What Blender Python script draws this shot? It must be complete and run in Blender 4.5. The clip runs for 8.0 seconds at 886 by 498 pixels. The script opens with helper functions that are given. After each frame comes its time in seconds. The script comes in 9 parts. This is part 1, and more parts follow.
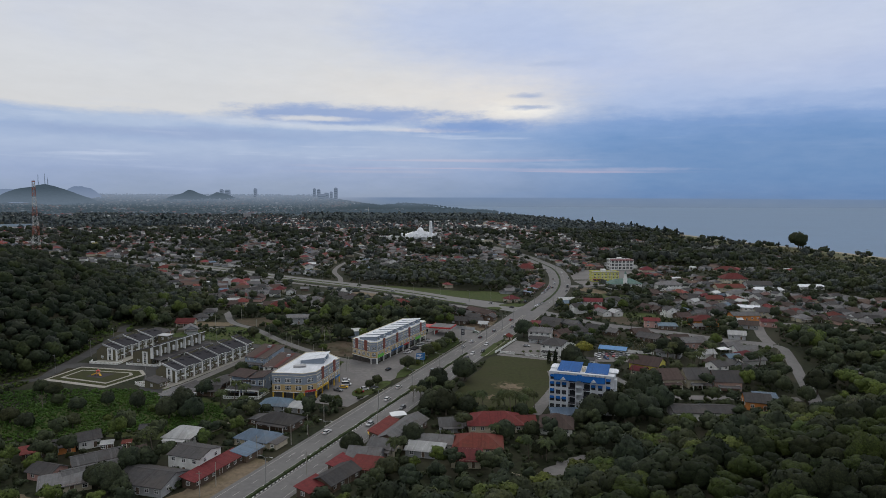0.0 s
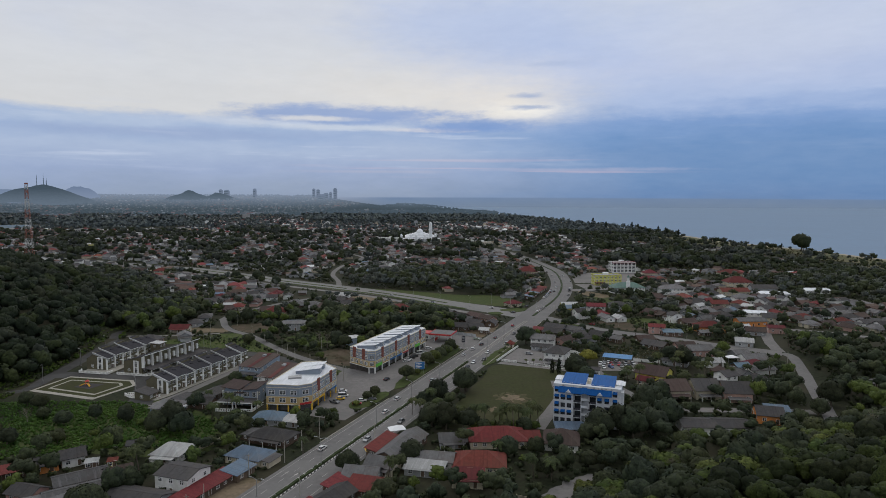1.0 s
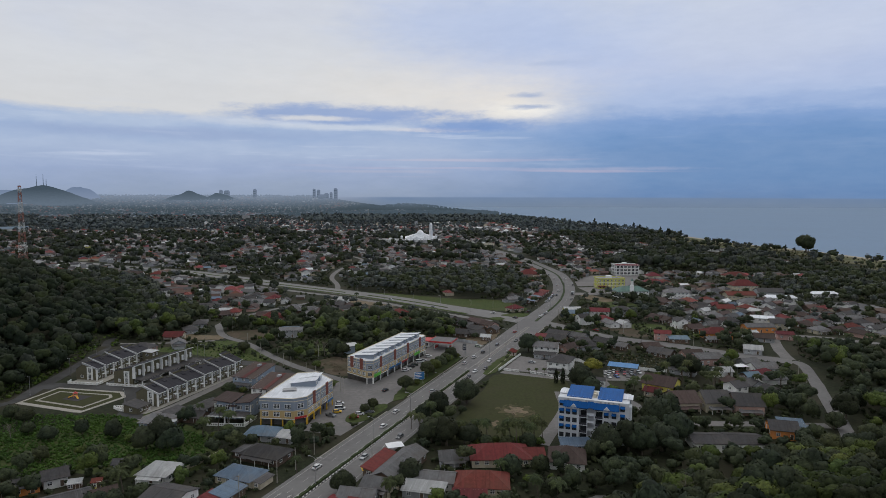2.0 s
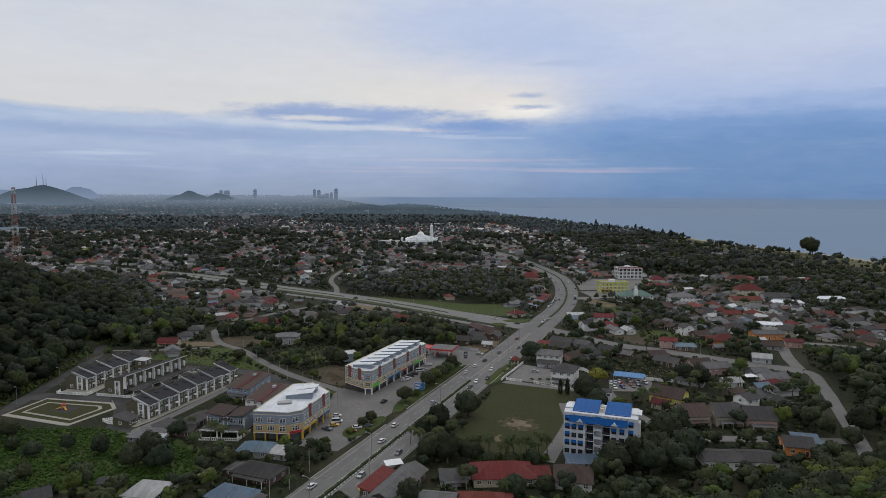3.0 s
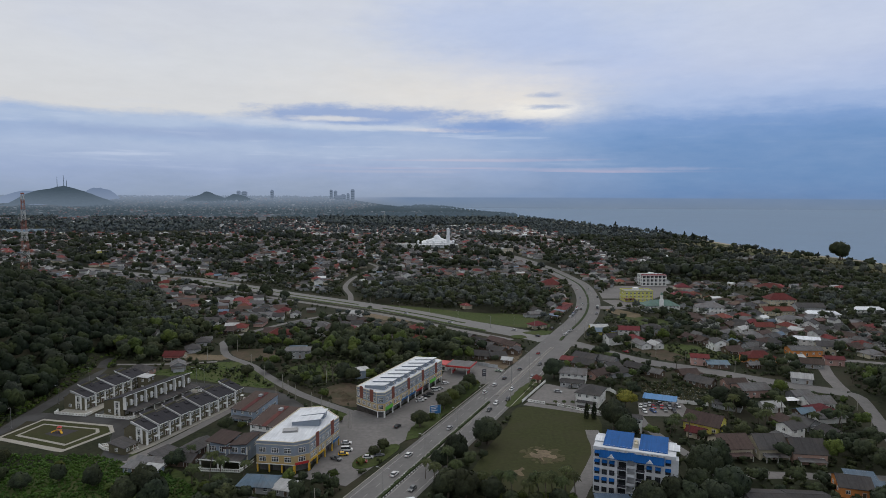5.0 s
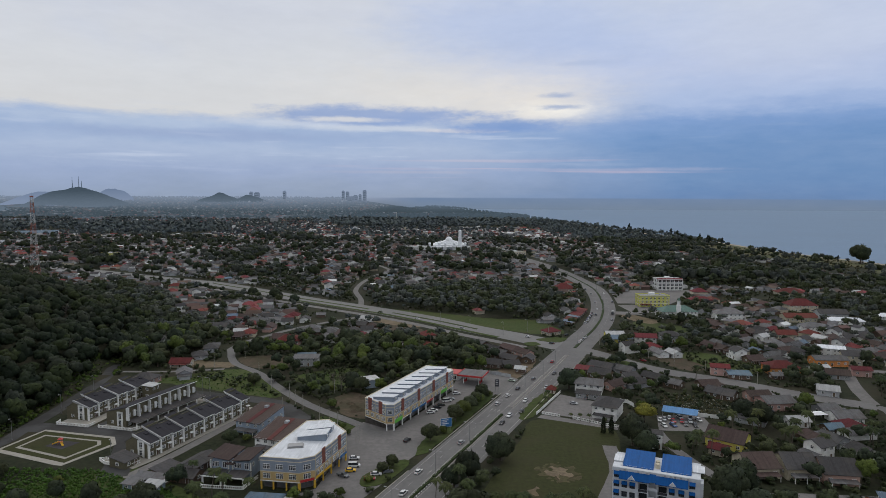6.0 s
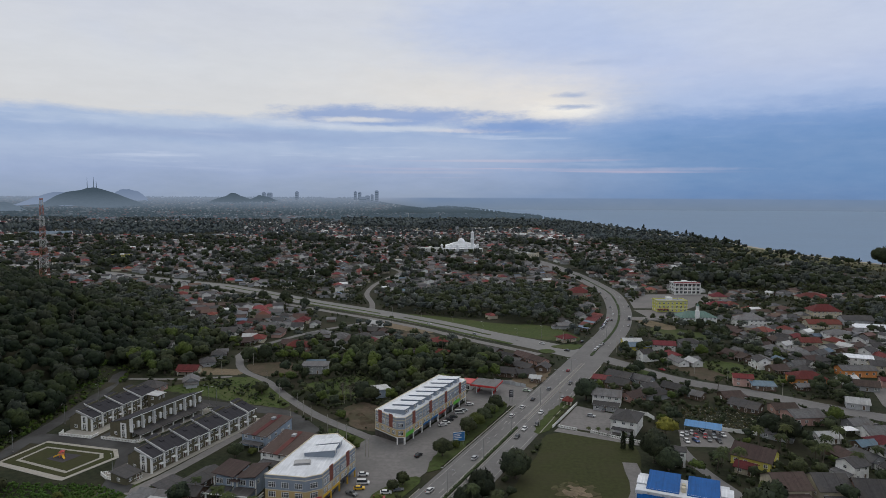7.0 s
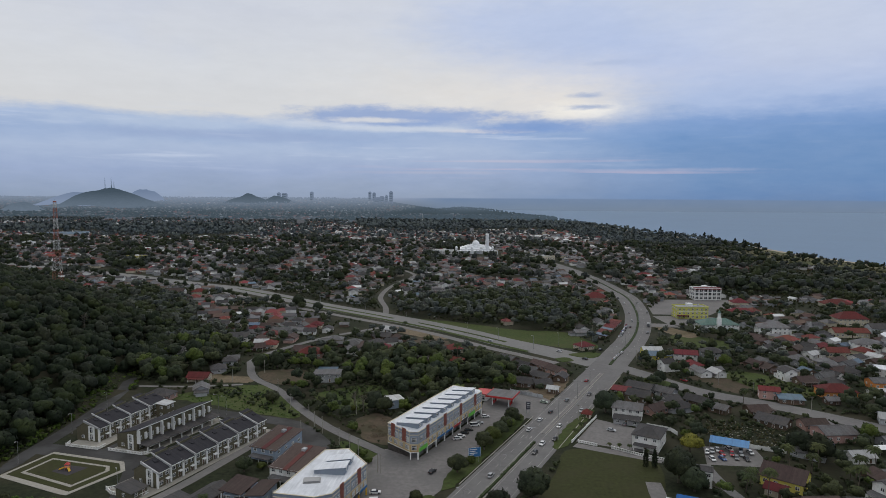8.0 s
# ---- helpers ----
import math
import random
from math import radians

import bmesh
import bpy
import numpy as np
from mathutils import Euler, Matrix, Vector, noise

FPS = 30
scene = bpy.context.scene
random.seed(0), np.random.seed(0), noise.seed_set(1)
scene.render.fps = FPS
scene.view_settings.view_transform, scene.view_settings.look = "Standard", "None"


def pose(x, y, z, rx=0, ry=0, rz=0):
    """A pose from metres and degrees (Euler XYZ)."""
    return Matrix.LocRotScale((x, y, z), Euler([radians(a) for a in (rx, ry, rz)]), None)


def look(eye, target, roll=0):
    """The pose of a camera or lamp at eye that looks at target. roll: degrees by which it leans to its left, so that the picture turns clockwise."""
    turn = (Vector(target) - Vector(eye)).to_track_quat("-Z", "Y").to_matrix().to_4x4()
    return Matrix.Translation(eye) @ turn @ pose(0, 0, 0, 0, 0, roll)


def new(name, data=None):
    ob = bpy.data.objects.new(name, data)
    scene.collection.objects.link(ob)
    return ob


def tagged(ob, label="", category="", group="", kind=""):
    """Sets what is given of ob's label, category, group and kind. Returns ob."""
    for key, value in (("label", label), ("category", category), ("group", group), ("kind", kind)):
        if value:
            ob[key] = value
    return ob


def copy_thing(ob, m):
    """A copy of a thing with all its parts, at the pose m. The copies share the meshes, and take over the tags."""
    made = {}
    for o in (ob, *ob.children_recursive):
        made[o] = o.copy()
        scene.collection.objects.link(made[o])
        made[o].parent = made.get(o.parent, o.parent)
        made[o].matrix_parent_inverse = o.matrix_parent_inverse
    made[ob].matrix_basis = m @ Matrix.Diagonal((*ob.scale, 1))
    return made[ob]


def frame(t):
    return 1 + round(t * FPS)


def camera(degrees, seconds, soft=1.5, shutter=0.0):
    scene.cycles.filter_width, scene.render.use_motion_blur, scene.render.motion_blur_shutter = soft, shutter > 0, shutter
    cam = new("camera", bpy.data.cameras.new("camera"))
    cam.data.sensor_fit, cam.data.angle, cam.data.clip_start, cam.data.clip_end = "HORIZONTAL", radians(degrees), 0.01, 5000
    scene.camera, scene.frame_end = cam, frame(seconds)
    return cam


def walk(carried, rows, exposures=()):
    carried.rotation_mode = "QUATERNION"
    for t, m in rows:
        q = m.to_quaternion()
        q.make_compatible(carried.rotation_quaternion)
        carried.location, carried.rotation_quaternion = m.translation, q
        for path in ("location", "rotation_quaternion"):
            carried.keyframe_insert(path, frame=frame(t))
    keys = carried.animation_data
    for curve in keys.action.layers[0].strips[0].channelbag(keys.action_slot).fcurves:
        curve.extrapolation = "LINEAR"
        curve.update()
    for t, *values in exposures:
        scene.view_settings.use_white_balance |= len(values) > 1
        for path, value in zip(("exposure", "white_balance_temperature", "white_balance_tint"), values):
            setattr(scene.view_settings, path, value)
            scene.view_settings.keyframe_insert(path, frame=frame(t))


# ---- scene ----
cam = camera(69.1, 8.0, soft=0.5)
PATH = [
    (0, (1.675, -1.804, 92.662), (1.629, 0.189, 92.492), 0.2),
    (0.5, (1.273, 3.017, 93.767), (1.229, 5.009, 93.598), 0.2),
    (1, (1.192, 8.704, 94.925), (1.147, 10.696, 94.755), 0.2),
    (1.5, (1.249, 14.279, 96.245), (1.202, 16.271, 96.074), 0.1),
    (3, (0.806, 29.903, 99.823), (0.757, 31.895, 99.652), 0.2),
    (3.5, (0.421, 35.221, 101.115), (0.367, 37.213, 100.944), 0.2),
    (4, (0.251, 40.592, 102.106), (0.181, 42.584, 101.936), 0.2),
    (4.5, (-0.143, 45.609, 103.324), (-0.227, 47.599, 103.153), 0.2),
    (6, (-0.749, 61.236, 106.612), (-0.886, 63.224, 106.443), 0.2),
    (6.5, (-1.281, 66.54, 107.787), (-1.436, 68.527, 107.618), 0.2),
    (7, (-1.948, 72.084, 108.848), (-2.122, 74.069, 108.679), 0.2),
    (7.5, (-2.762, 76.78, 110.312), (-2.957, 78.763, 110.143), 0.3),
    (8, (-3.412, 81.896, 111.431), (-3.63, 83.877, 111.263), 0.3),
]
walk(cam, [(t, look(eye, target, roll)) for t, eye, target, roll in PATH], [(0, 0.0, 6320, 10), (8, 0.0, 6320, 10)])

# ---- world, sun, exposure ----
SUN_EL, SUN_AZ = 50.0, 4.0


def lin(r, g, b):
    """Linear colour of an sRGB triple given in 0..255."""
    return tuple(((c / 255 + 0.055) / 1.055) ** 2.4 if c > 10 else c / 255 / 12.92 for c in (r, g, b)) + (1.0,)


class Nodes:
    """A thin wrapper to wire node trees with little typing."""

    def __init__(self, tree):
        self.tree = tree
        tree.nodes.clear()

    def add(self, kind, **props):
        n = self.tree.nodes.new(kind)
        for k, v in props.items():
            setattr(n, k, v)
        return n

    def put(self, socket, value):
        if isinstance(value, bpy.types.NodeSocket):
            self.tree.links.new(value, socket)
        else:
            socket.default_value = value

    def math(self, op, a, b=0.0, c=0.0, clamp=False):
        n = self.add("ShaderNodeMath", operation=op, use_clamp=clamp)
        for s, v in zip(n.inputs, (a, b, c)):
            self.put(s, v)
        return n.outputs[0]

    def mix(self, f, a, b, blend="MIX"):
        n = self.add("ShaderNodeMix", data_type="RGBA", blend_type=blend)
        self.put(n.inputs[0], f)
        self.put(n.inputs[6], a)
        self.put(n.inputs[7], b)
        return n.outputs[2]

    def ramp(self, f, stops, ease="LINEAR"):
        n = self.add("ShaderNodeValToRGB")
        n.color_ramp.interpolation = ease
        e = n.color_ramp.elements
        while len(e) < len(stops):
            e.new(0.5)
        for k, (p, c) in zip(e, stops):
            k.position, k.color = p, c
        self.put(n.inputs[0], f)
        return n.outputs[0]

    def smooth(self, v, lo, hi):
        n = self.add("ShaderNodeMapRange", interpolation_type="SMOOTHSTEP")
        self.put(n.inputs[0], v)
        n.inputs[1].default_value, n.inputs[2].default_value = lo, hi
        return n.outputs[0]

    def noise(self, vec, scale, detail=3.0, rough=0.5):
        n = self.add("ShaderNodeTexNoise")
        if vec is not None:
            self.put(n.inputs["Vector"], vec)
        n.inputs["Scale"].default_value, n.inputs["Detail"].default_value, n.inputs["Roughness"].default_value = scale, detail, rough
        return n.outputs[0]

    def scaled(self, vec, sx, sy, sz, ox=0.0, oy=0.0, oz=0.0):
        n = self.add("ShaderNodeMapping")
        self.put(n.inputs[0], vec)
        n.inputs[1].default_value, n.inputs[3].default_value = (ox, oy, oz), (sx, sy, sz)
        return n.outputs[0]


world = bpy.data.worlds.new("sky")
scene.world = world
world.use_nodes = True
k = Nodes(world.node_tree)
way = k.add("ShaderNodeTexCoord").outputs["Generated"]
xyz = k.add("ShaderNodeSeparateXYZ")
k.put(xyz.inputs[0], way)
az = k.math("ARCTAN2", xyz.outputs[0], xyz.outputs[1])
el = xyz.outputs[2]
flat = k.add("ShaderNodeCombineXYZ")
k.put(flat.inputs[0], az)
k.put(flat.inputs[1], el)
flat = flat.outputs[0]
# elevation, ragged by drawn-out noise
rag = k.math("MULTIPLY", k.math("SUBTRACT", k.noise(k.scaled(flat, 3.2, 15.0, 1.0, 3.1, 0.4), 1.0, 5.0, 0.55), 0.5), 0.03)
rag2 = k.math("MULTIPLY", k.math("SUBTRACT", k.noise(k.scaled(flat, 14.0, 50.0, 1.0, 1.0, 2.0), 1.0, 5.0, 0.65), 0.5), 0.026)
rag3 = k.math("MULTIPLY", k.math("SUBTRACT", k.noise(k.scaled(flat, 6.0, 22.0, 1.0, 7.0, 3.0), 1.0, 6.0, 0.65), 0.5), 0.03)
h = k.math("ADD", k.math("ADD", el, 0.03), k.math("ADD", rag3, k.math("ADD", rag, rag2)))
hh = k.math("MULTIPLY", h, 2.0)
left = k.ramp(hh, [(0.0, lin(138, 150, 170)), (0.06, lin(147, 162, 186)), (0.13, lin(156, 172, 203)), (0.19, lin(172, 187, 213)), (0.232, lin(158, 177, 209)),
                   (0.272, lin(168, 185, 214)), (0.3, lin(216, 215, 214)), (0.42, lin(216, 217, 219)), (0.58, lin(209, 212, 220)), (0.75, lin(224, 226, 229)), (1.0, lin(236, 237, 238))])
right = k.ramp(hh, [(0.0, lin(106, 132, 168)), (0.06, lin(105, 137, 180)), (0.14, lin(113, 147, 190)), (0.22, lin(121, 155, 201)), (0.275, lin(133, 162, 207)),
                    (0.315, lin(172, 189, 221)), (0.42, lin(187, 198, 225)), (0.58, lin(203, 210, 225)), (0.75, lin(222, 225, 229)), (1.0, lin(236, 237, 238))])
side = k.smooth(k.math("ADD", az, k.math("MULTIPLY", k.math("SUBTRACT", k.noise(k.scaled(flat, 2.5, 5.0, 1.0), 1.0, 3.0), 0.5), 0.7)), -0.17, 0.28)
sky = k.mix(side, left, right)
# long pale streaks low over the land, rose ones over the sea
streak = k.smooth(k.noise(k.scaled(flat, 4.5, 62.0, 1.0, 0.7, 0.3), 1.0, 4.0, 0.55), 0.54, 0.7)
band = k.math("MULTIPLY", k.smooth(el, 0.02, 0.06), k.math("SUBTRACT", 1.0, k.smooth(el, 0.1, 0.135)))
sky = k.mix(k.math("MULTIPLY", k.math("MULTIPLY", streak, band), k.math("SUBTRACT", 0.55, k.math("MULTIPLY", side, 0.45))), sky, lin(203, 212, 230))
rose = k.smooth(k.noise(k.scaled(flat, 2.2, 120.0, 1.0, 0.2, 1.6), 1.0, 2.0, 0.5), 0.55, 0.68)
rband = k.math("MULTIPLY", k.smooth(el, 0.022, 0.034), k.math("SUBTRACT", 1.0, k.smooth(el, 0.04, 0.062)))
rwide = k.math("SUBTRACT", 1.0, k.smooth(k.math("ABSOLUTE", k.math("SUBTRACT", az, 0.05)), 0.12, 0.34))
sky = k.mix(k.math("MULTIPLY", k.math("MULTIPLY", rose, rband), k.math("MULTIPLY", rwide, 0.75)), sky, lin(196, 184, 202))
veil = k.smooth(h, 0.114, 0.13)
blotch = k.noise(k.scaled(flat, 3.0, 6.0, 1.0, 5.0, 1.0), 1.0, 4.0, 0.5)
sky = k.mix(k.math("MULTIPLY", k.smooth(blotch, 0.5, 0.75), k.math("MULTIPLY", k.smooth(el, 0.14, 0.22), 0.35)), sky, lin(180, 195, 229))


def cloud_bank(base, az0, el0, ra, re, colour, strength, edge=0.9, fray=1.0, mask=None):
    """A ragged bank of cloud about a direction of the sky."""
    n1 = k.noise(k.scaled(flat, 9.0, 30.0, 1.0, az0 * 10, el0 * 30), 1.0, 5.0, 0.62)
    n2 = k.noise(k.scaled(flat, 40.0, 110.0, 1.0, el0 * 10, az0 * 30), 1.0, 3.0, 0.6)
    dx = k.math("DIVIDE", k.math("SUBTRACT", az, az0), ra)
    dy = k.math("DIVIDE", k.math("SUBTRACT", el, el0), re)
    d = k.math("SQRT", k.math("ADD", k.math("MULTIPLY", dx, dx), k.math("MULTIPLY", dy, dy)))
    d = k.math("ADD", d, k.math("MULTIPLY", k.math("SUBTRACT", n1, 0.5), 1.5 * fray))
    d = k.math("ADD", d, k.math("MULTIPLY", k.math("SUBTRACT", n2, 0.5), 0.6 * fray))
    f = k.math("SUBTRACT", 1.0, k.smooth(d, 1.0 - edge, 1.0 + edge * 0.4))
    if mask is not None:
        f = k.math("MULTIPLY", f, mask)
    return k.mix(k.math("MULTIPLY", f, strength), base, lin(*colour))


sky = cloud_bank(sky, 0.06, 0.235, 0.24, 0.075, (180, 195, 227), 0.7, 0.8, 0.5)
sky = cloud_bank(sky, 0.42, 0.215, 0.2, 0.06, (202, 209, 226), 0.6, 0.8, 0.5)
# the thin place in the cloud where the low sun stands
sky = cloud_bank(sky, -0.05, 0.155, 0.24, 0.05, (230, 224, 216), 0.75, 1.3, 0.6, veil)
sky = cloud_bank(sky, 0.07, 0.14, 0.11, 0.036, (240, 231, 218), 0.7, 1.2, 0.9, veil)
sky = cloud_bank(sky, 0.11, 0.126, 0.06, 0.013, (252, 246, 234), 0.75, 1.2, 1.5)
sky = cloud_bank(sky, -0.17, 0.118, 0.17, 0.016, (140, 163, 206), 0.85, 0.5)
sky = cloud_bank(sky, -0.5, 0.1, 0.2, 0.012, (186, 199, 219), 0.6, 0.8, 1.3)
sky = cloud_bank(sky, -0.22, 0.112, 0.07, 0.005, (224, 222, 220), 0.8, 0.7, 1.3)
sky = cloud_bank(sky, -0.05, 0.097, 0.07, 0.004, (222, 216, 216), 0.75, 0.7, 1.3)
sky = cloud_bank(sky, -0.42, 0.085, 0.2, 0.009, (154, 170, 203), 0.6, 0.7)
sky = cloud_bank(sky, -0.18, 0.1, 0.16, 0.005, (214, 219, 226), 0.6, 0.8, 1.2)
sky = cloud_bank(sky, -0.36, 0.106, 0.08, 0.006, (208, 213, 222), 0.5, 0.8, 1.2)
sky = cloud_bank(sky, 0.02, 0.103, 0.1, 0.012, (120, 152, 204), 0.8, 0.6)
sky = cloud_bank(sky, 0.105, 0.147, 0.03, 0.005, (160, 175, 205), 0.75, 0.8, 1.7)
sky = cloud_bank(sky, 0.112, 0.131, 0.035, 0.0045, (150, 168, 202), 0.75, 0.8, 1.7)
sky = cloud_bank(sky, 0.14, 0.192, 0.045, 0.004, (176, 189, 216), 0.55, 0.9, 1.4)
sky = cloud_bank(sky, 0.43, 0.06, 0.34, 0.05, (106, 140, 186), 0.6, 0.8, 0.6)
sky = cloud_bank(sky, 0.5, 0.128, 0.2, 0.01, (152, 174, 213), 0.6, 0.7, 1.3)
sky = cloud_bank(sky, 0.17, 0.0375, 0.17, 0.0028, (182, 182, 205), 0.45, 1.0, 1.5)
sky = cloud_bank(sky, -0.02, 0.052, 0.1, 0.002, (186, 188, 208), 0.6, 0.9, 1.1)
sky = cloud_bank(sky, -0.13, 0.034, 0.12, 0.003, (178, 180, 200), 0.5, 0.9, 1.1)
# beyond the edge of the world's sheet, haze painted into the sky: sea on one side, plain on the other
plain_haze = k.ramp(k.math("MULTIPLY", k.math("ADD", el, 0.03), 33.0), [(0.0, lin(76, 88, 96)), (0.28, lin(92, 104, 115)), (0.6, lin(124, 137, 155)), (0.83, lin(143, 156, 179))])
sea_haze = k.ramp(k.math("MULTIPLY", k.math("ADD", el, 0.03), 33.0), [(0.2, lin(114, 131, 151)), (0.8, lin(110, 132, 162))])
shore = k.smooth(k.math("ADD", az, k.math("MULTIPLY", el, 0.5)), -0.2, -0.1)
under = k.math("SUBTRACT", 1.0, k.smooth(el, -0.0066, -0.0038))
sky = k.mix(under, sky, k.mix(shore, plain_haze, sea_haze))
# fine uneven grain of the cloud deck
grain = k.math("ADD", k.noise(k.scaled(flat, 22.0, 70.0, 1.0, 2.0, 6.0), 1.0, 5.0, 0.62), k.noise(k.scaled(flat, 6.0, 26.0, 1.0, 4.0, 1.0), 1.0, 4.0, 0.6))
hsv = k.add("ShaderNodeHueSaturation")
k.put(hsv.inputs["Value"], k.math("ADD", 0.91, k.math("MULTIPLY", grain, 0.09)))
k.put(hsv.inputs["Saturation"], k.math("ADD", 1.14, k.math("MULTIPLY", grain, -0.14)))
k.put(hsv.inputs["Color"], sky)
sky = hsv.outputs[0]
clear = k.add("ShaderNodeTexSky", sky_type="NISHITA", sun_disc=False, sun_elevation=radians(SUN_EL), sun_rotation=radians(SUN_AZ))
thin = k.add("ShaderNodeBackground")
k.put(thin.inputs[0], clear.outputs[0])
thin.inputs[1].default_value = 0.06
cloud = k.add("ShaderNodeBackground")
k.put(cloud.inputs[0], sky)
both = k.add("ShaderNodeMixShader")
both.inputs[0].default_value = 0.95
k.tree.links.new(thin.outputs[0], both.inputs[1])
k.tree.links.new(cloud.outputs[0], both.inputs[2])
k.tree.links.new(both.outputs[0], k.add("ShaderNodeOutputWorld").inputs[0])

sun = new("sun", bpy.data.lights.new("sun", "SUN"))
sun.data.energy, sun.data.angle, sun.data.color = 0.5, radians(20), (1.0, 0.93, 0.85)
sun.matrix_world = look((0, 0, 300), (-math.sin(radians(SUN_AZ)) * 300, -math.cos(radians(SUN_AZ)) * 300, 300 - 300 * math.tan(radians(SUN_EL))))

# ---- materials ----
MATS = {}


def surface(name, base, rough=0.8, vary=0.3, fine=1.2, coarse=0.12, tint=None, tint_amount=0.5, bump=0.15, each=0.15, island=0.0, metal=0.0, stripe=None, spec=0.15):
    """A weathered surface: two scales of noise, stains of a second colour, a little of its own for each thing or piece."""
    m = bpy.data.materials.new(name)
    m.use_nodes = True
    k = Nodes(m.node_tree)
    co = k.add("ShaderNodeTexCoord").outputs["Object"]
    c = (*base, 1.0)
    f = k.noise(co, fine, 4.0, 0.6)
    g = k.noise(co, coarse, 3.0, 0.55)
    dark = tuple(v * (1 - vary) for v in base) + (1.0,)
    pale = tuple(min(1.0, v * (1 + vary)) for v in base) + (1.0,)
    col = k.ramp(f, [(0.28, dark), (0.5, c), (0.74, pale)])
    if tint:
        col = k.mix(k.math("MULTIPLY", k.smooth(g, 0.42, 0.66), tint_amount), col, (*tint, 1.0))
    else:
        col = k.mix(k.math("MULTIPLY", k.smooth(g, 0.4, 0.7), 0.45), col, dark)
    if each or island:
        own = k.add("ShaderNodeObjectInfo").outputs["Random"]
        amount = each
        if island:
            own, amount = k.add("ShaderNodeNewGeometry").outputs["Random Per Island"], island
        bright = k.math("ADD", 1.0 - amount, k.math("MULTIPLY", own, 2 * amount))
        hsv = k.add("ShaderNodeHueSaturation")
        k.put(hsv.inputs["Value"], bright)
        k.put(hsv.inputs["Hue"], k.math("ADD", 0.5 - amount * 0.06, k.math("MULTIPLY", k.math("FRACT", k.math("MULTIPLY", own, 7.3)), amount * 0.12)))
        k.put(hsv.inputs["Color"], col)
        col = hsv.outputs[0]
    if stripe and stripe[0] == "X":
        # sheet by sheet: run-off streaks down the slope
        run = k.noise(k.scaled(co, 1.3, 0.07, 0.07), 1.0, 3.0, 0.7)
        col = k.mix(k.math("MULTIPLY", k.smooth(run, 0.52, 0.72), 0.5), col, tuple(v * 0.55 for v in base) + (1.0,))
        col = k.mix(k.math("MULTIPLY", k.smooth(run, 0.5, 0.3), 0.35), col, tuple(min(0.9, v * 1.5) for v in base) + (1.0,))
    b = k.add("ShaderNodeBsdfPrincipled")
    k.put(b.inputs["Base Color"], col)
    b.inputs["Metallic"].default_value = metal
    b.inputs["Specular IOR Level"].default_value = spec
    k.put(b.inputs["Roughness"], k.math("ADD", rough - 0.08, k.math("MULTIPLY", f, 0.16), clamp=True))
    height = f
    if stripe:
        w = k.add("ShaderNodeTexWave", wave_type="BANDS", bands_direction=stripe[0])
        k.put(w.inputs["Vector"], co)
        w.inputs["Scale"].default_value = stripe[1]
        height = k.math("ADD", f, w.outputs["Fac"])
    if bump:
        n = k.add("ShaderNodeBump")
        n.inputs["Strength"].default_value, n.inputs["Distance"].default_value = bump, 0.1
        k.put(n.inputs["Height"], height)
        k.put(b.inputs["Normal"], n.outputs[0])
    k.tree.links.new(b.outputs[0], k.add("ShaderNodeOutputMaterial").inputs[0])
    MATS[name] = m
    return m


def foliage(name, base, vary=0.28, each=0.25, grain=3.0, speck=0.6, gaps=0.4):
    """Leaves: tones drift from tree to tree and clump to clump, broken into small leaves with gaps between."""
    m = bpy.data.materials.new(name)
    m.use_nodes = True
    k = Nodes(m.node_tree)
    own = k.add("ShaderNodeObjectInfo").outputs["Random"]
    where = k.add("ShaderNodeNewGeometry").outputs["Position"]
    stand = k.noise(where, 0.045, 3.0, 0.6)
    clump = k.noise(where, min(0.45, grain * 0.15), 2.0, 0.55)
    r, g, b = base
    col = k.ramp(clump, [(0.28, (r * (1 - vary), g * (1 - vary), b * (1 - vary * 0.8), 1)), (0.52, (r, g, b, 1)), (0.75, (r * (1 + vary * 1.3), g * (1 + vary), b * (1 + vary * 0.4), 1))])
    col = k.mix(k.smooth(stand, 0.35, 0.7), col, k.mix(0.5, col, (r * 1.6, g * 1.35, b * 0.95, 1)))
    hsv = k.add("ShaderNodeHueSaturation")
    k.put(hsv.inputs["Value"], k.math("ADD", 1 - each, k.math("MULTIPLY", own, 2 * each)))
    k.put(hsv.inputs["Hue"], k.math("ADD", 0.48, k.math("MULTIPLY", k.math("FRACT", k.math("MULTIPLY", own, 5.7)), 0.04)))
    k.put(hsv.inputs["Color"], col)
    s = k.add("ShaderNodeBsdfPrincipled")
    leaf = k.noise(where, grain, 1.0, 0.5)
    k.put(s.inputs["Base Color"], k.mix(1.0, hsv.outputs[0], k.ramp(k.noise(where, grain * 0.9, 3.0, 0.65), [(0.3, (1 - speck, 1 - speck * 0.97, 1 - speck * 0.9, 1)), (0.5, (0.95, 0.95, 0.95, 1)), (0.7, (1 + speck * 1.15, 1 + speck * 1.15, 1 + speck * 0.7, 1))]), "MULTIPLY"))
    s.inputs["Roughness"].default_value, s.inputs["Specular IOR Level"].default_value = 0.75, 0.1
    gap = k.add("ShaderNodeBsdfTransparent")
    cut = k.add("ShaderNodeMixShader")
    k.put(cut.inputs[0], k.math("GREATER_THAN", leaf, gaps))
    k.tree.links.new(gap.outputs[0], cut.inputs[1])
    k.tree.links.new(s.outputs[0], cut.inputs[2])
    k.tree.links.new(cut.outputs[0], k.add("ShaderNodeOutputMaterial").inputs[0])
    MATS[name] = m
    return m


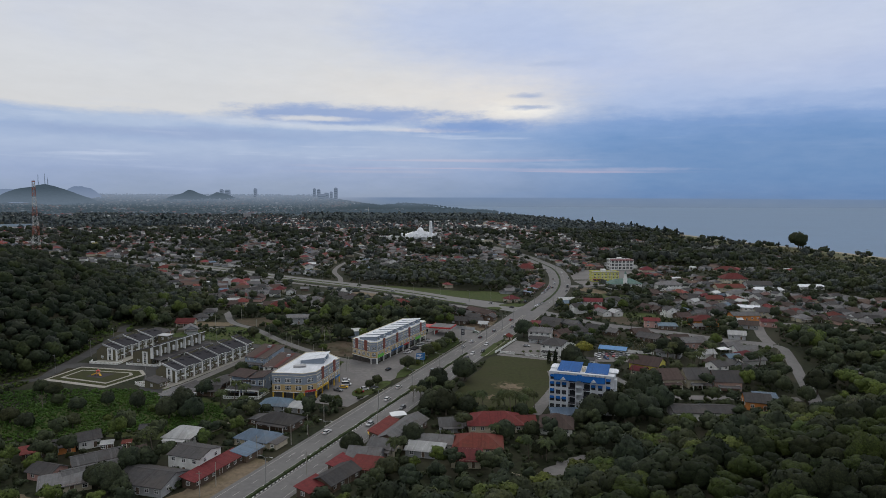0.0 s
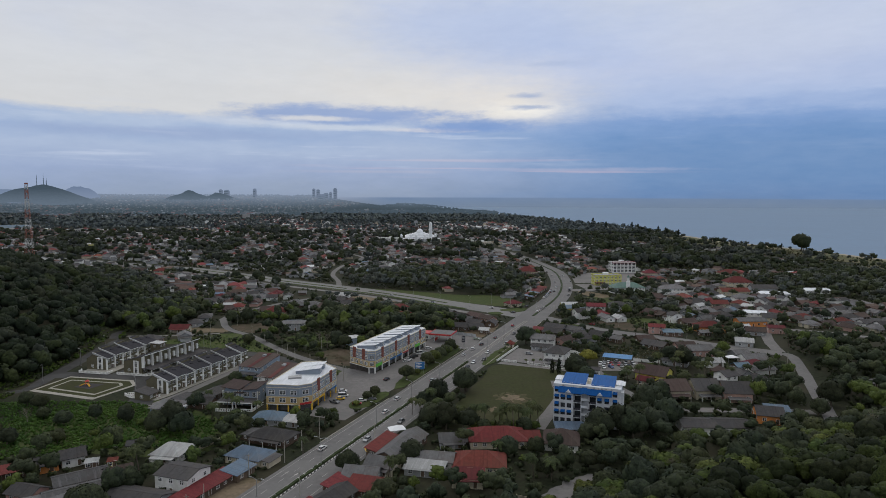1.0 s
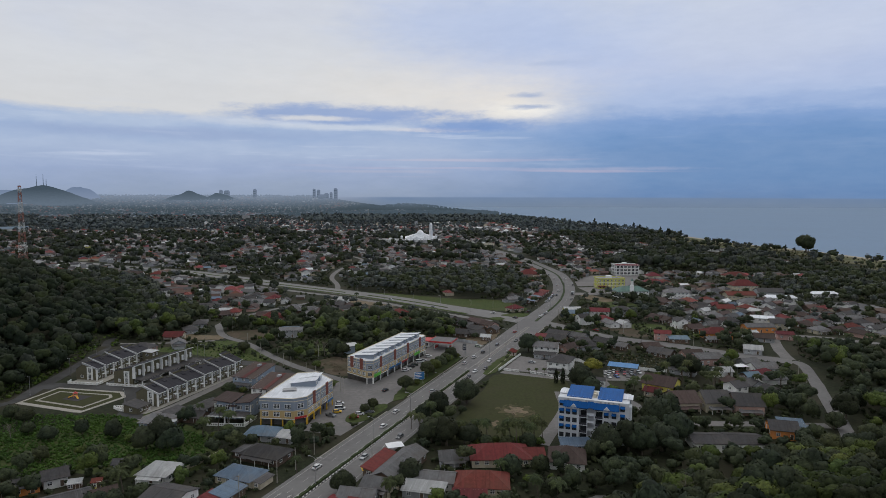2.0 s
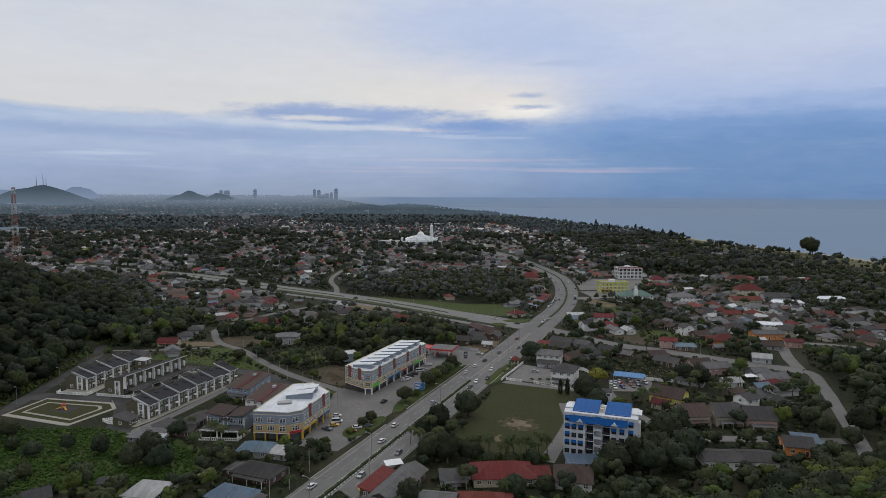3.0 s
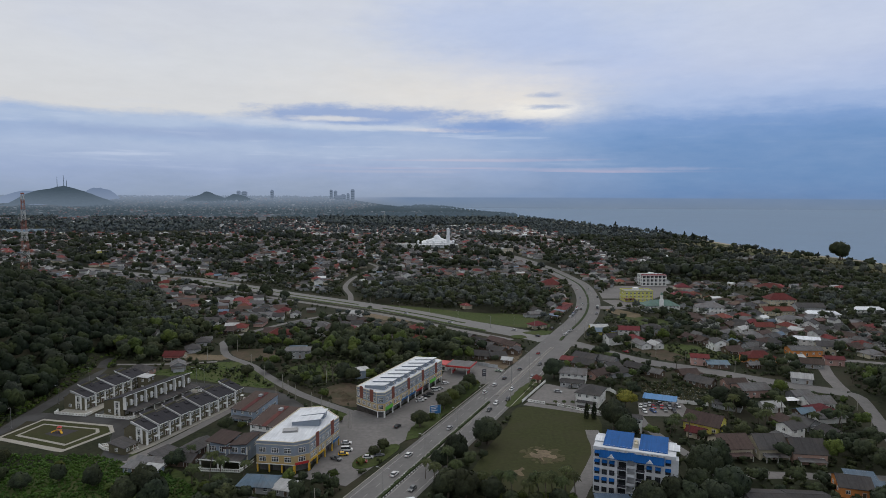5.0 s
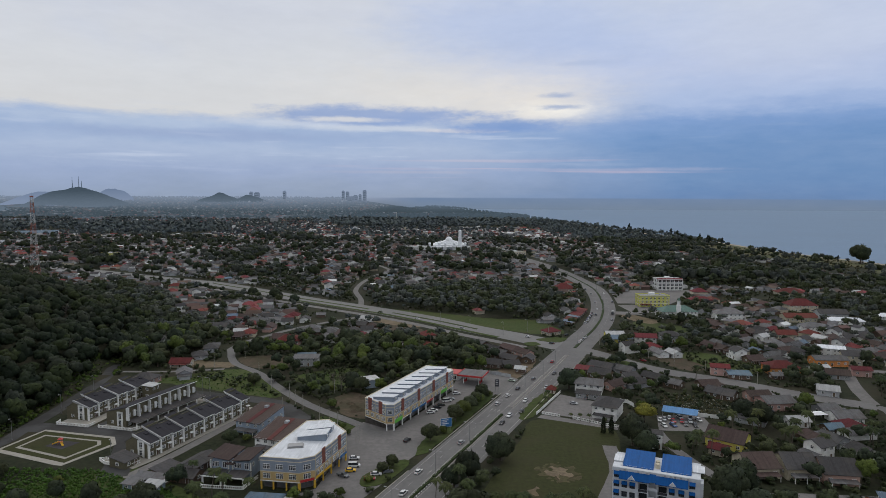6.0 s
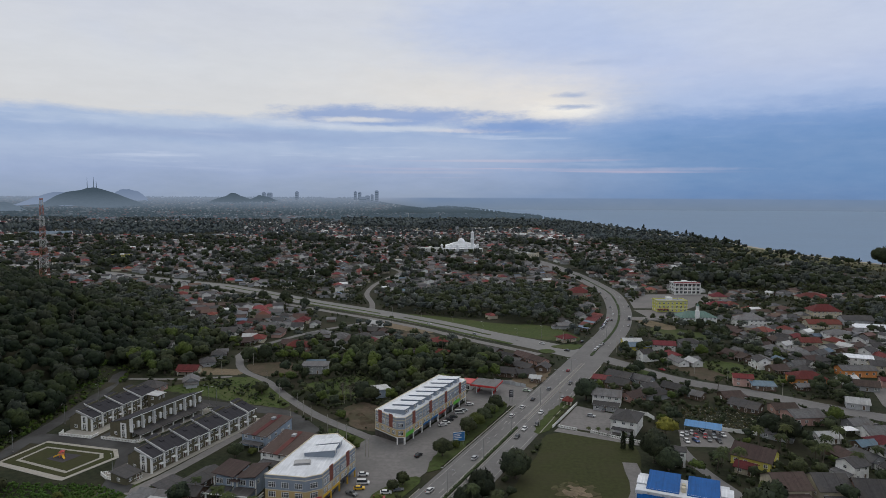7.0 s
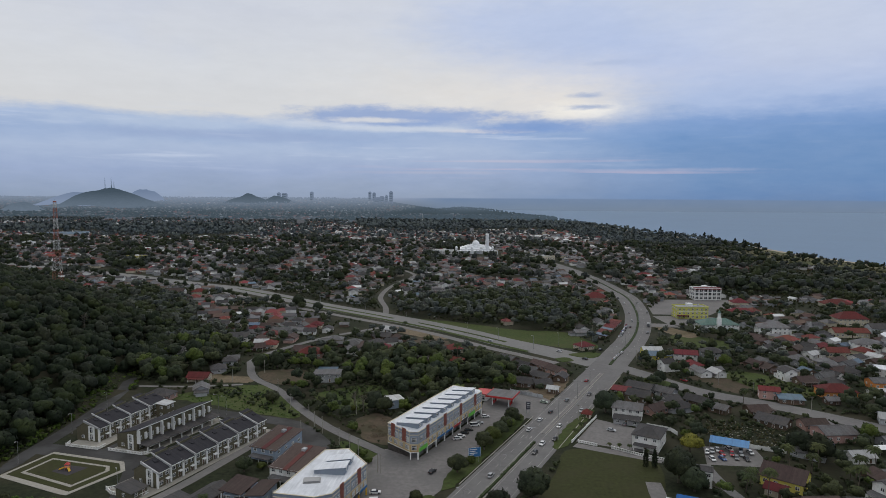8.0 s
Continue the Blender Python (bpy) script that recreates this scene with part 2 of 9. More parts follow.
def plain(name, base, rough=0.5, metal=0.0, spec=0.5):
    m = bpy.data.materials.new(name)
    m.use_nodes = True
    b = m.node_tree.nodes["Principled BSDF"]
    b.inputs["Base Color"].default_value = (*base, 1)
    b.inputs["Roughness"].default_value, b.inputs["Metallic"].default_value, b.inputs["Specular IOR Level"].default_value = rough, metal, spec
    MATS[name] = m
    return m


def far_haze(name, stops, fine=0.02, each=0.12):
    """The far distance: the haze of kilometres of damp air painted as unlit glow, coloured by height."""
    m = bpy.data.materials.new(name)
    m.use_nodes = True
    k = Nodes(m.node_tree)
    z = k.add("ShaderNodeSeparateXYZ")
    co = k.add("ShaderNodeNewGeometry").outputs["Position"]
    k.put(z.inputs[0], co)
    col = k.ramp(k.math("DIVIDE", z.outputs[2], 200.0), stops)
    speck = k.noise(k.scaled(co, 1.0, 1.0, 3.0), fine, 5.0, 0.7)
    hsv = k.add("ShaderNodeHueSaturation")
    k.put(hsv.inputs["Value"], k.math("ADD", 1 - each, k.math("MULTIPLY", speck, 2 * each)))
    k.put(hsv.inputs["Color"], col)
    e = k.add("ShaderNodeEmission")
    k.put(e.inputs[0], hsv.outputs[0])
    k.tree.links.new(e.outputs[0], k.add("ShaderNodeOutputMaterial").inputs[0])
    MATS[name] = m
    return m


surface("ground", (0.019, 0.023, 0.011), 0.95, 0.65, 0.5, 0.03, (0.05, 0.042, 0.028), 0.55, 0.3, 0)
surface("lawn", (0.036, 0.04, 0.014), 0.95, 0.3, 0.6, 0.05, (0.044, 0.041, 0.02), 0.55, 0.2, 0)
surface("worn_grass", (0.075, 0.064, 0.034), 0.95, 0.3, 0.8, 0.1, (0.05, 0.05, 0.022), 0.6, 0.2, 0.2)
surface("meadow", (0.046, 0.064, 0.018), 0.95, 0.4, 0.5, 0.06, (0.066, 0.07, 0.028), 0.5, 0.3, 0.1)
surface("dirt", (0.15, 0.118, 0.08), 0.95, 0.3, 0.6, 0.08, (0.085, 0.07, 0.035), 0.6, 0.2, 0.1)
surface("dirt_brown", (0.078, 0.06, 0.042), 0.95, 0.35, 0.5, 0.1, (0.045, 0.045, 0.024), 0.6, 0.25, 0.1)
surface("sand", (0.34, 0.29, 0.22), 0.95, 0.2, 0.3, 0.03, (0.2, 0.19, 0.12), 0.6, 0.1, 0)
surface("asphalt", (0.135, 0.13, 0.128), 0.9, 0.16, 0.5, 0.05, (0.17, 0.166, 0.16), 0.5, 0.08, 0)
surface("asphalt_pale", (0.168, 0.165, 0.16), 0.9, 0.16, 0.5, 0.05, (0.2, 0.196, 0.19), 0.5, 0.08, 0)
surface("asphalt_dark", (0.042, 0.041, 0.04), 0.9, 0.2, 0.5, 0.06, (0.09, 0.09, 0.09), 0.5, 0.08, 0)
surface("concrete", (0.164, 0.155, 0.15), 0.9, 0.2, 0.5, 0.06, (0.128, 0.125, 0.12), 0.6, 0.08, 0.05)
surface("kerb_pale", (0.3, 0.285, 0.25), 0.9, 0.2, 1.0, 0.2, (0.25, 0.23, 0.2), 0.5, 0.05, 0.05)
surface("paint_white", (0.74, 0.74, 0.72), 0.8, 0.15, 1.0, 0.2, (0.4, 0.4, 0.38), 0.5, 0, 0)
plain("paint_black", (0.02, 0.02, 0.022), 0.7)
surface("road_line", (0.34, 0.33, 0.31), 0.8, 0.2, 0.8, 0.1, (0.2, 0.195, 0.18), 0.7, 0, 0)
surface("hedge", (0.035, 0.05, 0.02), 0.95, 0.5, 1.5, 0.2, None, 0, 0.6, 0)
surface("wall_white", (0.7, 0.7, 0.68), 0.85, 0.1, 0.8, 0.25, (0.42, 0.41, 0.38), 0.5, 0.05, 0.12)
surface("wall_cream", (0.5, 0.45, 0.34), 0.85, 0.12, 0.8, 0.25, (0.33, 0.3, 0.24), 0.5, 0.05, 0.15)
surface("wall_grey", (0.33, 0.34, 0.35), 0.85, 0.15, 0.8, 0.25, (0.22, 0.22, 0.22), 0.5, 0.05, 0.2)
surface("wall_pink", (0.42, 0.27, 0.23), 0.85, 0.15, 0.8, 0.25, (0.3, 0.22, 0.2), 0.5, 0.05, 0.15)
surface("wall_orange", (0.6, 0.24, 0.07), 0.85, 0.12, 0.8, 0.25, (0.42, 0.2, 0.09), 0.5, 0.05, 0.05)
surface("wall_wood", (0.12, 0.085, 0.062), 0.9, 0.3, 1.5, 0.25, (0.09, 0.075, 0.065), 0.5, 0.15, 0.2, stripe=("Z", 2.0))
surface("wall_blue", (0.27, 0.33, 0.4), 0.85, 0.12, 0.8, 0.25, (0.19, 0.23, 0.28), 0.5, 0.05, 0.1)
surface("wall_yellow", (0.62, 0.55, 0.13), 0.85, 0.1, 0.8, 0.25, (0.5, 0.43, 0.12), 0.5, 0.05, 0.05)
surface("wall_olive", (0.115, 0.105, 0.07), 0.9, 0.18, 1.2, 0.25, (0.085, 0.08, 0.055), 0.5, 0.08, 0.06, stripe=("Z", 3.0))
surface("roof_zinc", (0.1, 0.099, 0.101), 0.6, 0.25, 0.7, 0.14, (0.075, 0.062, 0.056), 0.6, 0.3, 0.45, stripe=("X", 1.4))
surface("roof_dark", (0.05, 0.048, 0.049), 0.8, 0.25, 1.0, 0.14, (0.075, 0.066, 0.058), 0.5, 0.25, 0.3, stripe=("X", 1.6))
surface("roof_slate", (0.034, 0.033, 0.038), 0.9, 0.2, 1.0, 0.2, (0.045, 0.043, 0.046), 0.4, 0.25, 0.1, stripe=("X", 1.6), spec=0.15)
surface("roof_brown", (0.066, 0.047, 0.042), 0.85, 0.25, 1.0, 0.14, (0.075, 0.06, 0.052), 0.5, 0.25, 0.25, stripe=("X", 1.6))
surface("roof_red", (0.115, 0.025, 0.024), 0.8, 0.25, 1.0, 0.14, (0.1, 0.036, 0.03), 0.5, 0.25, 0.25, stripe=("X", 1.6))
surface("roof_pale", (0.34, 0.345, 0.345), 0.6, 0.15, 0.7, 0.14, (0.24, 0.23, 0.215), 0.5, 0.2, 0.25, stripe=("X", 1.4))
surface("roof_blue", (0.085, 0.125, 0.17), 0.6, 0.2, 0.7, 0.14, (0.11, 0.12, 0.13), 0.6, 0.25, 0.2, stripe=("X", 1.4))
surface("roof_green", (0.1, 0.17, 0.145), 0.7, 0.2, 0.7, 0.14, (0.12, 0.15, 0.13), 0.6, 0.25, 0.1, stripe=("X", 1.4))
surface("roof_bright_blue", (0.008, 0.075, 0.25), 0.5, 0.12, 0.7, 0.14, (0.014, 0.085, 0.28), 0.5, 0.2, 0.0, stripe=("X", 1.6), spec=0.08)
surface("roof_white", (0.6, 0.62, 0.65), 0.5, 0.1, 0.5, 0.14, (0.45, 0.465, 0.49), 0.5, 0.15, 0.05, stripe=("X", 1.4))
surface("bark", (0.09, 0.075, 0.06), 0.95, 0.3, 3.0, 0.5, (0.14, 0.12, 0.1), 0.5, 0.3, 0.2)
surface("galvanised", (0.3, 0.3, 0.3), 0.5, 0.15, 2.0, 0.3, None, 0, 0, 0.1, metal=0.6)
surface("timber_pole", (0.16, 0.14, 0.12), 0.9, 0.2, 2.0, 0.3, None, 0, 0.1, 0.2)
plain("glass_dark", (0.03, 0.035, 0.04), 0.12)
plain("void_dark", (0.015, 0.015, 0.016), 0.9)
plain("rubber", (0.015, 0.015, 0.015), 0.8)
foliage("leaf_mid", (0.034, 0.043, 0.0235), 0.32, 0.25, 1.8, 0.52, 0.36)
# town leaves: lightened towards grey-blue, thin haze put into the colour
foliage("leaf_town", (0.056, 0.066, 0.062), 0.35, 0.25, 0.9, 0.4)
foliage("leaf_dark", (0.0245, 0.033, 0.021), 0.32, 0.25, 1.8, 0.52, 0.36)
foliage("leaf_lush", (0.05, 0.068, 0.019), 0.32, 0.25, 1.8, 0.52, 0.36)
foliage("leaf_forest", (0.0165, 0.0245, 0.0135), 0.34, 0.25, 1.2, 0.48, 0.34)
foliage("leaf_forest_dark", (0.0122, 0.019, 0.0115), 0.34, 0.25, 1.2, 0.48, 0.34)
foliage("leaf_forest_grey", (0.0235, 0.0295, 0.0205), 0.34, 0.25, 1.2, 0.48, 0.34)
foliage("leaf_forest_light", (0.024, 0.034, 0.0145), 0.34, 0.25, 1.2, 0.48, 0.34)
foliage("leaf_slope", (0.0165, 0.024, 0.0092), 0.34, 0.25, 2.8, 0.66, 0.29)
foliage("leaf_slope_dark", (0.0112, 0.0165, 0.0078), 0.34, 0.25, 2.8, 0.66, 0.29)
foliage("leaf_slope_light", (0.026, 0.037, 0.0098), 0.34, 0.25, 2.8, 0.66, 0.29)
foliage("leaf_slope_olive", (0.0165, 0.0215, 0.0105), 0.34, 0.25, 2.8, 0.66, 0.29)
# far leaves: haze put into the base colour, pale and bluish
foliage("leaf_far_haze", (0.074, 0.093, 0.102), 0.25, 0.2, 0.5, 0.3)
foliage("leaf_palm", (0.038, 0.05, 0.023))
foliage("leaf_casuarina", (0.0245, 0.033, 0.0255))
foliage("leaf_yellow", (0.14, 0.15, 0.028))
foliage("leaf_dry", (0.09, 0.085, 0.06))
foliage("leaf_meadow", (0.046, 0.08, 0.018), 0.35, 0.25, 2.0, 0.45)
foliage("leaf_scrub", (0.058, 0.058, 0.032), 0.35)

# ---- meshes ----


class Mesh:
    """Collects points and faces; each face has a material slot."""

    def __init__(self):
        self.v, self.f, self.s = [], [], []

    def face(self, pts, slot=0):
        i = len(self.v)
        self.v += [tuple(p) for p in pts]
        self.f.append(tuple(range(i, i + len(pts))))
        self.s.append(slot)
        return self

    def solid(self, low, high, slot=0):
        """A closed prism between two rings of equal length."""
        i, n = len(self.v), len(low)
        self.v += [tuple(p) for p in low] + [tuple(p) for p in high]
        self.f += [tuple(range(i + n - 1, i - 1, -1)), tuple(range(i + n, i + 2 * n))]
        self.f += [(i + a, i + (a + 1) % n, i + n + (a + 1) % n, i + n + a) for a in range(n)]
        self.s += [slot] * (n + 2)
        return self

    def box(self, x0, y0, z0, x1, y1, z1, slot=0):
        return self.solid([(x0, y0, z0), (x1, y0, z0), (x1, y1, z0), (x0, y1, z0)], [(x0, y0, z1), (x1, y0, z1), (x1, y1, z1), (x0, y1, z1)], slot)

    def slab(self, pts, t, slot=0):
        """A sheet of thickness t under the ring pts."""
        return self.solid([(x, y, z - t) for x, y, z in pts], pts, slot)

    def tube(self, path, radii, n=7, slot=0):
        """A tapered round bar along path."""
        rings = []
        for j, (p, r) in enumerate(zip(path, radii)):
            a, b = Vector(path[max(0, j - 1)]), Vector(path[min(len(path) - 1, j + 1)])
            d = (b - a).normalized()
            u = d.orthogonal().normalized()
            w = d.cross(u)
            rings.append([Vector(p) + (u * math.cos(2 * math.pi * q / n) + w * math.sin(2 * math.pi * q / n)) * r for q in range(n)])
        for a, b in zip(rings, rings[1:]):
            i = len(self.v)
            self.v += [tuple(p) for p in a] + [tuple(p) for p in b]
            self.f += [(i + q, i + (q + 1) % n, i + n + (q + 1) % n, i + n + q) for q in range(n)]
            self.s += [slot] * n
        self.face(rings[-1], slot)
        return self

    def data(self, name, mats):
        me = bpy.data.meshes.new(name)
        me.from_pydata(self.v, [], self.f)
        for m in mats:
            me.materials.append(MATS[m])
        if len(mats) > 1:
            me.polygons.foreach_set("material_index", self.s)
        me.update()
        return me


def part(name, mesh, mats, parent=None, label="", m=None):
    """One mesh object, under a thing or under a part."""
    me = mesh if isinstance(mesh, bpy.types.Mesh) else mesh.data(name, mats.split())
    ob = new(name, me)
    if parent:
        ob.parent = parent
    if m is not None:
        ob.matrix_basis = m
    if label:
        ob["label"] = label
    return ob


def thing(name, m, label, category, group=""):
    """An Empty at the base of a thing that is made of parts."""
    ob = new(name)
    ob.empty_display_size = 0.5
    ob.matrix_basis = m
    return tagged(ob, label, category, group)


def quads_mesh(name, corners, mats, slots=None, lean=None):
    """A mesh of separate faces from an array (n, k, 3)."""
    n, kk = corners.shape[:2]
    me = bpy.data.meshes.new(name)
    me.vertices.add(n * kk)
    me.vertices.foreach_set("co", corners.reshape(-1).astype(np.float32))
    me.loops.add(n * kk)
    me.loops.foreach_set("vertex_index", np.arange(n * kk, dtype=np.int32))
    me.polygons.add(n)
    me.polygons.foreach_set("loop_start", np.arange(0, n * kk, kk, dtype=np.int32))
    for m in mats:
        me.materials.append(MATS[m])
    if slots is not None:
        me.polygons.foreach_set("material_index", np.asarray(slots, dtype=np.int32))
    me.update(calc_edges=True)
    me.validate()
    if lean is not None and len(me.polygons) == n:
        # leaves shade as parts of a rounded crown
        at = me.attributes.new("custom_normal", "FLOAT_VECTOR", "POINT")
        at.data.foreach_set("vector", (lean if lean.ndim == 3 else np.repeat(lean, kk, 0)).reshape(-1).astype(np.float32))
    return me


# ---- lie of the land ----
ROAD_A, ROAD_B = np.array((-61.5, 186.0)), np.array((54.0, 490.0))


def main_x(y):
    """Where the middle of the straight main road lies at that y."""
    return -61.5 + 0.38 * (y - 186.0)


COAST_Y = (-300, 400, 700, 986, 1138, 1342, 1645, 2001, 2618, 3797, 4400, 5000)
COAST_X = (820, 740, 700, 652, 626, 560, 532, 438, 298, 66, -150, -360)


def coast_x(y):
    return np.interp(y, COAST_Y, COAST_X)


def line_gap(x, y, line):
    """Distance from points to a polyline."""
    x, y = np.asarray(x, float), np.asarray(y, float)
    best = np.full(np.broadcast(x, y).shape, 1e9)
    for (ax, ay), (bx, by) in zip(line, line[1:]):
        dx, dy = bx - ax, by - ay
        t = np.clip(((x - ax) * dx + (y - ay) * dy) / (dx * dx + dy * dy), 0, 1)
        best = np.minimum(best, np.hypot(x - ax - t * dx, y - ay - t * dy))
    return best


def inside(x, y, ring):
    x, y = np.asarray(x, float), np.asarray(y, float)
    res = np.zeros(np.broadcast(x, y).shape, bool)
    for (ax, ay), (bx, by) in zip(ring, ring[1:] + ring[:1]):
        cross = (ay > y) != (by > y)
        res ^= cross & (x < (bx - ax) * (y - ay) / (by - ay + 1e-9) + ax)
    return res


FOOT_WEST = [(-260, 180), (-226, 250), (-219, 310), (-222, 345), (-230, 410), (-268, 550), (-440, 700), (-800, 800)]
RING_WEST = FOOT_WEST + [(-1400, 800), (-1400, 180)]
FOOT_SOUTH = [(-260, 30), (-120, 80), (-52, 150), (-20, 172), (20, 184), (60, 213), (100, 232), (150, 262), (240, 285), (420, 270), (800, 200)]
RING_SOUTH = FOOT_SOUTH + [(800, -600), (-260, -600)]


def land(x, y):
    """Height of the ground."""
    x, y = np.asarray(x, float), np.asarray(y, float)
    z = np.zeros(np.broadcast(x, y).shape)
    dw = np.where(inside(x, y, RING_WEST), line_gap(x, y, FOOT_WEST), 0)
    z = z + 64 * (1 - np.exp(-dw / 105)) * np.where(x < -620, np.clip(1 - (-620 - x) / 500, 0.15, 1), 1)
    ds = np.where(inside(x, y, RING_SOUTH), line_gap(x, y, FOOT_SOUTH), 0)
    z = z + 52 * (1 - np.exp(-ds / 150))
    z = z + 24 * np.exp(-(((x + 330) / 190) ** 2 + ((y - 4150) / 330) ** 2))
    u = np.clip((y - 3300) / 1400, 0, 1)
    z = z + 74 * u * u * (3 - 2 * u) * np.clip((-560 - x) / 500, 0, 1)
    past = x - coast_x(y)
    z = z + np.where(past > -30, -3.0 * np.clip((past + 30) / 45, 0, 1), 0)
    return z


def land1(x, y):
    return float(land(x, y))

# ---- the large structure: ground, sea, roads ----


def steps(*spans):
    out = []
    for a, b, s in spans:
        out += list(np.arange(a, b, s))
    return np.array(out + [spans[-1][1]])


gx = steps((-4500, -1500, 150), (-1500, -700, 50), (-700, -200, 12), (-200, 260, 10), (260, 800, 25), (800, 1600, 100), (1600, 4500, 300))
gy = steps((-600, 60, 30), (60, 320, 8), (320, 800, 14), (800, 1600, 40), (1600, 4950, 90))
GX, GY = np.meshgrid(gx, gy)
GZ = land(GX, GY)
nx, ny = len(gx), len(gy)
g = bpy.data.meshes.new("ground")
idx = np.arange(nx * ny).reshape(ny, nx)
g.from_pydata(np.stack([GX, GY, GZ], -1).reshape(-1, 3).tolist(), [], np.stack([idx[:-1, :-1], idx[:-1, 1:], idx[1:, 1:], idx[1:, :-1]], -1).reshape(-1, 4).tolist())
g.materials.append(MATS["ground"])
# far earth: haze put into a paler, bluish base colour
surface("far_ground_haze", (0.07, 0.084, 0.088), 0.95, 0.4, 0.03, 0.004, (0.06, 0.07, 0.07), 0.5, 0, 0)
g.materials.append(MATS["far_ground_haze"])
# farthest rise: haze painted as glow, paler with height
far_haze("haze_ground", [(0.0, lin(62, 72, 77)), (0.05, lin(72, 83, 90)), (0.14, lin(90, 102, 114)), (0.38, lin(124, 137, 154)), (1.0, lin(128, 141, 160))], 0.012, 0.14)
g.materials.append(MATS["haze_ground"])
# haze-tinted earth past 2500 m, glowing haze on the rise past 3350 m
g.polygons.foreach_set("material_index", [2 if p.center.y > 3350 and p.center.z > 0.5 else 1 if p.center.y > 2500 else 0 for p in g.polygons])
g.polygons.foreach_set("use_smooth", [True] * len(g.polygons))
tagged(new("ground", g), "dull green and brown earth under the town, with painted haze far off", "ground", kind="structure")

sea_mat = surface("sea_water", (0.182, 0.25, 0.345), 0.7, 0.06, 0.05, 0.004, (0.178, 0.24, 0.325), 0.5, 0.2, 0, spec=0.03)
sea = Mesh()
ys = list(np.linspace(-600, 4900, 40))
for a, b in zip(ys, ys[1:]):
    sea.face([(coast_x(a) - 60, a, -0.9), (4600, a, -0.9), (4600, b, -0.9), (coast_x(b) - 60, b, -0.9)])
tagged(part("water", sea, "sea_water"), "calm blue-grey sea under a clouded evening sky", "sea", kind="structure")
beach = Mesh()
ys = list(np.linspace(600, 2600, 90))
for a, b in zip(ys, ys[1:]):
    wa, wb = 14 + 9 * math.sin(a * 0.021) + 5 * math.sin(a * 0.08), 14 + 9 * math.sin(b * 0.021) + 5 * math.sin(b * 0.08)
    beach.face([(coast_x(a) - 16 - wa, a, 0.1), (coast_x(a) - 4, a, -0.75), (coast_x(b) - 4, b, -0.75), (coast_x(b) - 16 - wb, b, 0.1)])
tagged(part("beach", beach, "sand"), "narrow pale sand beach along the sea", "beach", kind="structure")

# distance beyond the plain: haze over the last of the land painted as glow
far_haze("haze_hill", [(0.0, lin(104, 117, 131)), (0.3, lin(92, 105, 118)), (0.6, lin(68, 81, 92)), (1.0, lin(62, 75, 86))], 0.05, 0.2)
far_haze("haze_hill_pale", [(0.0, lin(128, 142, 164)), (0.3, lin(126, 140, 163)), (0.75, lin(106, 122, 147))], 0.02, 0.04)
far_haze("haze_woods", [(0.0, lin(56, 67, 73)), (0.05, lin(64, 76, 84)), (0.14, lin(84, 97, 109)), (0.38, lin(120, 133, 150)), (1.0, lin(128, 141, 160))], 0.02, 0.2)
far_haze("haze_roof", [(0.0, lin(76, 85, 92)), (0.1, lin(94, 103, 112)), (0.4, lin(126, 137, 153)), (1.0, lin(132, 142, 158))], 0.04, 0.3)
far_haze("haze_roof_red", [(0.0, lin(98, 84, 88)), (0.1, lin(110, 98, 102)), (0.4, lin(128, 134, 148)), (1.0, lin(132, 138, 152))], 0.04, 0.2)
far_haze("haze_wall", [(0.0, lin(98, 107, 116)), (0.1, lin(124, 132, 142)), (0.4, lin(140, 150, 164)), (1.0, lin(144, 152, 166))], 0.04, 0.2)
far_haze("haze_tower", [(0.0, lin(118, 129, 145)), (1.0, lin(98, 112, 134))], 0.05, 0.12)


def far_hill(cx, cy, w, h, mat, seed, label, flatten=1.6):
    """A wooded hill on the horizon, rounded, with an uneven crest."""
    m = Mesh()
    n, r = 40, 10
    foot = land1(cx, cy)
    rows = []
    for j in range(r + 1):
        row = []
        for i in range(n + 1):
            u, v = -1 + 2 * i / n, -1 + 2 * j / r
            d = min(1.0, math.hypot(u, v * 0.9))
            z = h * (1 - d ** flatten) ** 1.15 * (1 + 0.28 * noise.noise((u * 2.2 + seed, v * 2, 0.5))) + 5 * noise.noise((u * 14, v * 9, seed)) * (1 - d)
            row.append((cx + u * w / 2, cy + v * w / 3, z - 4 + foot))
        rows.append(row)
    for a, b in zip(rows, rows[1:]):
        for i in range(n):
            m.face([a[i], a[i + 1], b[i + 1], b[i]])
    return tagged(part("far_hill", m, mat), label, "hill", kind="structure")


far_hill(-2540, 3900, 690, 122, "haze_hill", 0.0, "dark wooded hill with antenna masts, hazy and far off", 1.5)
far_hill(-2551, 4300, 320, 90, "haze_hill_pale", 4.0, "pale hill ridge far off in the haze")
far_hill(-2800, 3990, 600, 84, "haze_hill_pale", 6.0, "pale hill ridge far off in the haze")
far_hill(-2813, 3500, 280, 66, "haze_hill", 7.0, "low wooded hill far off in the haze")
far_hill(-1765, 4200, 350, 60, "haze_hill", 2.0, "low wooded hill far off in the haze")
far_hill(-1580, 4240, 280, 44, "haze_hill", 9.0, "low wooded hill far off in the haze")


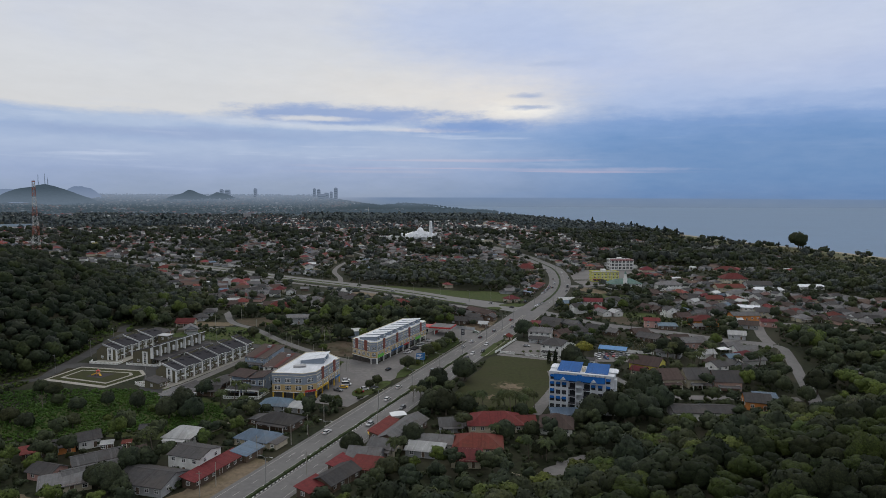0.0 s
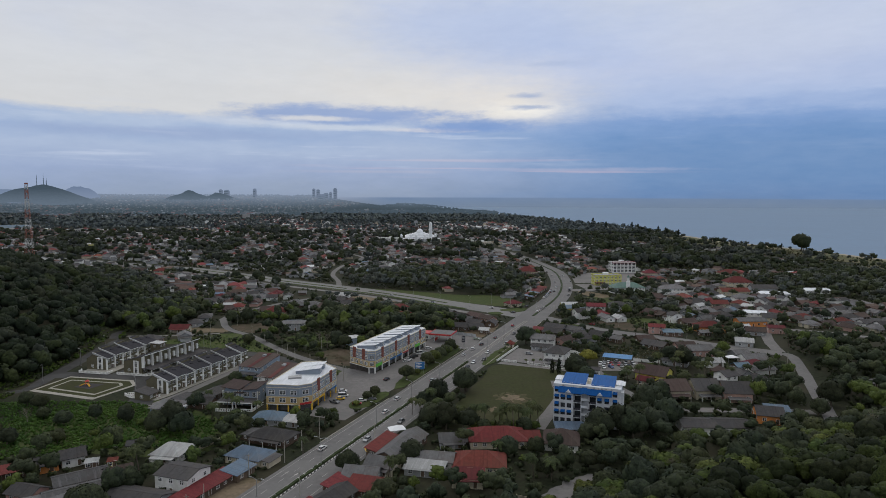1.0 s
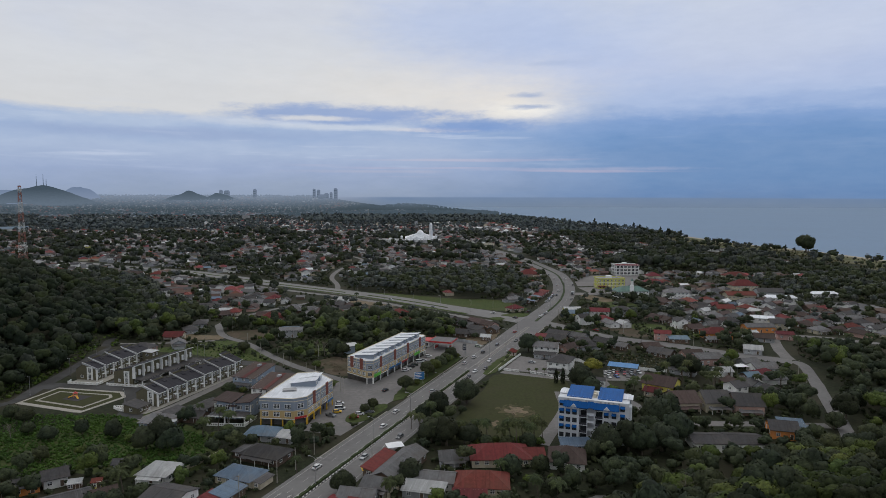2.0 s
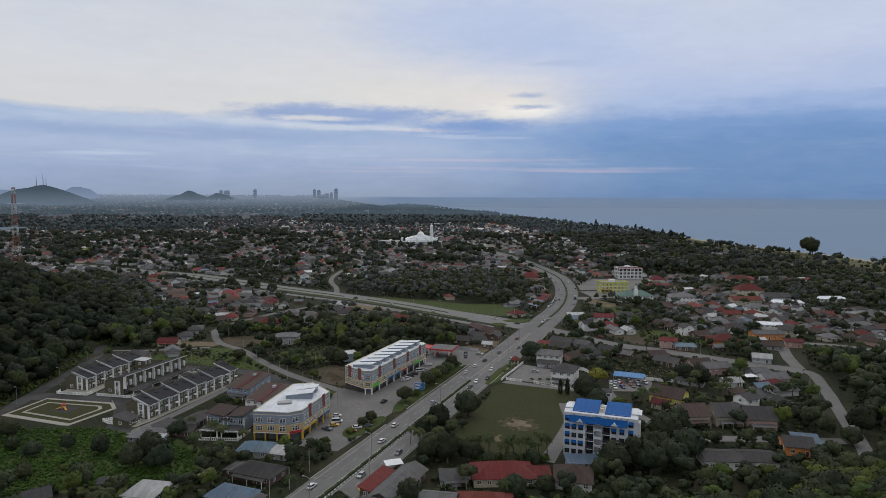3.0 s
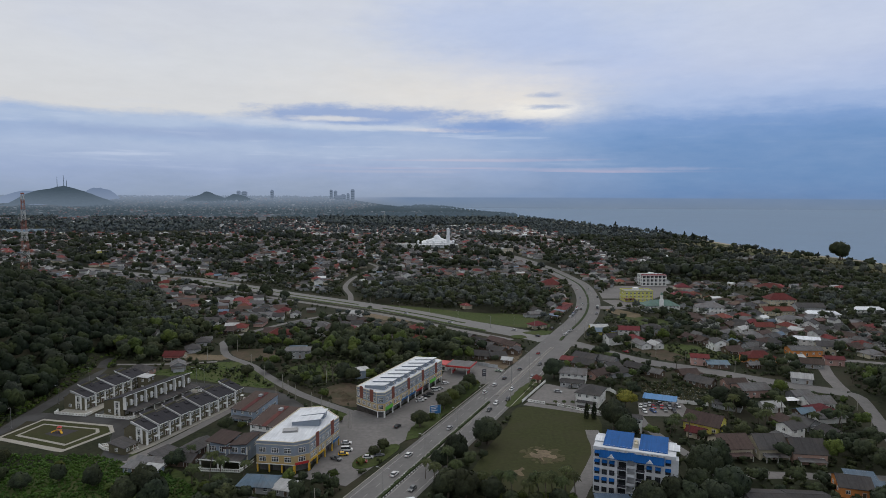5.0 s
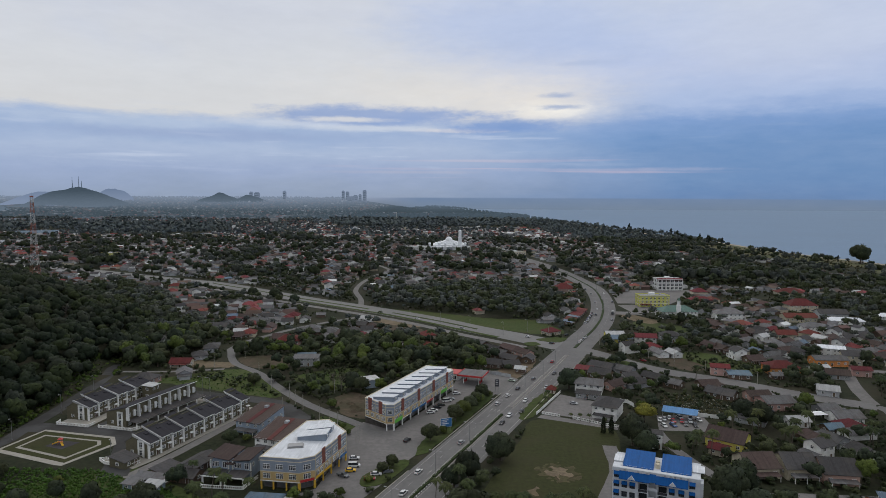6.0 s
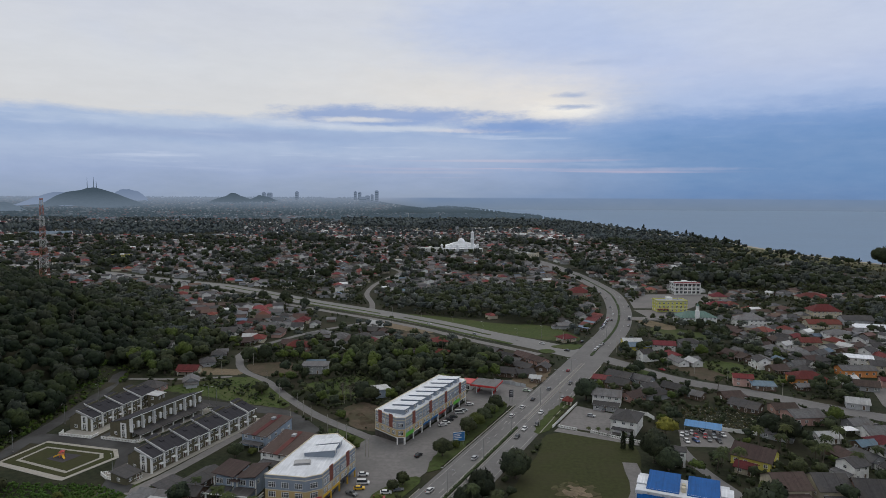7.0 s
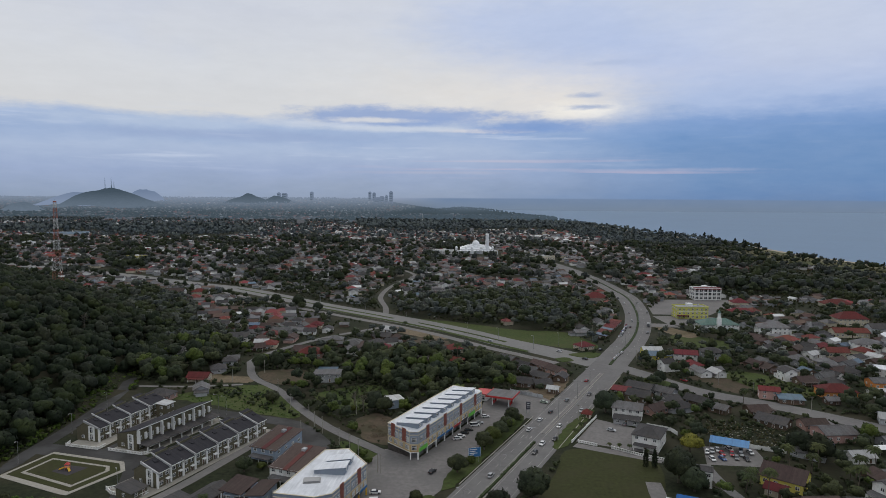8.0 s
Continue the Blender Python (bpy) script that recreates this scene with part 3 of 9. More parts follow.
def strip(line, w, z=0.06, mats="asphalt", name="road", label="", uneven=0.0, lift=0.0):
    """A road along a polyline, eased round its bends; a real sheet with a thickness."""
    pts = []
    P = [Vector((*p, 0)) for p in line]
    P = [P[0] * 2 - P[1]] + P + [P[-1] * 2 - P[-2]]
    for a, b, c, d in zip(P, P[1:], P[2:], P[3:]):
        n = max(2, int((c - b).length / 9))
        for i in range(n):
            t = i / n
            pts.append(0.5 * ((2 * b) + (c - a) * t + (2 * a - 5 * b + 4 * c - d) * t * t + (3 * b - a - 3 * c + d) * t ** 3))
    pts.append(P[-2])
    m = Mesh()
    L, R = [], []
    for i, p in enumerate(pts):
        d = (pts[min(i + 1, len(pts) - 1)] - pts[max(i - 1, 0)]).normalized()
        nrm = Vector((-d.y, d.x, 0))
        ww = w / 2 * (1 + uneven * noise.noise((p.x * 0.07, p.y * 0.07, 2.2)))
        L.append((p.x + nrm.x * ww, p.y + nrm.y * ww, z))
        R.append((p.x - nrm.x * ww, p.y - nrm.y * ww, z))
    for a, b, c, d in zip(R, R[1:], L[1:], L):
        m.solid([(a[0], a[1], z - 0.4), (b[0], b[1], z - 0.4), (c[0], c[1], z - 0.4), (d[0], d[1], z - 0.4)], [a, b, c, d])
    return tagged(part(name, m, mats), label, name.replace("_", " "), kind="structure"), pts


def eased(ring, rough, step=2.5):
    """A ring rounded and frayed, as the edge of grass or bare earth is."""
    out, n = [], len(ring)
    for i in range(n):
        a, b, c, d = (Vector(ring[(i + j) % n]) for j in (-1, 0, 1, 2))
        m = max(2, int((c - b).length / step))
        for j in range(m):
            t = j / m
            p = 0.5 * ((2 * b) + (c - a) * t + (2 * a - 5 * b + 4 * c - d) * t * t + (3 * b - a - 3 * c + d) * t ** 3)
            q = Vector((noise.noise((p.x * 0.33, p.y * 0.33, 1.7)), noise.noise((p.x * 0.33, p.y * 0.33, 8.7))))
            out.append(tuple(p + q * rough))
    return out


def sheet(ring, z, mats, name, label):
    if name in ("bare_earth", "meadow", "verge", "traffic_island", "playing_field"):
        ring = eased(ring, 0.4 if name in ("traffic_island", "playing_field") else 1.6)
    m = Mesh()
    low, high = [(x, y, z - 0.3) for x, y in ring], [(x, y, z) for x, y in ring]
    m.solid(low, high)
    return tagged(part(name, m, mats), label, name.replace("_", " "), kind="structure")


MAIN = [(-130, 6), (-61.5, 186), (-11, 319), (27, 418), (54, 490), (72, 540), (85, 575), (96.5, 613), (106.5, 657), (114.5, 708), (120, 771), (120, 812), (116, 850), (108, 915), (97, 980), (75, 1080), (40, 1200), (0, 1330)]
ROAD2 = [(54, 512), (22, 541), (-10, 566), (-43, 597), (-85, 630), (-138, 666), (-195, 704), (-255, 750), (-325, 800), (-395, 832), (-600, 930), (-820, 1010)]
SIDE = [(64, 506), (78, 489), (91, 469.5), (103, 456), (115, 447), (128, 440), (144, 429.5), (160, 417), (178, 404), (197, 394)]
LANE_EAST = [(197, 394), (199, 386), (189, 356), (175, 318), (160, 277), (152, 262)]
LANE_EAST2 = [(197, 398), (206, 430), (222, 462), (252, 458), (280, 440), (330, 420), (420, 380)]
LANE_WEST = [(-50, 337), (-57.5, 347), (-71, 358), (-90, 374), (-112.6, 399), (-136, 429), (-158, 449), (-171, 474), (-176, 500), (-150, 560), (-110, 610)]
FORK = [(-110, 634), (-118, 650), (-128, 700), (-146, 761), (-151, 830), (-146, 900), (-140, 963), (-190, 1060)]
TERR_W = [(-226, 285), (-208, 308), (-209, 330), (-213, 370), (-221, 412), (-232, 440)]
TERR_S = [(-209, 334), (-182, 331), (-160, 327), (-150, 312), (-141, 286)]
TERR_AB = [(-176, 331), (-172, 352), (-165, 392)]
TERR_BC = [(-153, 322), (-147, 345), (-136, 384)]
TERR_N = [(-168, 391), (-136, 383), (-108, 376), (-86, 352)]
LANE_C = [(-136, 286), (-127, 312), (-112, 372)]
LANE_BLUE = [(52, 332), (50, 305), (38, 274), (34, 264)]
LANE_VILLA = [(77, 352), (79, 330), (88, 300), (92, 285)]
LANE_HUT = [(-225, 425), (-190, 428), (-160, 436)]
SERVICE = [(26, 508), (2, 528), (-24, 549), (-57, 580), (-98, 612), (-150, 646), (-207, 684), (-267, 728), (-336, 778)]
SERVICE_EDGE = [(10, 505), (-14, 524), (-40, 545), (-72, 575), (-112, 604), (-160, 630)]
LANES = [(MAIN, 14), (ROAD2, 16), (SERVICE, 8), (SERVICE_EDGE, 4), (SIDE, 8), (LANE_EAST, 7), (LANE_EAST2, 8), (LANE_WEST, 5), (FORK, 6), (TERR_W, 5), (LANE_BLUE, 5), (LANE_VILLA, 3), (LANE_HUT, 3)]

strip(MAIN, 22.5, 0.08, "asphalt", "road", "grey asphalt dual carriageway with worn lanes")
strip(ROAD2, 25, 0.07, "asphalt_pale", "road", "wide grey asphalt dual carriageway leading to the town")
strip(SERVICE, 7, 0.055, "concrete", "road", "pale service road beside the town road", 0.15)
strip(SIDE, 13, 0.075, "asphalt", "road", "grey asphalt side road between village houses")
strip(LANE_EAST, 6.2, 0.085, "asphalt", "road", "narrow grey asphalt lane among trees", 0.12)
strip(LANE_EAST2, 7, 0.09, "concrete", "road", "dusty grey village road", 0.15)
strip(LANE_WEST, 5, 0.05, "asphalt", "road", "narrow asphalt lane between meadows", 0.1)
strip(FORK, 5.5, 0.05, "concrete", "road", "pale village road beside a drain", 0.1)
strip(TERR_W, 7, 0.06, "asphalt_dark", "road", "dark new asphalt road at the foot of the hill")
strip(TERR_S, 11, 0.064, "asphalt_dark", "road", "dark new asphalt road round the playground")
strip(TERR_AB, 10, 0.068, "asphalt_dark", "road", "dark new asphalt road between terraced houses")
strip(TERR_BC, 9, 0.072, "asphalt_dark", "road", "dark new asphalt road between terraced houses")
strip(TERR_N, 9, 0.076, "asphalt_dark", "road", "dark new asphalt road behind terraced houses")
strip(LANE_C, 4.5, 0.058, "concrete", "road", "grey concrete back lane along the terrace")
strip(LANE_BLUE, 6, 0.055, "concrete", "road", "pale worn drive beside the playing field", 0.15)
strip(LANE_VILLA, 4.5, 0.052, "asphalt", "road", "narrow grey lane between gardens", 0.1)
strip(LANE_HUT, 3, 0.05, "concrete", "road", "pale concrete path along a meadow", 0.1)
sheet([(-68, 278), (-46, 271), (-38, 290), (-31, 312), (-20, 336), (4, 399), (0, 408), (-18, 405), (-42, 344), (-58, 352), (-64, 336), (-60, 310), (-62, 283)], 0.045, "concrete", "parking_area", "grey concrete car park before the shops")
sheet([(-20, 407), (2, 400), (8, 398), (18, 428), (6, 446), (-16, 440)], 0.04, "concrete", "forecourt", "grey concrete petrol station forecourt")
sheet([(-116, 374), (-84, 352), (-74, 333), (-88, 326), (-98, 340), (-112, 356)], 0.042, "asphalt_dark", "parking_area", "dark asphalt yard behind the houses")
sheet([(24, 362), (58, 348), (36, 268), (14, 262), (-4, 268), (6, 310), (14, 334)], 0.03, "lawn", "playing_field", "mown dull green playing field with a worn patch")
sheet([(26, 371), (39, 402), (55, 392), (66, 381), (60, 360), (36, 368)], 0.035, "concrete", "yard", "pale paved forecourt of a villa")
sheet([(24, 364.5), (26.5, 369), (77, 350), (75, 345)], 0.047, "concrete", "pavement", "pale concrete drive along the field")
sheet([(132, 648), (175, 655), (182, 690), (172, 700), (126, 690)], 0.036, "concrete", "yard", "wide pale concrete yard")
sheet([(128, 700), (180, 702), (232, 780), (226, 800), (160, 790), (134, 760)], 0.033, "concrete", "yard", "wide pale concrete yard")
sheet([(100, 640), (140, 640), (132, 655), (112, 655)], 0.034, "concrete", "yard", "pale dusty yard by the road")
sheet([(-8, 402), (18, 430), (32, 476), (22, 490), (8, 470), (6, 444)], 0.032, "dirt", "verge", "worn earth verge before small shops")
sandy = random.Random(3)
for i in range(64):
    a, q = sandy.uniform(0, 6.28), sandy.random() ** 0.55
    bx, by, br = 27.5 + math.cos(a) * q * 8.5, 303.5 + math.sin(a) * q * 9.5, sandy.uniform(0.6, 2.6) * (1.35 - q * 0.9)
    if i > 56:
        bx, by = 14 + sandy.uniform(-4, 4), 284 + sandy.uniform(-5, 5)
    ring = [(bx + math.cos(j * 0.9) * br * sandy.uniform(0.5, 1.4), by + math.sin(j * 0.9) * br * sandy.uniform(0.6, 1.6)) for j in range(7)]
    sheet(ring, 0.034 + 0.0006 * i, "dirt" if q < 0.6 and i % 4 else "worn_grass", "bare_earth", "bare sandy patch worn into the playing field")
BARE = (([(-190, 442), (-172, 438), (-157, 441), (-160, 452), (-174, 452), (-188, 456)], "bare pale earth beside a lane"),
        ([(-80, 380), (-75, 396), (-64, 392), (-58, 380), (-56, 358), (-69, 361)], "bare brown earth beside the shops"),
        ([(103, 484), (112, 474), (118, 458), (130, 456), (136, 464), (127, 486), (114, 490)], "bare earth and thin grass beside the road"),
        ([(-161, 461), (-143, 440), (-124, 444), (-132, 469), (-148, 470)], "bare brown earth lot beside a lane"),
        ([(-89, 575), (-56, 567), (-49, 545), (-66, 546), (-82, 551)], "bare earth strewn with rubble beside the road"),
        ([(121, 656), (133, 634), (146, 612), (134, 600), (118, 628)], "bare dusty yard beside the road"),
        ([(-146, 176), (-118, 172), (-118, 182), (-140, 188), (-154, 196)], "sandy track among houses"),
        ([(-94, 176), (-66, 190), (-60, 208), (-72, 214), (-84, 190)], "sandy verge before the workshop"),
        ([(24, 190), (48, 196), (62, 214), (48, 222), (30, 208)], "worn pale concrete drive"),
        ([(-100, 612), (-62, 588), (-50, 576), (-64, 570), (-104, 596)], "bare earth beside the road"))
for ring, lab in BARE:
    sheet(ring, 0.028, "concrete" if "concrete" in lab else "dirt_brown" if "brown" in lab or "rubble" in lab or "thin" in lab else "dirt", "bare_earth", lab)
for ring, lab in (([(-190, 410), (-150, 436), (-118, 404), (-112, 384), (-164, 400)], "bright green grass meadow"), ([(-112, 425), (-84, 445), (-70, 420), (-84, 398), (-100, 408)], "bright green grass meadow"),
                  ([(-112, 650), (-28, 592), (36, 553), (60, 560), (40, 606), (0, 612), (-60, 640)], "green grass strip along the main road"), ([(-212, 230), (-150, 292), (-118, 284), (-92, 262), (-96, 232), (-160, 236)], "lush green overgrown meadow"),
                  ([(120, 575), (150, 560), (158, 590), (128, 612)], "green grass lot beside the road"), ([(-60, 330), (-50, 318), (-44, 326), (-58, 344), (-78, 358), (-76, 348)], "grass strip beside the lane"),
                  ([(128, 470), (158, 452), (170, 470), (150, 500), (130, 500)], "green grass lot among houses")):
    sheet(ring, 0.02, "meadow", "meadow", lab)

heap = Mesh()
hp = random.Random(6)
for i in range(9):
    hx, hy, hr_ = hp.uniform(-75, -62), hp.uniform(366, 390), hp.uniform(1.2, 2.8)
    ring = [(hx + math.cos(q * 0.7) * hr_ * hp.uniform(0.8, 1.2), hy + math.sin(q * 0.7) * hr_ * hp.uniform(0.8, 1.2)) for q in range(9)]
    heap.solid([(x, y, -0.1) for x, y in ring], [(hx + (x - hx) * 0.35, hy + (y - hy) * 0.35, hr_ * hp.uniform(0.3, 0.5)) for x, y in ring])
tagged(part("earth_heap", heap, "dirt_brown"), "low heaps of brown earth beside the shops", "earth", kind="stuff")

# rough grassland behind the beach
surface("coast_grass", (0.075, 0.08, 0.036), 0.95, 0.35, 0.12, 0.02, (0.15, 0.125, 0.075), 0.6, 0.2, 0)
cg = Mesh()
ys = list(np.linspace(640, 1480, 60))
for a, b in zip(ys, ys[1:]):
    wa, wb = 150 + 60 * math.sin(a * 0.011) + 25 * math.sin(a * 0.04), 150 + 60 * math.sin(b * 0.011) + 25 * math.sin(b * 0.04)
    cg.face([(coast_x(a) - wa, a, 0.05), (coast_x(a) - 26, a, 0.06), (coast_x(b) - 26, b, 0.06), (coast_x(b) - wb, b, 0.05)])
tagged(part("grassland", cg, "coast_grass"), "dry rough grassland with sandy patches behind the beach", "grass", kind="structure")

# ---- trees ----
rng = np.random.default_rng(7)


def dome_quads(sub):
    """Unit directions of the corners of a rounded cube without its underside: an array (n, 4, 3)."""
    out = []
    for axis, sign in ((2, 1), (0, 1), (0, -1), (1, 1), (1, -1)):
        for i in range(sub):
            for j in range(sub):
                quad = []
                for a, b in ((i, j), (i + 1, j), (i + 1, j + 1), (i, j + 1)):
                    p = [0.0, 0.0, 0.0]
                    p[axis], p[(axis + 1) % 3], p[(axis + 2) % 3] = sign, -1 + 2 * a / sub, -1 + 2 * b / sub
                    quad.append(p)
                out.append(quad if sign > 0 else quad[::-1])
    q = np.array(out)
    return q / np.linalg.norm(q, axis=2)[:, :, None]


def unit(v):
    return v / (np.linalg.norm(v, axis=-1)[..., None] + 1e-9)


def clumps(lumps, sub, n, size, squash, rng, spread=0.56, low=-0.3):
    """A crown of radius 1: rounded leaf clumps round a core, loose sprays standing out of them. Faces (n, 4, 3) and their normals."""
    dome = dome_quads(sub)
    i = np.arange(lumps)
    z = 0.96 - (0.96 - low) * (i + 0.3) / max(1, lumps)
    a = i * 2.4 + rng.uniform(-0.5, 0.5, lumps)
    c = np.stack([np.cos(a) * np.sqrt(1 - z * z), np.sin(a) * np.sqrt(1 - z * z), z], 1) * (spread * rng.uniform(0.72, 1.15, lumps))[:, None]
    rad = rng.uniform(0.3, 0.52, lumps) * (1.0 if lumps > 4 else 1.35)
    faces, lean = [], []
    for cc, r, k in [(np.array((0, 0, -0.05)), 0.52, -1)] * (lumps > 4) + list(zip(c, rad, i)):
        shape = 1 + 0.2 * np.sin(dome[:, :, 0] * 4.1 + k * 1.7) * np.cos(dome[:, :, 1] * 3.7 + k) + 0.1 * np.sin(dome[:, :, 2] * 7 + dome[:, :, 0] * 6 + k)
        p = cc + dome * (r * shape)[:, :, None]
        faces.append(p)
        lean.append(unit(dome * 0.62 + unit(p) * 0.38))
    if n:
        d = unit(rng.normal(size=(n * 6, 3)))
        which = rng.integers(0, lumps, len(d))
        ok = np.nonzero((d[:, 2] > -0.45) & ((unit(c[which]) * d).sum(1) > -0.05))[0][:n]
        d, which = d[ok], which[ok]
        p = c[which] + d * (rad[which] * rng.uniform(0.92, 1.2, len(d)))[:, None]
        nrm = unit(d + rng.normal(scale=0.4, size=d.shape))
        u = unit(np.cross(nrm, rng.normal(size=nrm.shape)))
        v = np.cross(nrm, u)
        s = (size * rng.uniform(0.6, 1.35, len(d)))[:, None]
        w = rng.uniform(0.55, 1.0, (len(d), 1))
        faces.append(np.stack([p - u * s - v * s * w * 0.4, p + u * s * 0.3 - v * s * w, p + u * s + v * s * w * 0.3, p - u * s * 0.2 + v * s * w], 1))
        lean.append(np.repeat(unit(nrm * 0.4 + d * 0.35 + unit(p) * 0.25)[:, None, :], 4, 1))
    q, nr = np.concatenate(faces), np.concatenate(lean)
    q[:, :, 2] *= squash
    return q, nr


def crown_mesh(name, leaf, n, size, radius, squash, lift, lumps, seed, sub=2):
    q, out = clumps(lumps, sub, n, size / radius, squash, np.random.default_rng(seed))
    q = q * radius
    q[:, :, 2] += lift
    return quads_mesh(name, q, [leaf], None, out)


def trunk_mesh(name, height, r0, spread, seed):
    r = random.Random(seed)
    m = Mesh()
    top = (r.uniform(-0.4, 0.4), r.uniform(-0.4, 0.4), height * 0.62)
    m.tube([(0, 0, -0.6), (0, 0, height * 0.25), top], [r0 * 1.35, r0, r0 * 0.6])
    for i in range(5):
        a = i * 1.256 + r.uniform(-0.4, 0.4)
        z0 = height * r.uniform(0.32, 0.55)
        m.tube([(top[0] * 0.6, top[1] * 0.6, z0), (math.cos(a) * spread * 0.45, math.sin(a) * spread * 0.45, z0 + height * 0.18), (math.cos(a) * spread * 0.8, math.sin(a) * spread * 0.8, z0 + height * 0.3)], [r0 * 0.5, r0 * 0.33, r0 * 0.12], 5)
    return m.data(name, ["bark"])


def palm_parts(height, seed):
    """A coconut palm: a bent ringed stem and a head of drooping fronds with split leaflets."""
    r = random.Random(seed)
    bx, by = r.uniform(-1.2, 1.2), r.uniform(-1.2, 1.2)
    t = Mesh()
    t.tube([(0, 0, -0.5), (bx * 0.2, by * 0.2, height * 0.35), (bx * 0.6, by * 0.6, height * 0.7), (bx, by, height)], [0.28, 0.2, 0.17, 0.15], 6)
    c = Mesh()
    for i in range(26):
        a = i * 2.4 + r.uniform(-0.2, 0.2)
        up = r.uniform(-0.15, 0.95)
        ln = r.uniform(3.4, 4.4)
        prev = None
        for s in range(6):
            f = s / 5
            d = ln * f
            z = height + d * up * (1 - f * 0.7) - 1.9 * f * f * (1.3 - up * 0.5)
            p = Vector((bx + math.cos(a) * d * (1 - 0.12 * f), by + math.sin(a) * d * (1 - 0.12 * f), z))
            w = 0.78 * math.sin(math.pi * (0.12 + 0.85 * f)) + 0.06
            sd = Vector((-math.sin(a), math.cos(a), 0)) * w
            dr = Vector((0, 0, -0.45 * w))
            if prev:
                q, sq, dq = prev
                c.face([q, p, p + sd + dr, q + sq + dq])
                c.face([p, q, q - sq + dq, p - sd + dr])
            prev = (p, sd, dr)
    return t.data("trunk", ["bark"]), c.data("crown", ["leaf_palm"])


def casuarina_parts(height, seed):
    """A beach casuarina: a straight thin stem with ragged feathery tiers."""
    r = np.random.default_rng(seed)
    t = Mesh().tube([(0, 0, -0.5), (0.2, 0, height * 0.5), (0.4, 0.1, height * 0.97)], [0.3, 0.2, 0.05], 6)
    n = 330
    z = r.uniform(0.2, 1.0, n)
    a = r.uniform(0, 6.283, n)
    rad = np.minimum(1.0, (1.03 - z) * 2.4) * 3.4 * r.uniform(0.2, 1.15, n) * (0.75 + 0.4 * np.sin(z * 19 + seed + a * 1.0))
    p = np.stack([np.cos(a) * rad, np.sin(a) * rad, z * height + r.normal(scale=0.4, size=n)], 1)
    u = r.normal(size=(n, 3)) * (0.7, 0.7, 0.5)
    v = r.normal(size=(n, 3)) * (0.5, 0.5, 0.9)
    q = np.stack([p - u, p - v * 0.5, p + u, p + v], 1)
    return t.data("trunk", ["bark"]), quads_mesh("crown", q, ["leaf_casuarina"])


TREES = {}


def make_tree_kind(key, name, label, parts):
    TREES[key] = (name, label, parts)


for i, (leaf, lab) in enumerate((("leaf_mid", "spreading broadleaf tree with a dense green crown"), ("leaf_dark", "broadleaf tree with a dark green rounded crown"), ("leaf_lush", "leafy tree with a bright green crown"),
                                 ("leaf_mid", "broadleaf tree with an uneven green crown"), ("leaf_dark", "tall broadleaf tree with a dark lumpy crown"))):
    make_tree_kind("broad%d" % i, "tree", lab, (trunk_mesh("trunk", 8.0, 0.32, 3.4, i), crown_mesh("crown", leaf, 360, 0.38, 4.8, (0.85, 0.95, 0.8, 0.95, 1.15)[i], (4.1, 4.1, 4.0, 4.4, 4.9)[i], (15, 13, 17, 18, 14)[i], 40 + i)))
for i in range(3):
    make_tree_kind("palm%d" % i, "palm_tree", "coconut palm with drooping fronds on a bent stem", palm_parts((8.5, 10.5, 12.0)[i], i))
for i in range(2):
    make_tree_kind("casu%d" % i, "casuarina_tree", "feathery dark casuarina tree near the beach", casuarina_parts((17, 14)[i], i))
make_tree_kind("yellow", "tree", "tree in yellow-green blossom beside a villa", (trunk_mesh("trunk", 6.0, 0.28, 3.0, 21), crown_mesh("crown", "leaf_yellow", 300, 0.4, 4.4, 0.62, 4.6, 11, 77)))
make_tree_kind("bush", "bush", "low leafy green bush", (trunk_mesh("trunk", 1.6, 0.12, 1.0, 22), crown_mesh("crown", "leaf_lush", 90, 0.3, 1.9, 0.75, 1.2, 6, 78)))
bare = Mesh()
rr = random.Random(5)
bare.tube([(0, 0, -0.5), (0.1, 0.1, 4), (0.3, 0, 8)], [0.25, 0.18, 0.06], 6)
for i in range(26):
    a, z0, ln = rr.uniform(0, 6.28), rr.uniform(3.2, 7.4), rr.uniform(1.5, 3.8)
    bare.tube([(0.15, 0.05, z0), (math.cos(a) * ln * 0.5, math.sin(a) * ln * 0.5, z0 + ln * 0.5), (math.cos(a) * ln, math.sin(a) * ln, z0 + ln * 0.95)], [0.09, 0.06, 0.02], 4)
dry = unit(np.random.default_rng(91).normal(size=(110, 1, 3))) * np.random.default_rng(92).uniform(1.6, 3.4, (110, 1, 1)) + np.random.default_rng(93).normal(scale=0.2, size=(110, 4, 3)) + (0, 0, 6.2)
make_tree_kind("bare", "bare_tree", "grey leafless tree among green ones", (bare.data("trunk", ["timber_pole"]), quads_mesh("crown", dry, ["leaf_dry"])))
cyp = np.random.default_rng(3)
cz = cyp.uniform(0.03, 1.0, 420)
ca = cyp.uniform(0, 6.283, 420)
cr = np.minimum(0.95, (1.02 - cz) * 2.2) * cyp.uniform(0.75, 1.1, 420) * 0.95
cp = np.stack([np.cos(ca) * cr, np.sin(ca) * cr, cz * 7.5], 1)
cu, cv = cyp.normal(size=(420, 3)) * 0.22, cyp.normal(size=(420, 3)) * (0.15, 0.15, 0.4)
make_tree_kind("cypress", "cypress", "narrow dark cypress beside the field wall", (Mesh().tube([(0, 0, -0.3), (0, 0, 3), (0, 0, 7)], [0.16, 0.12, 0.03]).data("trunk", ["bark"]), quads_mesh("crown", np.stack([cp - cu, cp - cv, cp + cu, cp + cv], 1), ["leaf_dark"])))
FIRST = {}


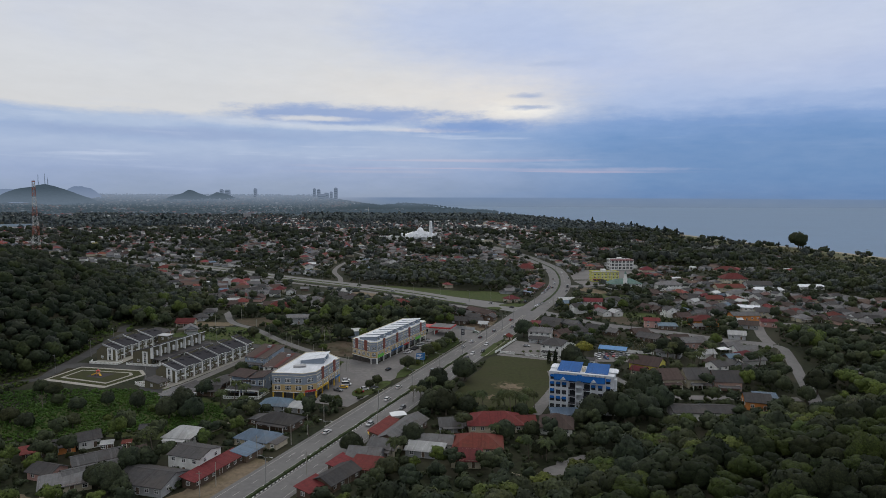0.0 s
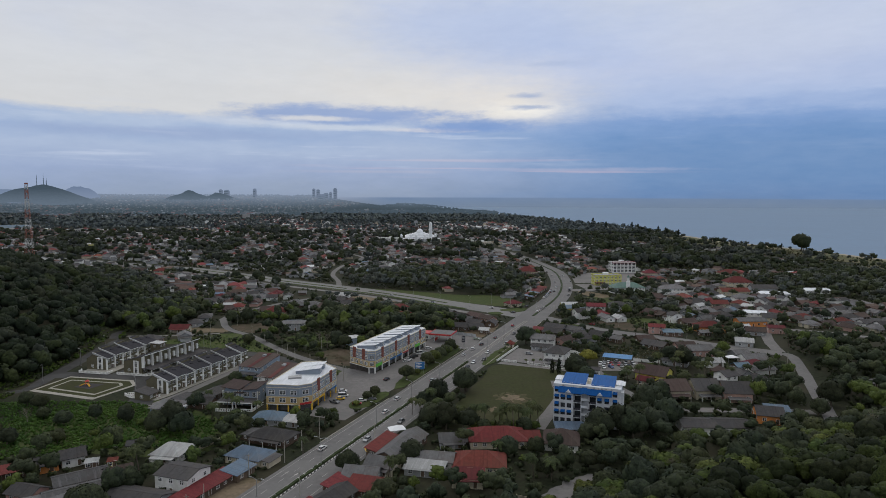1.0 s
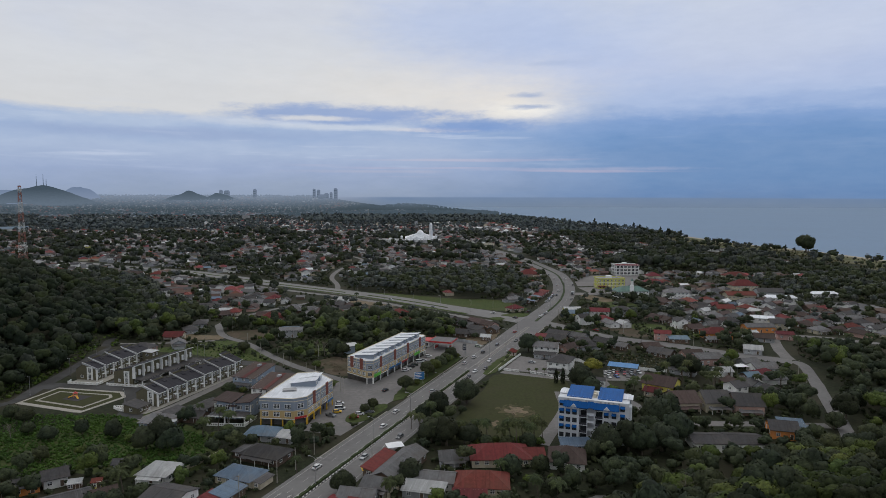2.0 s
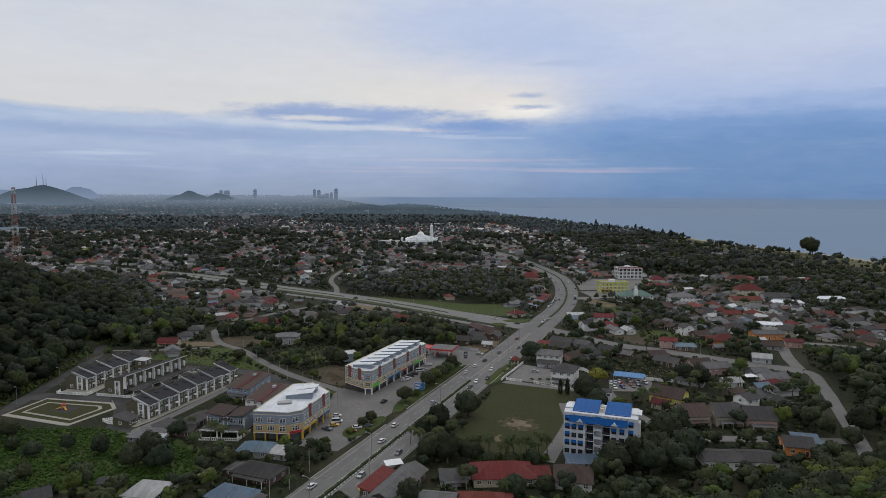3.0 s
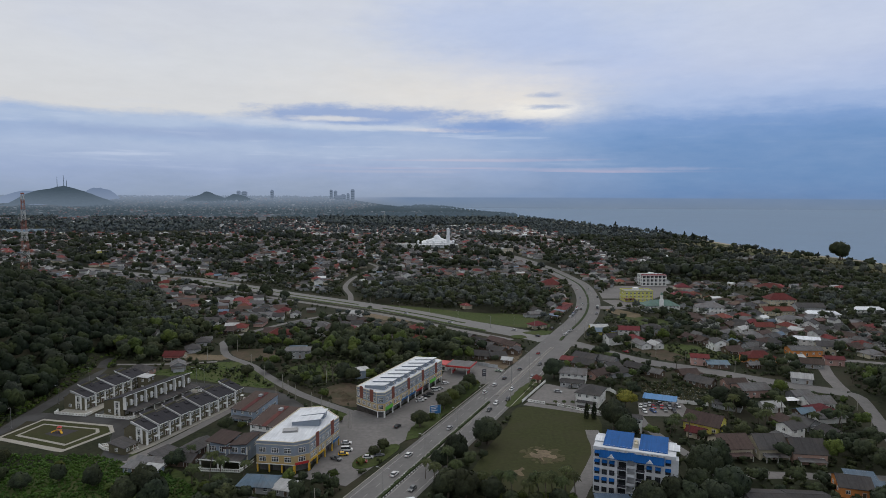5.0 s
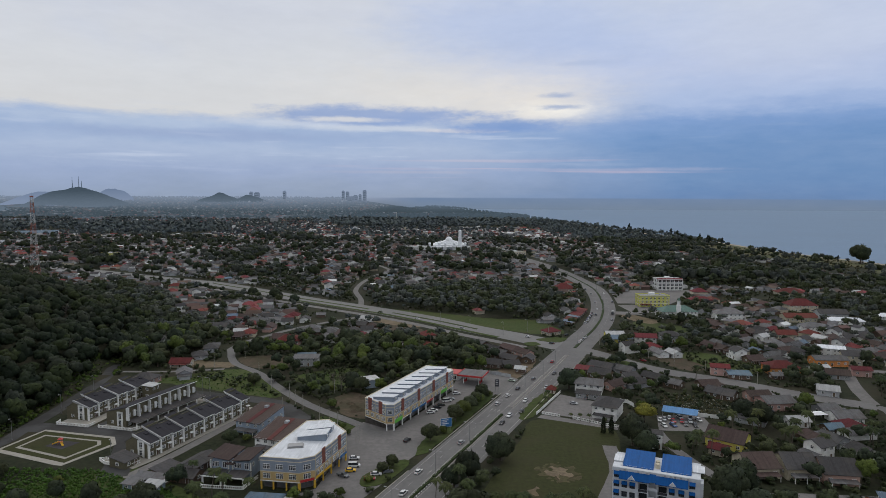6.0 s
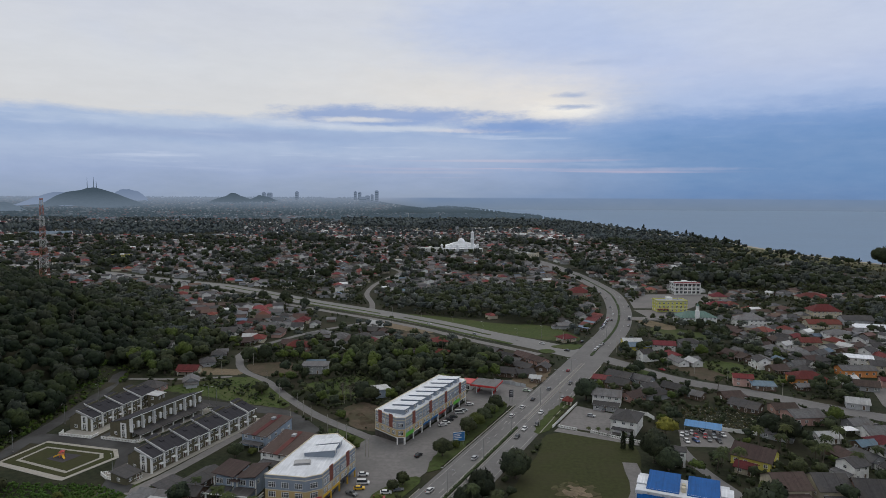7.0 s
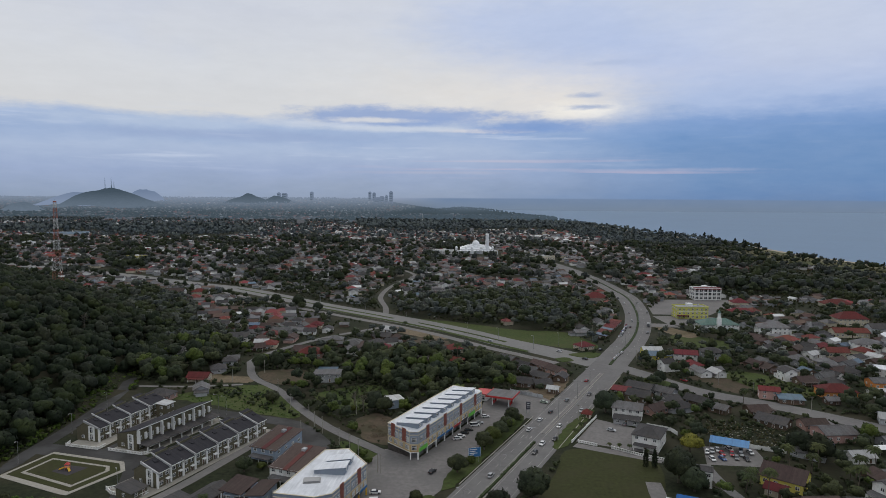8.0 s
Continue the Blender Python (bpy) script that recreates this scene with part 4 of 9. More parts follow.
def tree(key, x, y, s=1.0, turn=None, tall=1.0, group=""):
    """Plants one tree: its first is built, others are copies on the same meshes."""
    turn = rr.uniform(0, 360) if turn is None else turn
    name, label, (t, c) = TREES[key]
    m = pose(x, y, land1(x, y) - 0.05, 0, 0, turn) @ Matrix.Diagonal((s, s, s * tall, 1))
    root = thing(name, m, label, "palm" if "palm" in key else "bush" if key == "bush" else "tree", group)
    part("trunk", t, "", root)
    part("crown", c, "", root)
    PLANTED.append((x, y, 3.6 * s))
    return root


PLANTED = []

# ---- houses ----
WINDOWS = {}


def window_mesh(w, h, bars=1, frame_mat="paint_white"):
    """A window in its frame: proud frame bars, a sill, a pane set back. Local: x along the wall, -y outward, z up from the sill."""
    key = (round(w, 2), round(h, 2), bars, frame_mat)
    if key not in WINDOWS:
        m, b = Mesh(), 0.11
        xs, zs = [-w / 2 - b, -w / 2], [-b, 0.0, h * 0.62, h * 0.62 + 0.07, h, h + b]
        for i in range(1, bars + 1):
            cx = -w / 2 + w * i / (bars + 1)
            xs += [cx - b / 2, cx + b / 2]
        xs += [w / 2, w / 2 + b]
        ids = {}

        def at(x, y, z):
            return ids.setdefault((x, y, z), len(ids))

        nx_, nz_ = len(xs) - 1, len(zs) - 1
        deep = {(i, j): (-0.02 if i % 2 == 1 and j in (1, 3) else -0.1) for i in range(nx_) for j in range(nz_)}
        for (i, j), y in deep.items():
            m.f.append((at(xs[i], y, zs[j]), at(xs[i + 1], y, zs[j]), at(xs[i + 1], y, zs[j + 1]), at(xs[i], y, zs[j + 1])))
            m.s.append(1 if y > -0.05 else 0)
            for di, dj, p, q in ((1, 0, (i + 1, j), (i + 1, j + 1)), (0, 1, (i, j + 1), (i + 1, j + 1))):
                o = deep.get((i + di, j + dj), 0.02)
                if o != y:
                    m.f.append((at(xs[p[0]], y, zs[p[1]]), at(xs[q[0]], y, zs[q[1]]), at(xs[q[0]], o, zs[q[1]]), at(xs[p[0]], o, zs[p[1]])))
                    m.s.append(0)
        m.v = list(ids)
        WINDOWS[key] = m.data("window", [frame_mat, "glass_dark"])
    return WINDOWS[key]


def door_mesh(w=1.0, h=2.1, mat="wall_wood"):
    key = ("door", w, h, mat)
    if key not in WINDOWS:
        m = Mesh().box(-w / 2, -0.05, 0, w / 2, 0.02, h)
        m.box(-w / 2 - 0.1, -0.08, 0, -w / 2, 0.02, h + 0.1, 1).box(w / 2, -0.08, 0, w / 2 + 0.1, 0.02, h + 0.1, 1).box(-w / 2, -0.08, h, w / 2, 0.02, h + 0.1, 1)
        WINDOWS[key] = m.data("door", [mat, "paint_white"])
    return WINDOWS[key]


def roof_mesh(kind, w, d, h, rise, over):
    """Gable (ridge along x), hip or lean-to roof, 16 cm thick, in one piece."""
    m = Mesh()
    a, b, t = w / 2 + over, d / 2 + over, 0.16
    drop = rise * over / (d / 2)
    e, r = h - drop + 0.02, h + rise
    if kind == "gable":
        prof = [(-b, e), (-0.18, r), (-0.18, r + 0.07), (0.18, r + 0.07), (0.18, r), (b, e), (b, e - t), (0, r - t), (-b, e - t)]
        m.solid([(-a, y, z) for y, z in prof], [(a, y, z) for y, z in prof])
    elif kind == "hip":
        c = max(0.3, a - b)
        top = [(-a, -b, e), (a, -b, e), (a, b, e), (-a, b, e), (-c, 0, r), (c, 0, r)]
        m.v = top + [(x, y, z - t) for x, y, z in top]
        m.f = [(0, 1, 5, 4), (1, 2, 5), (2, 3, 4, 5), (3, 0, 4), (7, 6, 10, 11), (8, 7, 11), (9, 8, 11, 10), (6, 9, 10), (1, 0, 6, 7), (2, 1, 7, 8), (3, 2, 8, 9), (0, 3, 9, 6)]
        m.s = [0] * len(m.f)
    else:
        m.slab([(-a, -b, e), (a, -b, e), (a, b, r + drop / 2), (-a, b, r + drop / 2)], t)
    return m


def body_mesh(kind, w, d, h, rise):
    m = Mesh()
    x, y = w / 2, d / 2
    for p, q in (((-x, -y), (x, -y)), ((x, -y), (x, y)), ((x, y), (-x, y)), ((-x, y), (-x, -y))):
        hp = hq = h
        if kind == "lean":
            hp, hq = h + (rise if p[1] > 0 else 0), h + (rise if q[1] > 0 else 0)
        m.face([(*p, -0.6), (*q, -0.6), (*q, hq), (*p, hp)])
        if kind == "gable" and p[0] == q[0]:
            m.face([(*p, h), (*q, h), (p[0], 0, h + rise)])
    m.box(-x - 0.06, -y - 0.06, -0.6, x + 0.06, y + 0.06, 0.25)
    return m


HOUSES = {}


def house(x, y, yaw, w, d, h, kind, roof, wall, label, rise=None, over=0.7, storeys=1, porch=0.0, porch_roof=None, annex=None, name="house", category="house", group="", z=None):
    """A house with walls, roof, windows, door, and where it has them a porch and a lean-to. Faces its own -y."""
    rise = rise if rise is not None else d * 0.24
    key = (w, d, h, kind, roof, wall, label, rise, over, storeys, porch, porch_roof, str(annex), name)
    m = pose(x, y, land1(x, y) if z is None else z, 0, 0, yaw)
    if key in HOUSES:
        return copy_thing(HOUSES[key], m)
    root = thing(name, m, label, category, group)
    HOUSES[key] = root
    part("body", body_mesh(kind, w, d, h, rise), wall, root)
    part("roof", roof_mesh(kind, w, d, h, rise, over), roof, root)
    fh = h / storeys
    for s in range(storeys):
        n = max(2, int(w / 3.4))
        for i in range(n):
            cx = -w / 2 + w * (i + 0.5) / n
            if s == 0 and i == n // 2:
                part("door", door_mesh(1.1, 2.1), "", root, m=pose(cx, -d / 2, 0.2))
            else:
                part("window", window_mesh(1.3, 1.15), "", root, m=pose(cx, -d / 2, s * fh + fh * 0.36))
        for sx in (-1, 1):
            for i in range(max(1, int(d / 4.5))):
                cy = -d / 2 + d * (i + 0.5) / max(1, int(d / 4.5))
                part("window", window_mesh(1.3, 1.15), "", root, m=pose(sx * w / 2, cy, s * fh + fh * 0.36, 0, 0, 90 * sx))
    if porch:
        pm = Mesh()
        y0 = -d / 2 - porch
        zf = min(h, 2.75)
        pm.slab([(-w * 0.42, y0 - 0.3, zf - 0.35), (w * 0.42, y0 - 0.3, zf - 0.35), (w * 0.42, -d / 2, zf), (-w * 0.42, -d / 2, zf)], 0.1)
        part("porch_roof", pm, porch_roof or roof, root)
        for px in (-w * 0.38, 0.0, w * 0.38):
            part("post", Mesh().box(px - 0.1, y0 - 0.1, -0.4, px + 0.1, y0 + 0.1, zf - 0.45), "wall_white", root)
    if annex:
        side, aw, ad, ah, aroof = annex
        am = Mesh()
        x0, x1 = (w / 2, w / 2 + aw) if side > 0 else (-w / 2 - aw, -w / 2)
        am.box(x0 + 0.05, -ad / 2, -0.5, x1 - 0.05, ad / 2, ah - 0.35)
        part("side_room", am, wall, root)
        zi, zo = ah + 0.25, ah - 0.3
        za, zb = (zi, zo) if side > 0 else (zo, zi)
        part("side_roof", Mesh().slab([(x0 - 0.1, -ad / 2 - 0.5, za), (x1 + 0.5, -ad / 2 - 0.5, zb), (x1 + 0.5, ad / 2 + 0.5, zb), (x0 - 0.1, ad / 2 + 0.5, za)], 0.12), aroof, root)
        part("window", window_mesh(1.2, 1.0), "", root, m=pose((x0 + x1) / 2, -ad / 2, ah * 0.35))
    return root


SPOTS = []  # footprints: x, y, radius kept free of scattered things


def spot(x, y, r):
    SPOTS.append((x, y, r))

# ---- streets: markings, median, kerbs, lamps, poles, signs, vehicles ----
RD = Vector((0.3553, 0.9348, 0)).normalized()  # along the main road, away from the coast hill
RN = Vector((RD.y, -RD.x, 0))  # to its right
RO = Vector((-61.5, 186.0, 0))
ROAD_YAW = math.degrees(math.atan2(RD.y, RD.x))


def on_road(along, across, z=0.08):
    p = RO + RD * along + RN * across
    return (p.x, p.y, z)


def bar(m, s0, s1, o0, o1, z0, z1, slot=0):
    """A low bar on the main road between two stations and two offsets."""
    m.solid([on_road(s0, o0, z0), on_road(s0, o1, z0), on_road(s1, o1, z0), on_road(s1, o0, z0)], [on_road(s0, o0, z1), on_road(s0, o1, z1), on_road(s1, o1, z1), on_road(s1, o0, z1)], slot)


lines = Mesh()
for off in (-9.6, -1.7, 1.7, 9.6):
    bar(lines, -120, 292, off - 0.09, off + 0.09, 0.06, 0.088)
for off in (-5.6, 5.6):
    for s in range(-118, 290, 9):
        bar(lines, s, s + 3.2, off - 0.08, off + 0.08, 0.06, 0.088)
for s in (30, 118, 196):
    for off in (-3.6, -7.4):
        bar(lines, s, s + 3.0, off - 0.1, off + 0.1, 0.06, 0.088)
        lines.solid([on_road(s + 4.6, off, 0.06), on_road(s + 2.8, off + 0.5, 0.06), on_road(s + 2.8, off - 0.5, 0.06)], [on_road(s + 4.6, off, 0.088), on_road(s + 2.8, off + 0.5, 0.088), on_road(s + 2.8, off - 0.5, 0.088)])
tagged(part("road_markings", lines, "road_line"), "worn white lane lines on the asphalt", "road marking", kind="structure")

# median: earth and low hedge between kerbs painted in black and white
med = Mesh()
for s0, s1 in ((-120, 192), (206, 322)):
    bar(med, s0, s1, -0.85, 0.85, 0.0, 0.2)
tagged(part("median", med, "concrete"), "raised median strip between the carriageways", "median", kind="structure")
hedge = Mesh()
hr = random.Random(4)
s = -120.0
while s < 192:
    bar(hedge, s, s + 1.5, -0.5 + hr.uniform(-0.12, 0.1), 0.5 + hr.uniform(-0.1, 0.12), 0.15, 0.75 + hr.uniform(-0.18, 0.2))
    s += 1.45
tagged(part("median_hedge", hedge, "hedge"), "clipped dark hedge along the median", "hedge", kind="stuff")
kw, kb = Mesh(), Mesh()
for side in (-1.05, 0.85):
    s, i = -120.0, 0
    while s < 112:
        bar(kb if i % 2 else kw, s, s + 0.98, side, side + 0.2, 0.0, 0.34)
        s += 1.0
        i += 1
tagged(part("kerb_white", kw, "paint_white"), "white painted kerb blocks of the median", "kerb", kind="stuff")
tagged(part("kerb_black", kb, "paint_black"), "black painted kerb blocks of the median", "kerb", kind="stuff")
sk = Mesh()
for s0, s1, o in ((140, 226, -12.0), (192, 322, 11.6), (60, 118, -11.6)):
    bar(sk, s0, s1, o - 0.16, o + 0.16, 0.0, 0.24)
for off in (-1.1, 0.85):
    bar(sk, 112, 192, off, off + 0.25, 0.0, 0.3)
    bar(sk, 206, 322, off, off + 0.25, 0.0, 0.3)
tagged(part("kerb", sk, "kerb_pale"), "pale concrete kerbs beside the carriageway", "kerb", kind="structure")

# the curved part beyond the junction and the road to the town: medians and lines
strip([(61, 508.5), (72, 540), (85, 575), (96.5, 613), (106.5, 657), (114.5, 708), (120, 771), (120, 812), (116, 850), (108, 915), (97, 980)], 1.9, 0.34, "hedge", "median", "dark planted median in the bend")
strip([(-8, 566), (-43, 597.5), (-85, 630)], 2.2, 0.3, "meadow", "median", "grassy median of the town road")
strip([(-110, 647), (-138, 666.5), (-195, 704.5), (-255, 750.5), (-325, 800.5)], 2.2, 0.3, "meadow", "median", "grassy median of the town road")
strip([(8, 538), (-18, 560), (-50, 589), (-90, 622), (-143, 657), (-200, 695)], 4.0, 0.2, "meadow", "verge", "grass strip beside the service road")
sheet([(36, 533), (52, 541), (59, 537), (52, 525), (44, 526)], 0.3, "meadow", "traffic_island", "grassy triangular traffic island")
sheet([(26, 520), (34, 524), (38, 516), (30, 512)], 0.28, "meadow", "traffic_island", "small grassy traffic island")
sheet([(70, 474), (80, 480), (92, 470), (84, 462), (74, 466)], 0.27, "meadow", "traffic_island", "grassy corner with shrubs at the junction")
sheet([(-46, 286), (-38, 289), (-31, 306), (-33, 311), (-40, 305), (-47, 294)], 0.2, "meadow", "traffic_island", "planted island at the car park entrance")
sheet([(-29, 321), (-25, 319), (3, 394), (-1, 398), (-14, 366), (-27, 334)], 0.19, "meadow", "verge", "grass strip with trees between car park and road")
sheet([(15, 362), (22, 366), (34, 400), (40, 416), (34, 412), (22, 386)], 0.18, "meadow", "verge", "grass verge with palms beside the road")
cl = Mesh()
for a0, (p, q) in enumerate(zip(MAIN[5:14], MAIN[6:15])):
    d = (Vector((*q, 0)) - Vector((*p, 0)))
    L, d = d.length, d.normalized()
    n = Vector((d.y, -d.x, 0))
    for off in (-5.4, 5.4):
        t = 0.0
        while t < L - 3:
            a, b = Vector((*p, 0)) + d * t + n * off, Vector((*p, 0)) + d * (t + 3) + n * off
            cl.solid([(*(a - n * 0.1).xy, 0.06), (*(a + n * 0.1).xy, 0.06), (*(b + n * 0.1).xy, 0.06), (*(b - n * 0.1).xy, 0.06)], [(*(a - n * 0.1).xy, 0.09), (*(a + n * 0.1).xy, 0.09), (*(b + n * 0.1).xy, 0.09), (*(b - n * 0.1).xy, 0.09)])
            t += 9
tagged(part("road_markings", cl, "road_line"), "worn white lane lines in the bend", "road marking", kind="structure")


def street_lamp(x, y, yaw, double=True, h=9.5):
    key = ("lamp", double)
    m = pose(x, y, 0.1, 0, 0, yaw)
    if key in HOUSES:
        return copy_thing(HOUSES[key], m)
    root = thing("street_lamp", m, "tall grey steel street lamp beside the road", "street lamp", "street lamps")
    HOUSES[key] = root
    part("pole", Mesh().tube([(0, 0, -0.3), (0, 0, 4), (0, 0, h)], [0.13, 0.1, 0.07]), "galvanised", root)
    part("base_plate", Mesh().box(-0.25, -0.25, -0.1, 0.25, 0.25, 0.25), "concrete", root)
    for sgn in ((-1, 1) if double else (1,)):
        part("arm", Mesh().tube([(0, 0, h - 0.1), (0, sgn * 0.9, h + 0.35), (0, sgn * 2.0, h + 0.45)], [0.06, 0.05, 0.05], 5), "galvanised", root)
        part("lamp_head", Mesh().box(-0.16, sgn * 1.8 if sgn > 0 else -2.7, h + 0.36, 0.16, 2.7 if sgn > 0 else -1.8, h + 0.52), "roof_pale", root)
    return root


for along in (8, 43, 84, 118, 152, 186, 230, 265, 292):
    street_lamp(*on_road(along, 0)[:2], ROAD_YAW)
for x, y, yaw in ((64.5, 519.8, 65), (79.5, 560, 66), (95.5, 610, 70), (108.5, 666, 78), (116, 722, 86), (120, 775, 90), (116.5, 846, 96)):
    street_lamp(x, y, yaw)
for x, y in ((-96, 632), (-67, 610), (-39, 590), (-14, 571), (12, 548), (31, 560), (-140, 664), (-195, 703), (-255, 749), (-325, 799)):
    street_lamp(x, y, 143, False)
for x, y, yaw in ((-205, 318, 200), (-206, 352, 190), (-210, 384, 190), (-151, 386, 90), (-146, 384, 90), (-147, 296, 40)):
    street_lamp(x, y, yaw, False)


def pole(x, y, h=8.0, arm=True, yaw=0):
    key = ("pole", arm)
    m = pose(x, y, land1(x, y), 0, 0, yaw)
    if key in HOUSES:
        return copy_thing(HOUSES[key], m)
    root = thing("utility_pole", m, "pale concrete utility pole at the roadside", "utility pole", "utility poles")
    HOUSES[key] = root
    part("shaft", Mesh().tube([(0, 0, -0.5), (0, 0, h * 0.5), (0, 0, h)], [0.16, 0.13, 0.1]), "kerb_pale", root)
    if arm:
        part("crossarm", Mesh().box(-0.8, -0.06, h - 0.7, 0.8, 0.06, h - 0.55), "timber_pole", root)
    return root


for i, (x, y) in enumerate(((-118, 399), (-103, 383.5), (-97, 373.5), (-91, 366.5), (-79.5, 354), (-73, 347), (-68, 342.5), (-56.5, 328), (-55, 327.3), (-81.4, 393), (-99.3, 360.6), (-59.6, 228), (-56, 238.4), (-52.4, 252), (-68.6, 216.3),
                            (-77, 186.5), (-74.6, 193.4), (-48, 203), (-30, 247), (18, 371), (30, 400), (118, 470), (131, 451), (104, 478), (152, 428), (186, 366), (171, 330), (-157, 462), (-168, 440), (-134, 424), (60, 600), (76, 640), (80, 520), (46, 545))):
    pole(x, y, 8.0, i % 3 != 1, i * 37)


def road_sign():
    root = thing("road_sign", pose(-18.4, 342.4, 0.15, 0, 0, 22), "large blue direction sign on two posts", "road sign")
    board = part("board", Mesh().box(-2.6, -0.06, 2.3, 2.6, 0.06, 6.2), "sign_blue", root)
    part("border", Mesh().box(-2.68, -0.04, 2.22, 2.68, 0.05, 6.28), "paint_white", root)
    for z, w in ((5.3, 1.6), (4.5, 1.3), (3.7, 1.7), (3.0, 1.0)):
        part("lettering", Mesh().box(-2.2, -0.09, z, -2.2 + w * 2, -0.06, z + 0.32), "paint_white", board, "white lettering")
    for x in (-1.9, 1.9):
        part("post", Mesh().tube([(x, 0.1, -0.3), (x, 0.1, 6.2)], [0.1, 0.1]), "galvanised", root)


plain("sign_blue", (0.02, 0.12, 0.3), 0.5)
plain("sign_green", (0.12, 0.42, 0.05), 0.5)
plain("sign_yellow", (0.6, 0.36, 0.02), 0.5)
plain("sign_red", (0.4, 0.03, 0.03), 0.5)
plain("sign_dark", (0.03, 0.03, 0.04), 0.5)
road_sign()

CAR_PAINT = {"white": (0.6, 0.6, 0.6), "silver": (0.35, 0.36, 0.37), "black": (0.02, 0.02, 0.022), "red": (0.28, 0.02, 0.025), "grey": (0.12, 0.125, 0.13), "yellow": (0.6, 0.36, 0.02), "blue": (0.03, 0.07, 0.2), "pale_green": (0.3, 0.36, 0.28)}
for c, v in CAR_PAINT.items():
    plain("car_" + c, v, 0.25, 0.0, 0.6)
plain("lamp_glass", (0.5, 0.5, 0.48), 0.2)
plain("tail_glass", (0.3, 0.01, 0.01), 0.3)


def car(x, y, yaw, colour="white", kind="car"):
    """A car: bonnet, cabin with glass, wheels, lights. Its front looks along its own +x."""
    key = ("car", colour, kind)
    m = pose(x, y, 0.09, 0, 0, yaw)
    if key in HOUSES:
        return copy_thing(HOUSES[key], m)
    label = colour.replace("_", " ") + {"car": " saloon car standing on the asphalt", "van": " passenger van standing on the asphalt", "pickup": " pick-up truck standing on the asphalt", "lorry": " lorry with a box body on the road"}[kind]
    root = thing("lorry" if kind == "lorry" else "van" if kind == "van" else "car", m, label, kind, "vehicles")
    HOUSES[key] = root
    L, W, B, H = {"car": (4.3, 1.7, 0.88, 1.45), "van": (4.9, 1.8, 1.0, 1.95), "pickup": (5.1, 1.8, 1.0, 1.75), "lorry": (7.5, 2.3, 1.1, 2.6)}[kind]
    paint = "car_" + colour
    prof = [(-L / 2, 0.35), (L / 2 - 0.1, 0.32), (L / 2, 0.55), (L / 2 - 0.15, B - 0.12), (L * 0.22, B), (-L / 2 + 0.1, B + 0.02), (-L / 2, B - 0.2)]
    part("body", Mesh().solid([(a, -W / 2, b) for a, b in prof][::-1], [(a, W / 2, b) for a, b in prof][::-1]), paint, root)
    x0, x1, x2, x3 = {"car": (-L * 0.43, -L * 0.3, L * 0.08, L * 0.24), "van": (-L * 0.48, -L * 0.45, L * 0.2, L * 0.33), "pickup": (-L * 0.08, -L * 0.05, L * 0.12, L * 0.24), "lorry": (L * 0.22, L * 0.24, L * 0.44, L * 0.48)}[kind]
    cab = part("windows", Mesh().solid([(x0, -W / 2 + 0.05, B), (x3, -W / 2 + 0.05, B), (x3, W / 2 - 0.05, B), (x0, W / 2 - 0.05, B)], [(x1, -W / 2 + 0.22, H - 0.06), (x2, -W / 2 + 0.22, H - 0.06), (x2, W / 2 - 0.22, H - 0.06), (x1, W / 2 - 0.22, H - 0.06)]), "glass_dark", root)
    cab.name = "glasshouse"
    part("roof", Mesh().box(x1 - 0.03, -W / 2 + 0.19, H - 0.08, x2 + 0.03, W / 2 - 0.19, H), paint, root)
    if kind == "lorry":
        part("cargo_box", Mesh().box(-L / 2, -W / 2, 0.9, L * 0.18, W / 2, 3.0), "roof_pale", root)
    for wx in (-L * 0.31, L * 0.31):
        for sy in (-1, 1):
            part("wheel", Mesh().tube([(wx, sy * (W / 2 - 0.2), 0.32), (wx, sy * (W / 2 + 0.02), 0.32)], [0.33, 0.33], 10), "rubber", root)
    for sy in (-1, 1):
        part("headlight", Mesh().box(L / 2 - 0.16, sy * W * 0.36 - 0.2, 0.58, L / 2 + 0.005, sy * W * 0.36 + 0.2, 0.74), "lamp_glass", root)
        part("tail_light", Mesh().box(-L / 2 - 0.01, sy * W * 0.4 - 0.13, 0.66, -L / 2 + 0.1, sy * W * 0.4 + 0.13, 0.86), "tail_glass", root)
    return root


A = ROAD_YAW
# on the main road: one way and the other
for along, off, col, kind in ((55, -7.2, "white", "car"), (100, -4.0, "white", "car"), (118, -7.2, "white", "car"), (207, -7.3, "white", "car"), (222, -7.0, "white", "car"), (236, -6.0, "black", "car"), (258, -3.8, "grey", "car"), (300, -4.0, "red", "car"), (152, -3.9, "silver", "car")):
    car(*on_road(along, off)[:2], A, col, kind)
for along, off, col, kind in ((69, 4.0, "silver", "car"), (92, 7.4, "grey", "car"), (131, 4.0, "black", "car"), (193, 3.8, "white", "car"), (201, 7.2, "black", "car"), (182, 4.0, "black", "car"), (218, 4.0, "white", "car"), (245, 7.5, "silver", "car"), (274, 4.2, "black", "car")):
    car(*on_road(along, off)[:2], A + 180, col, kind)
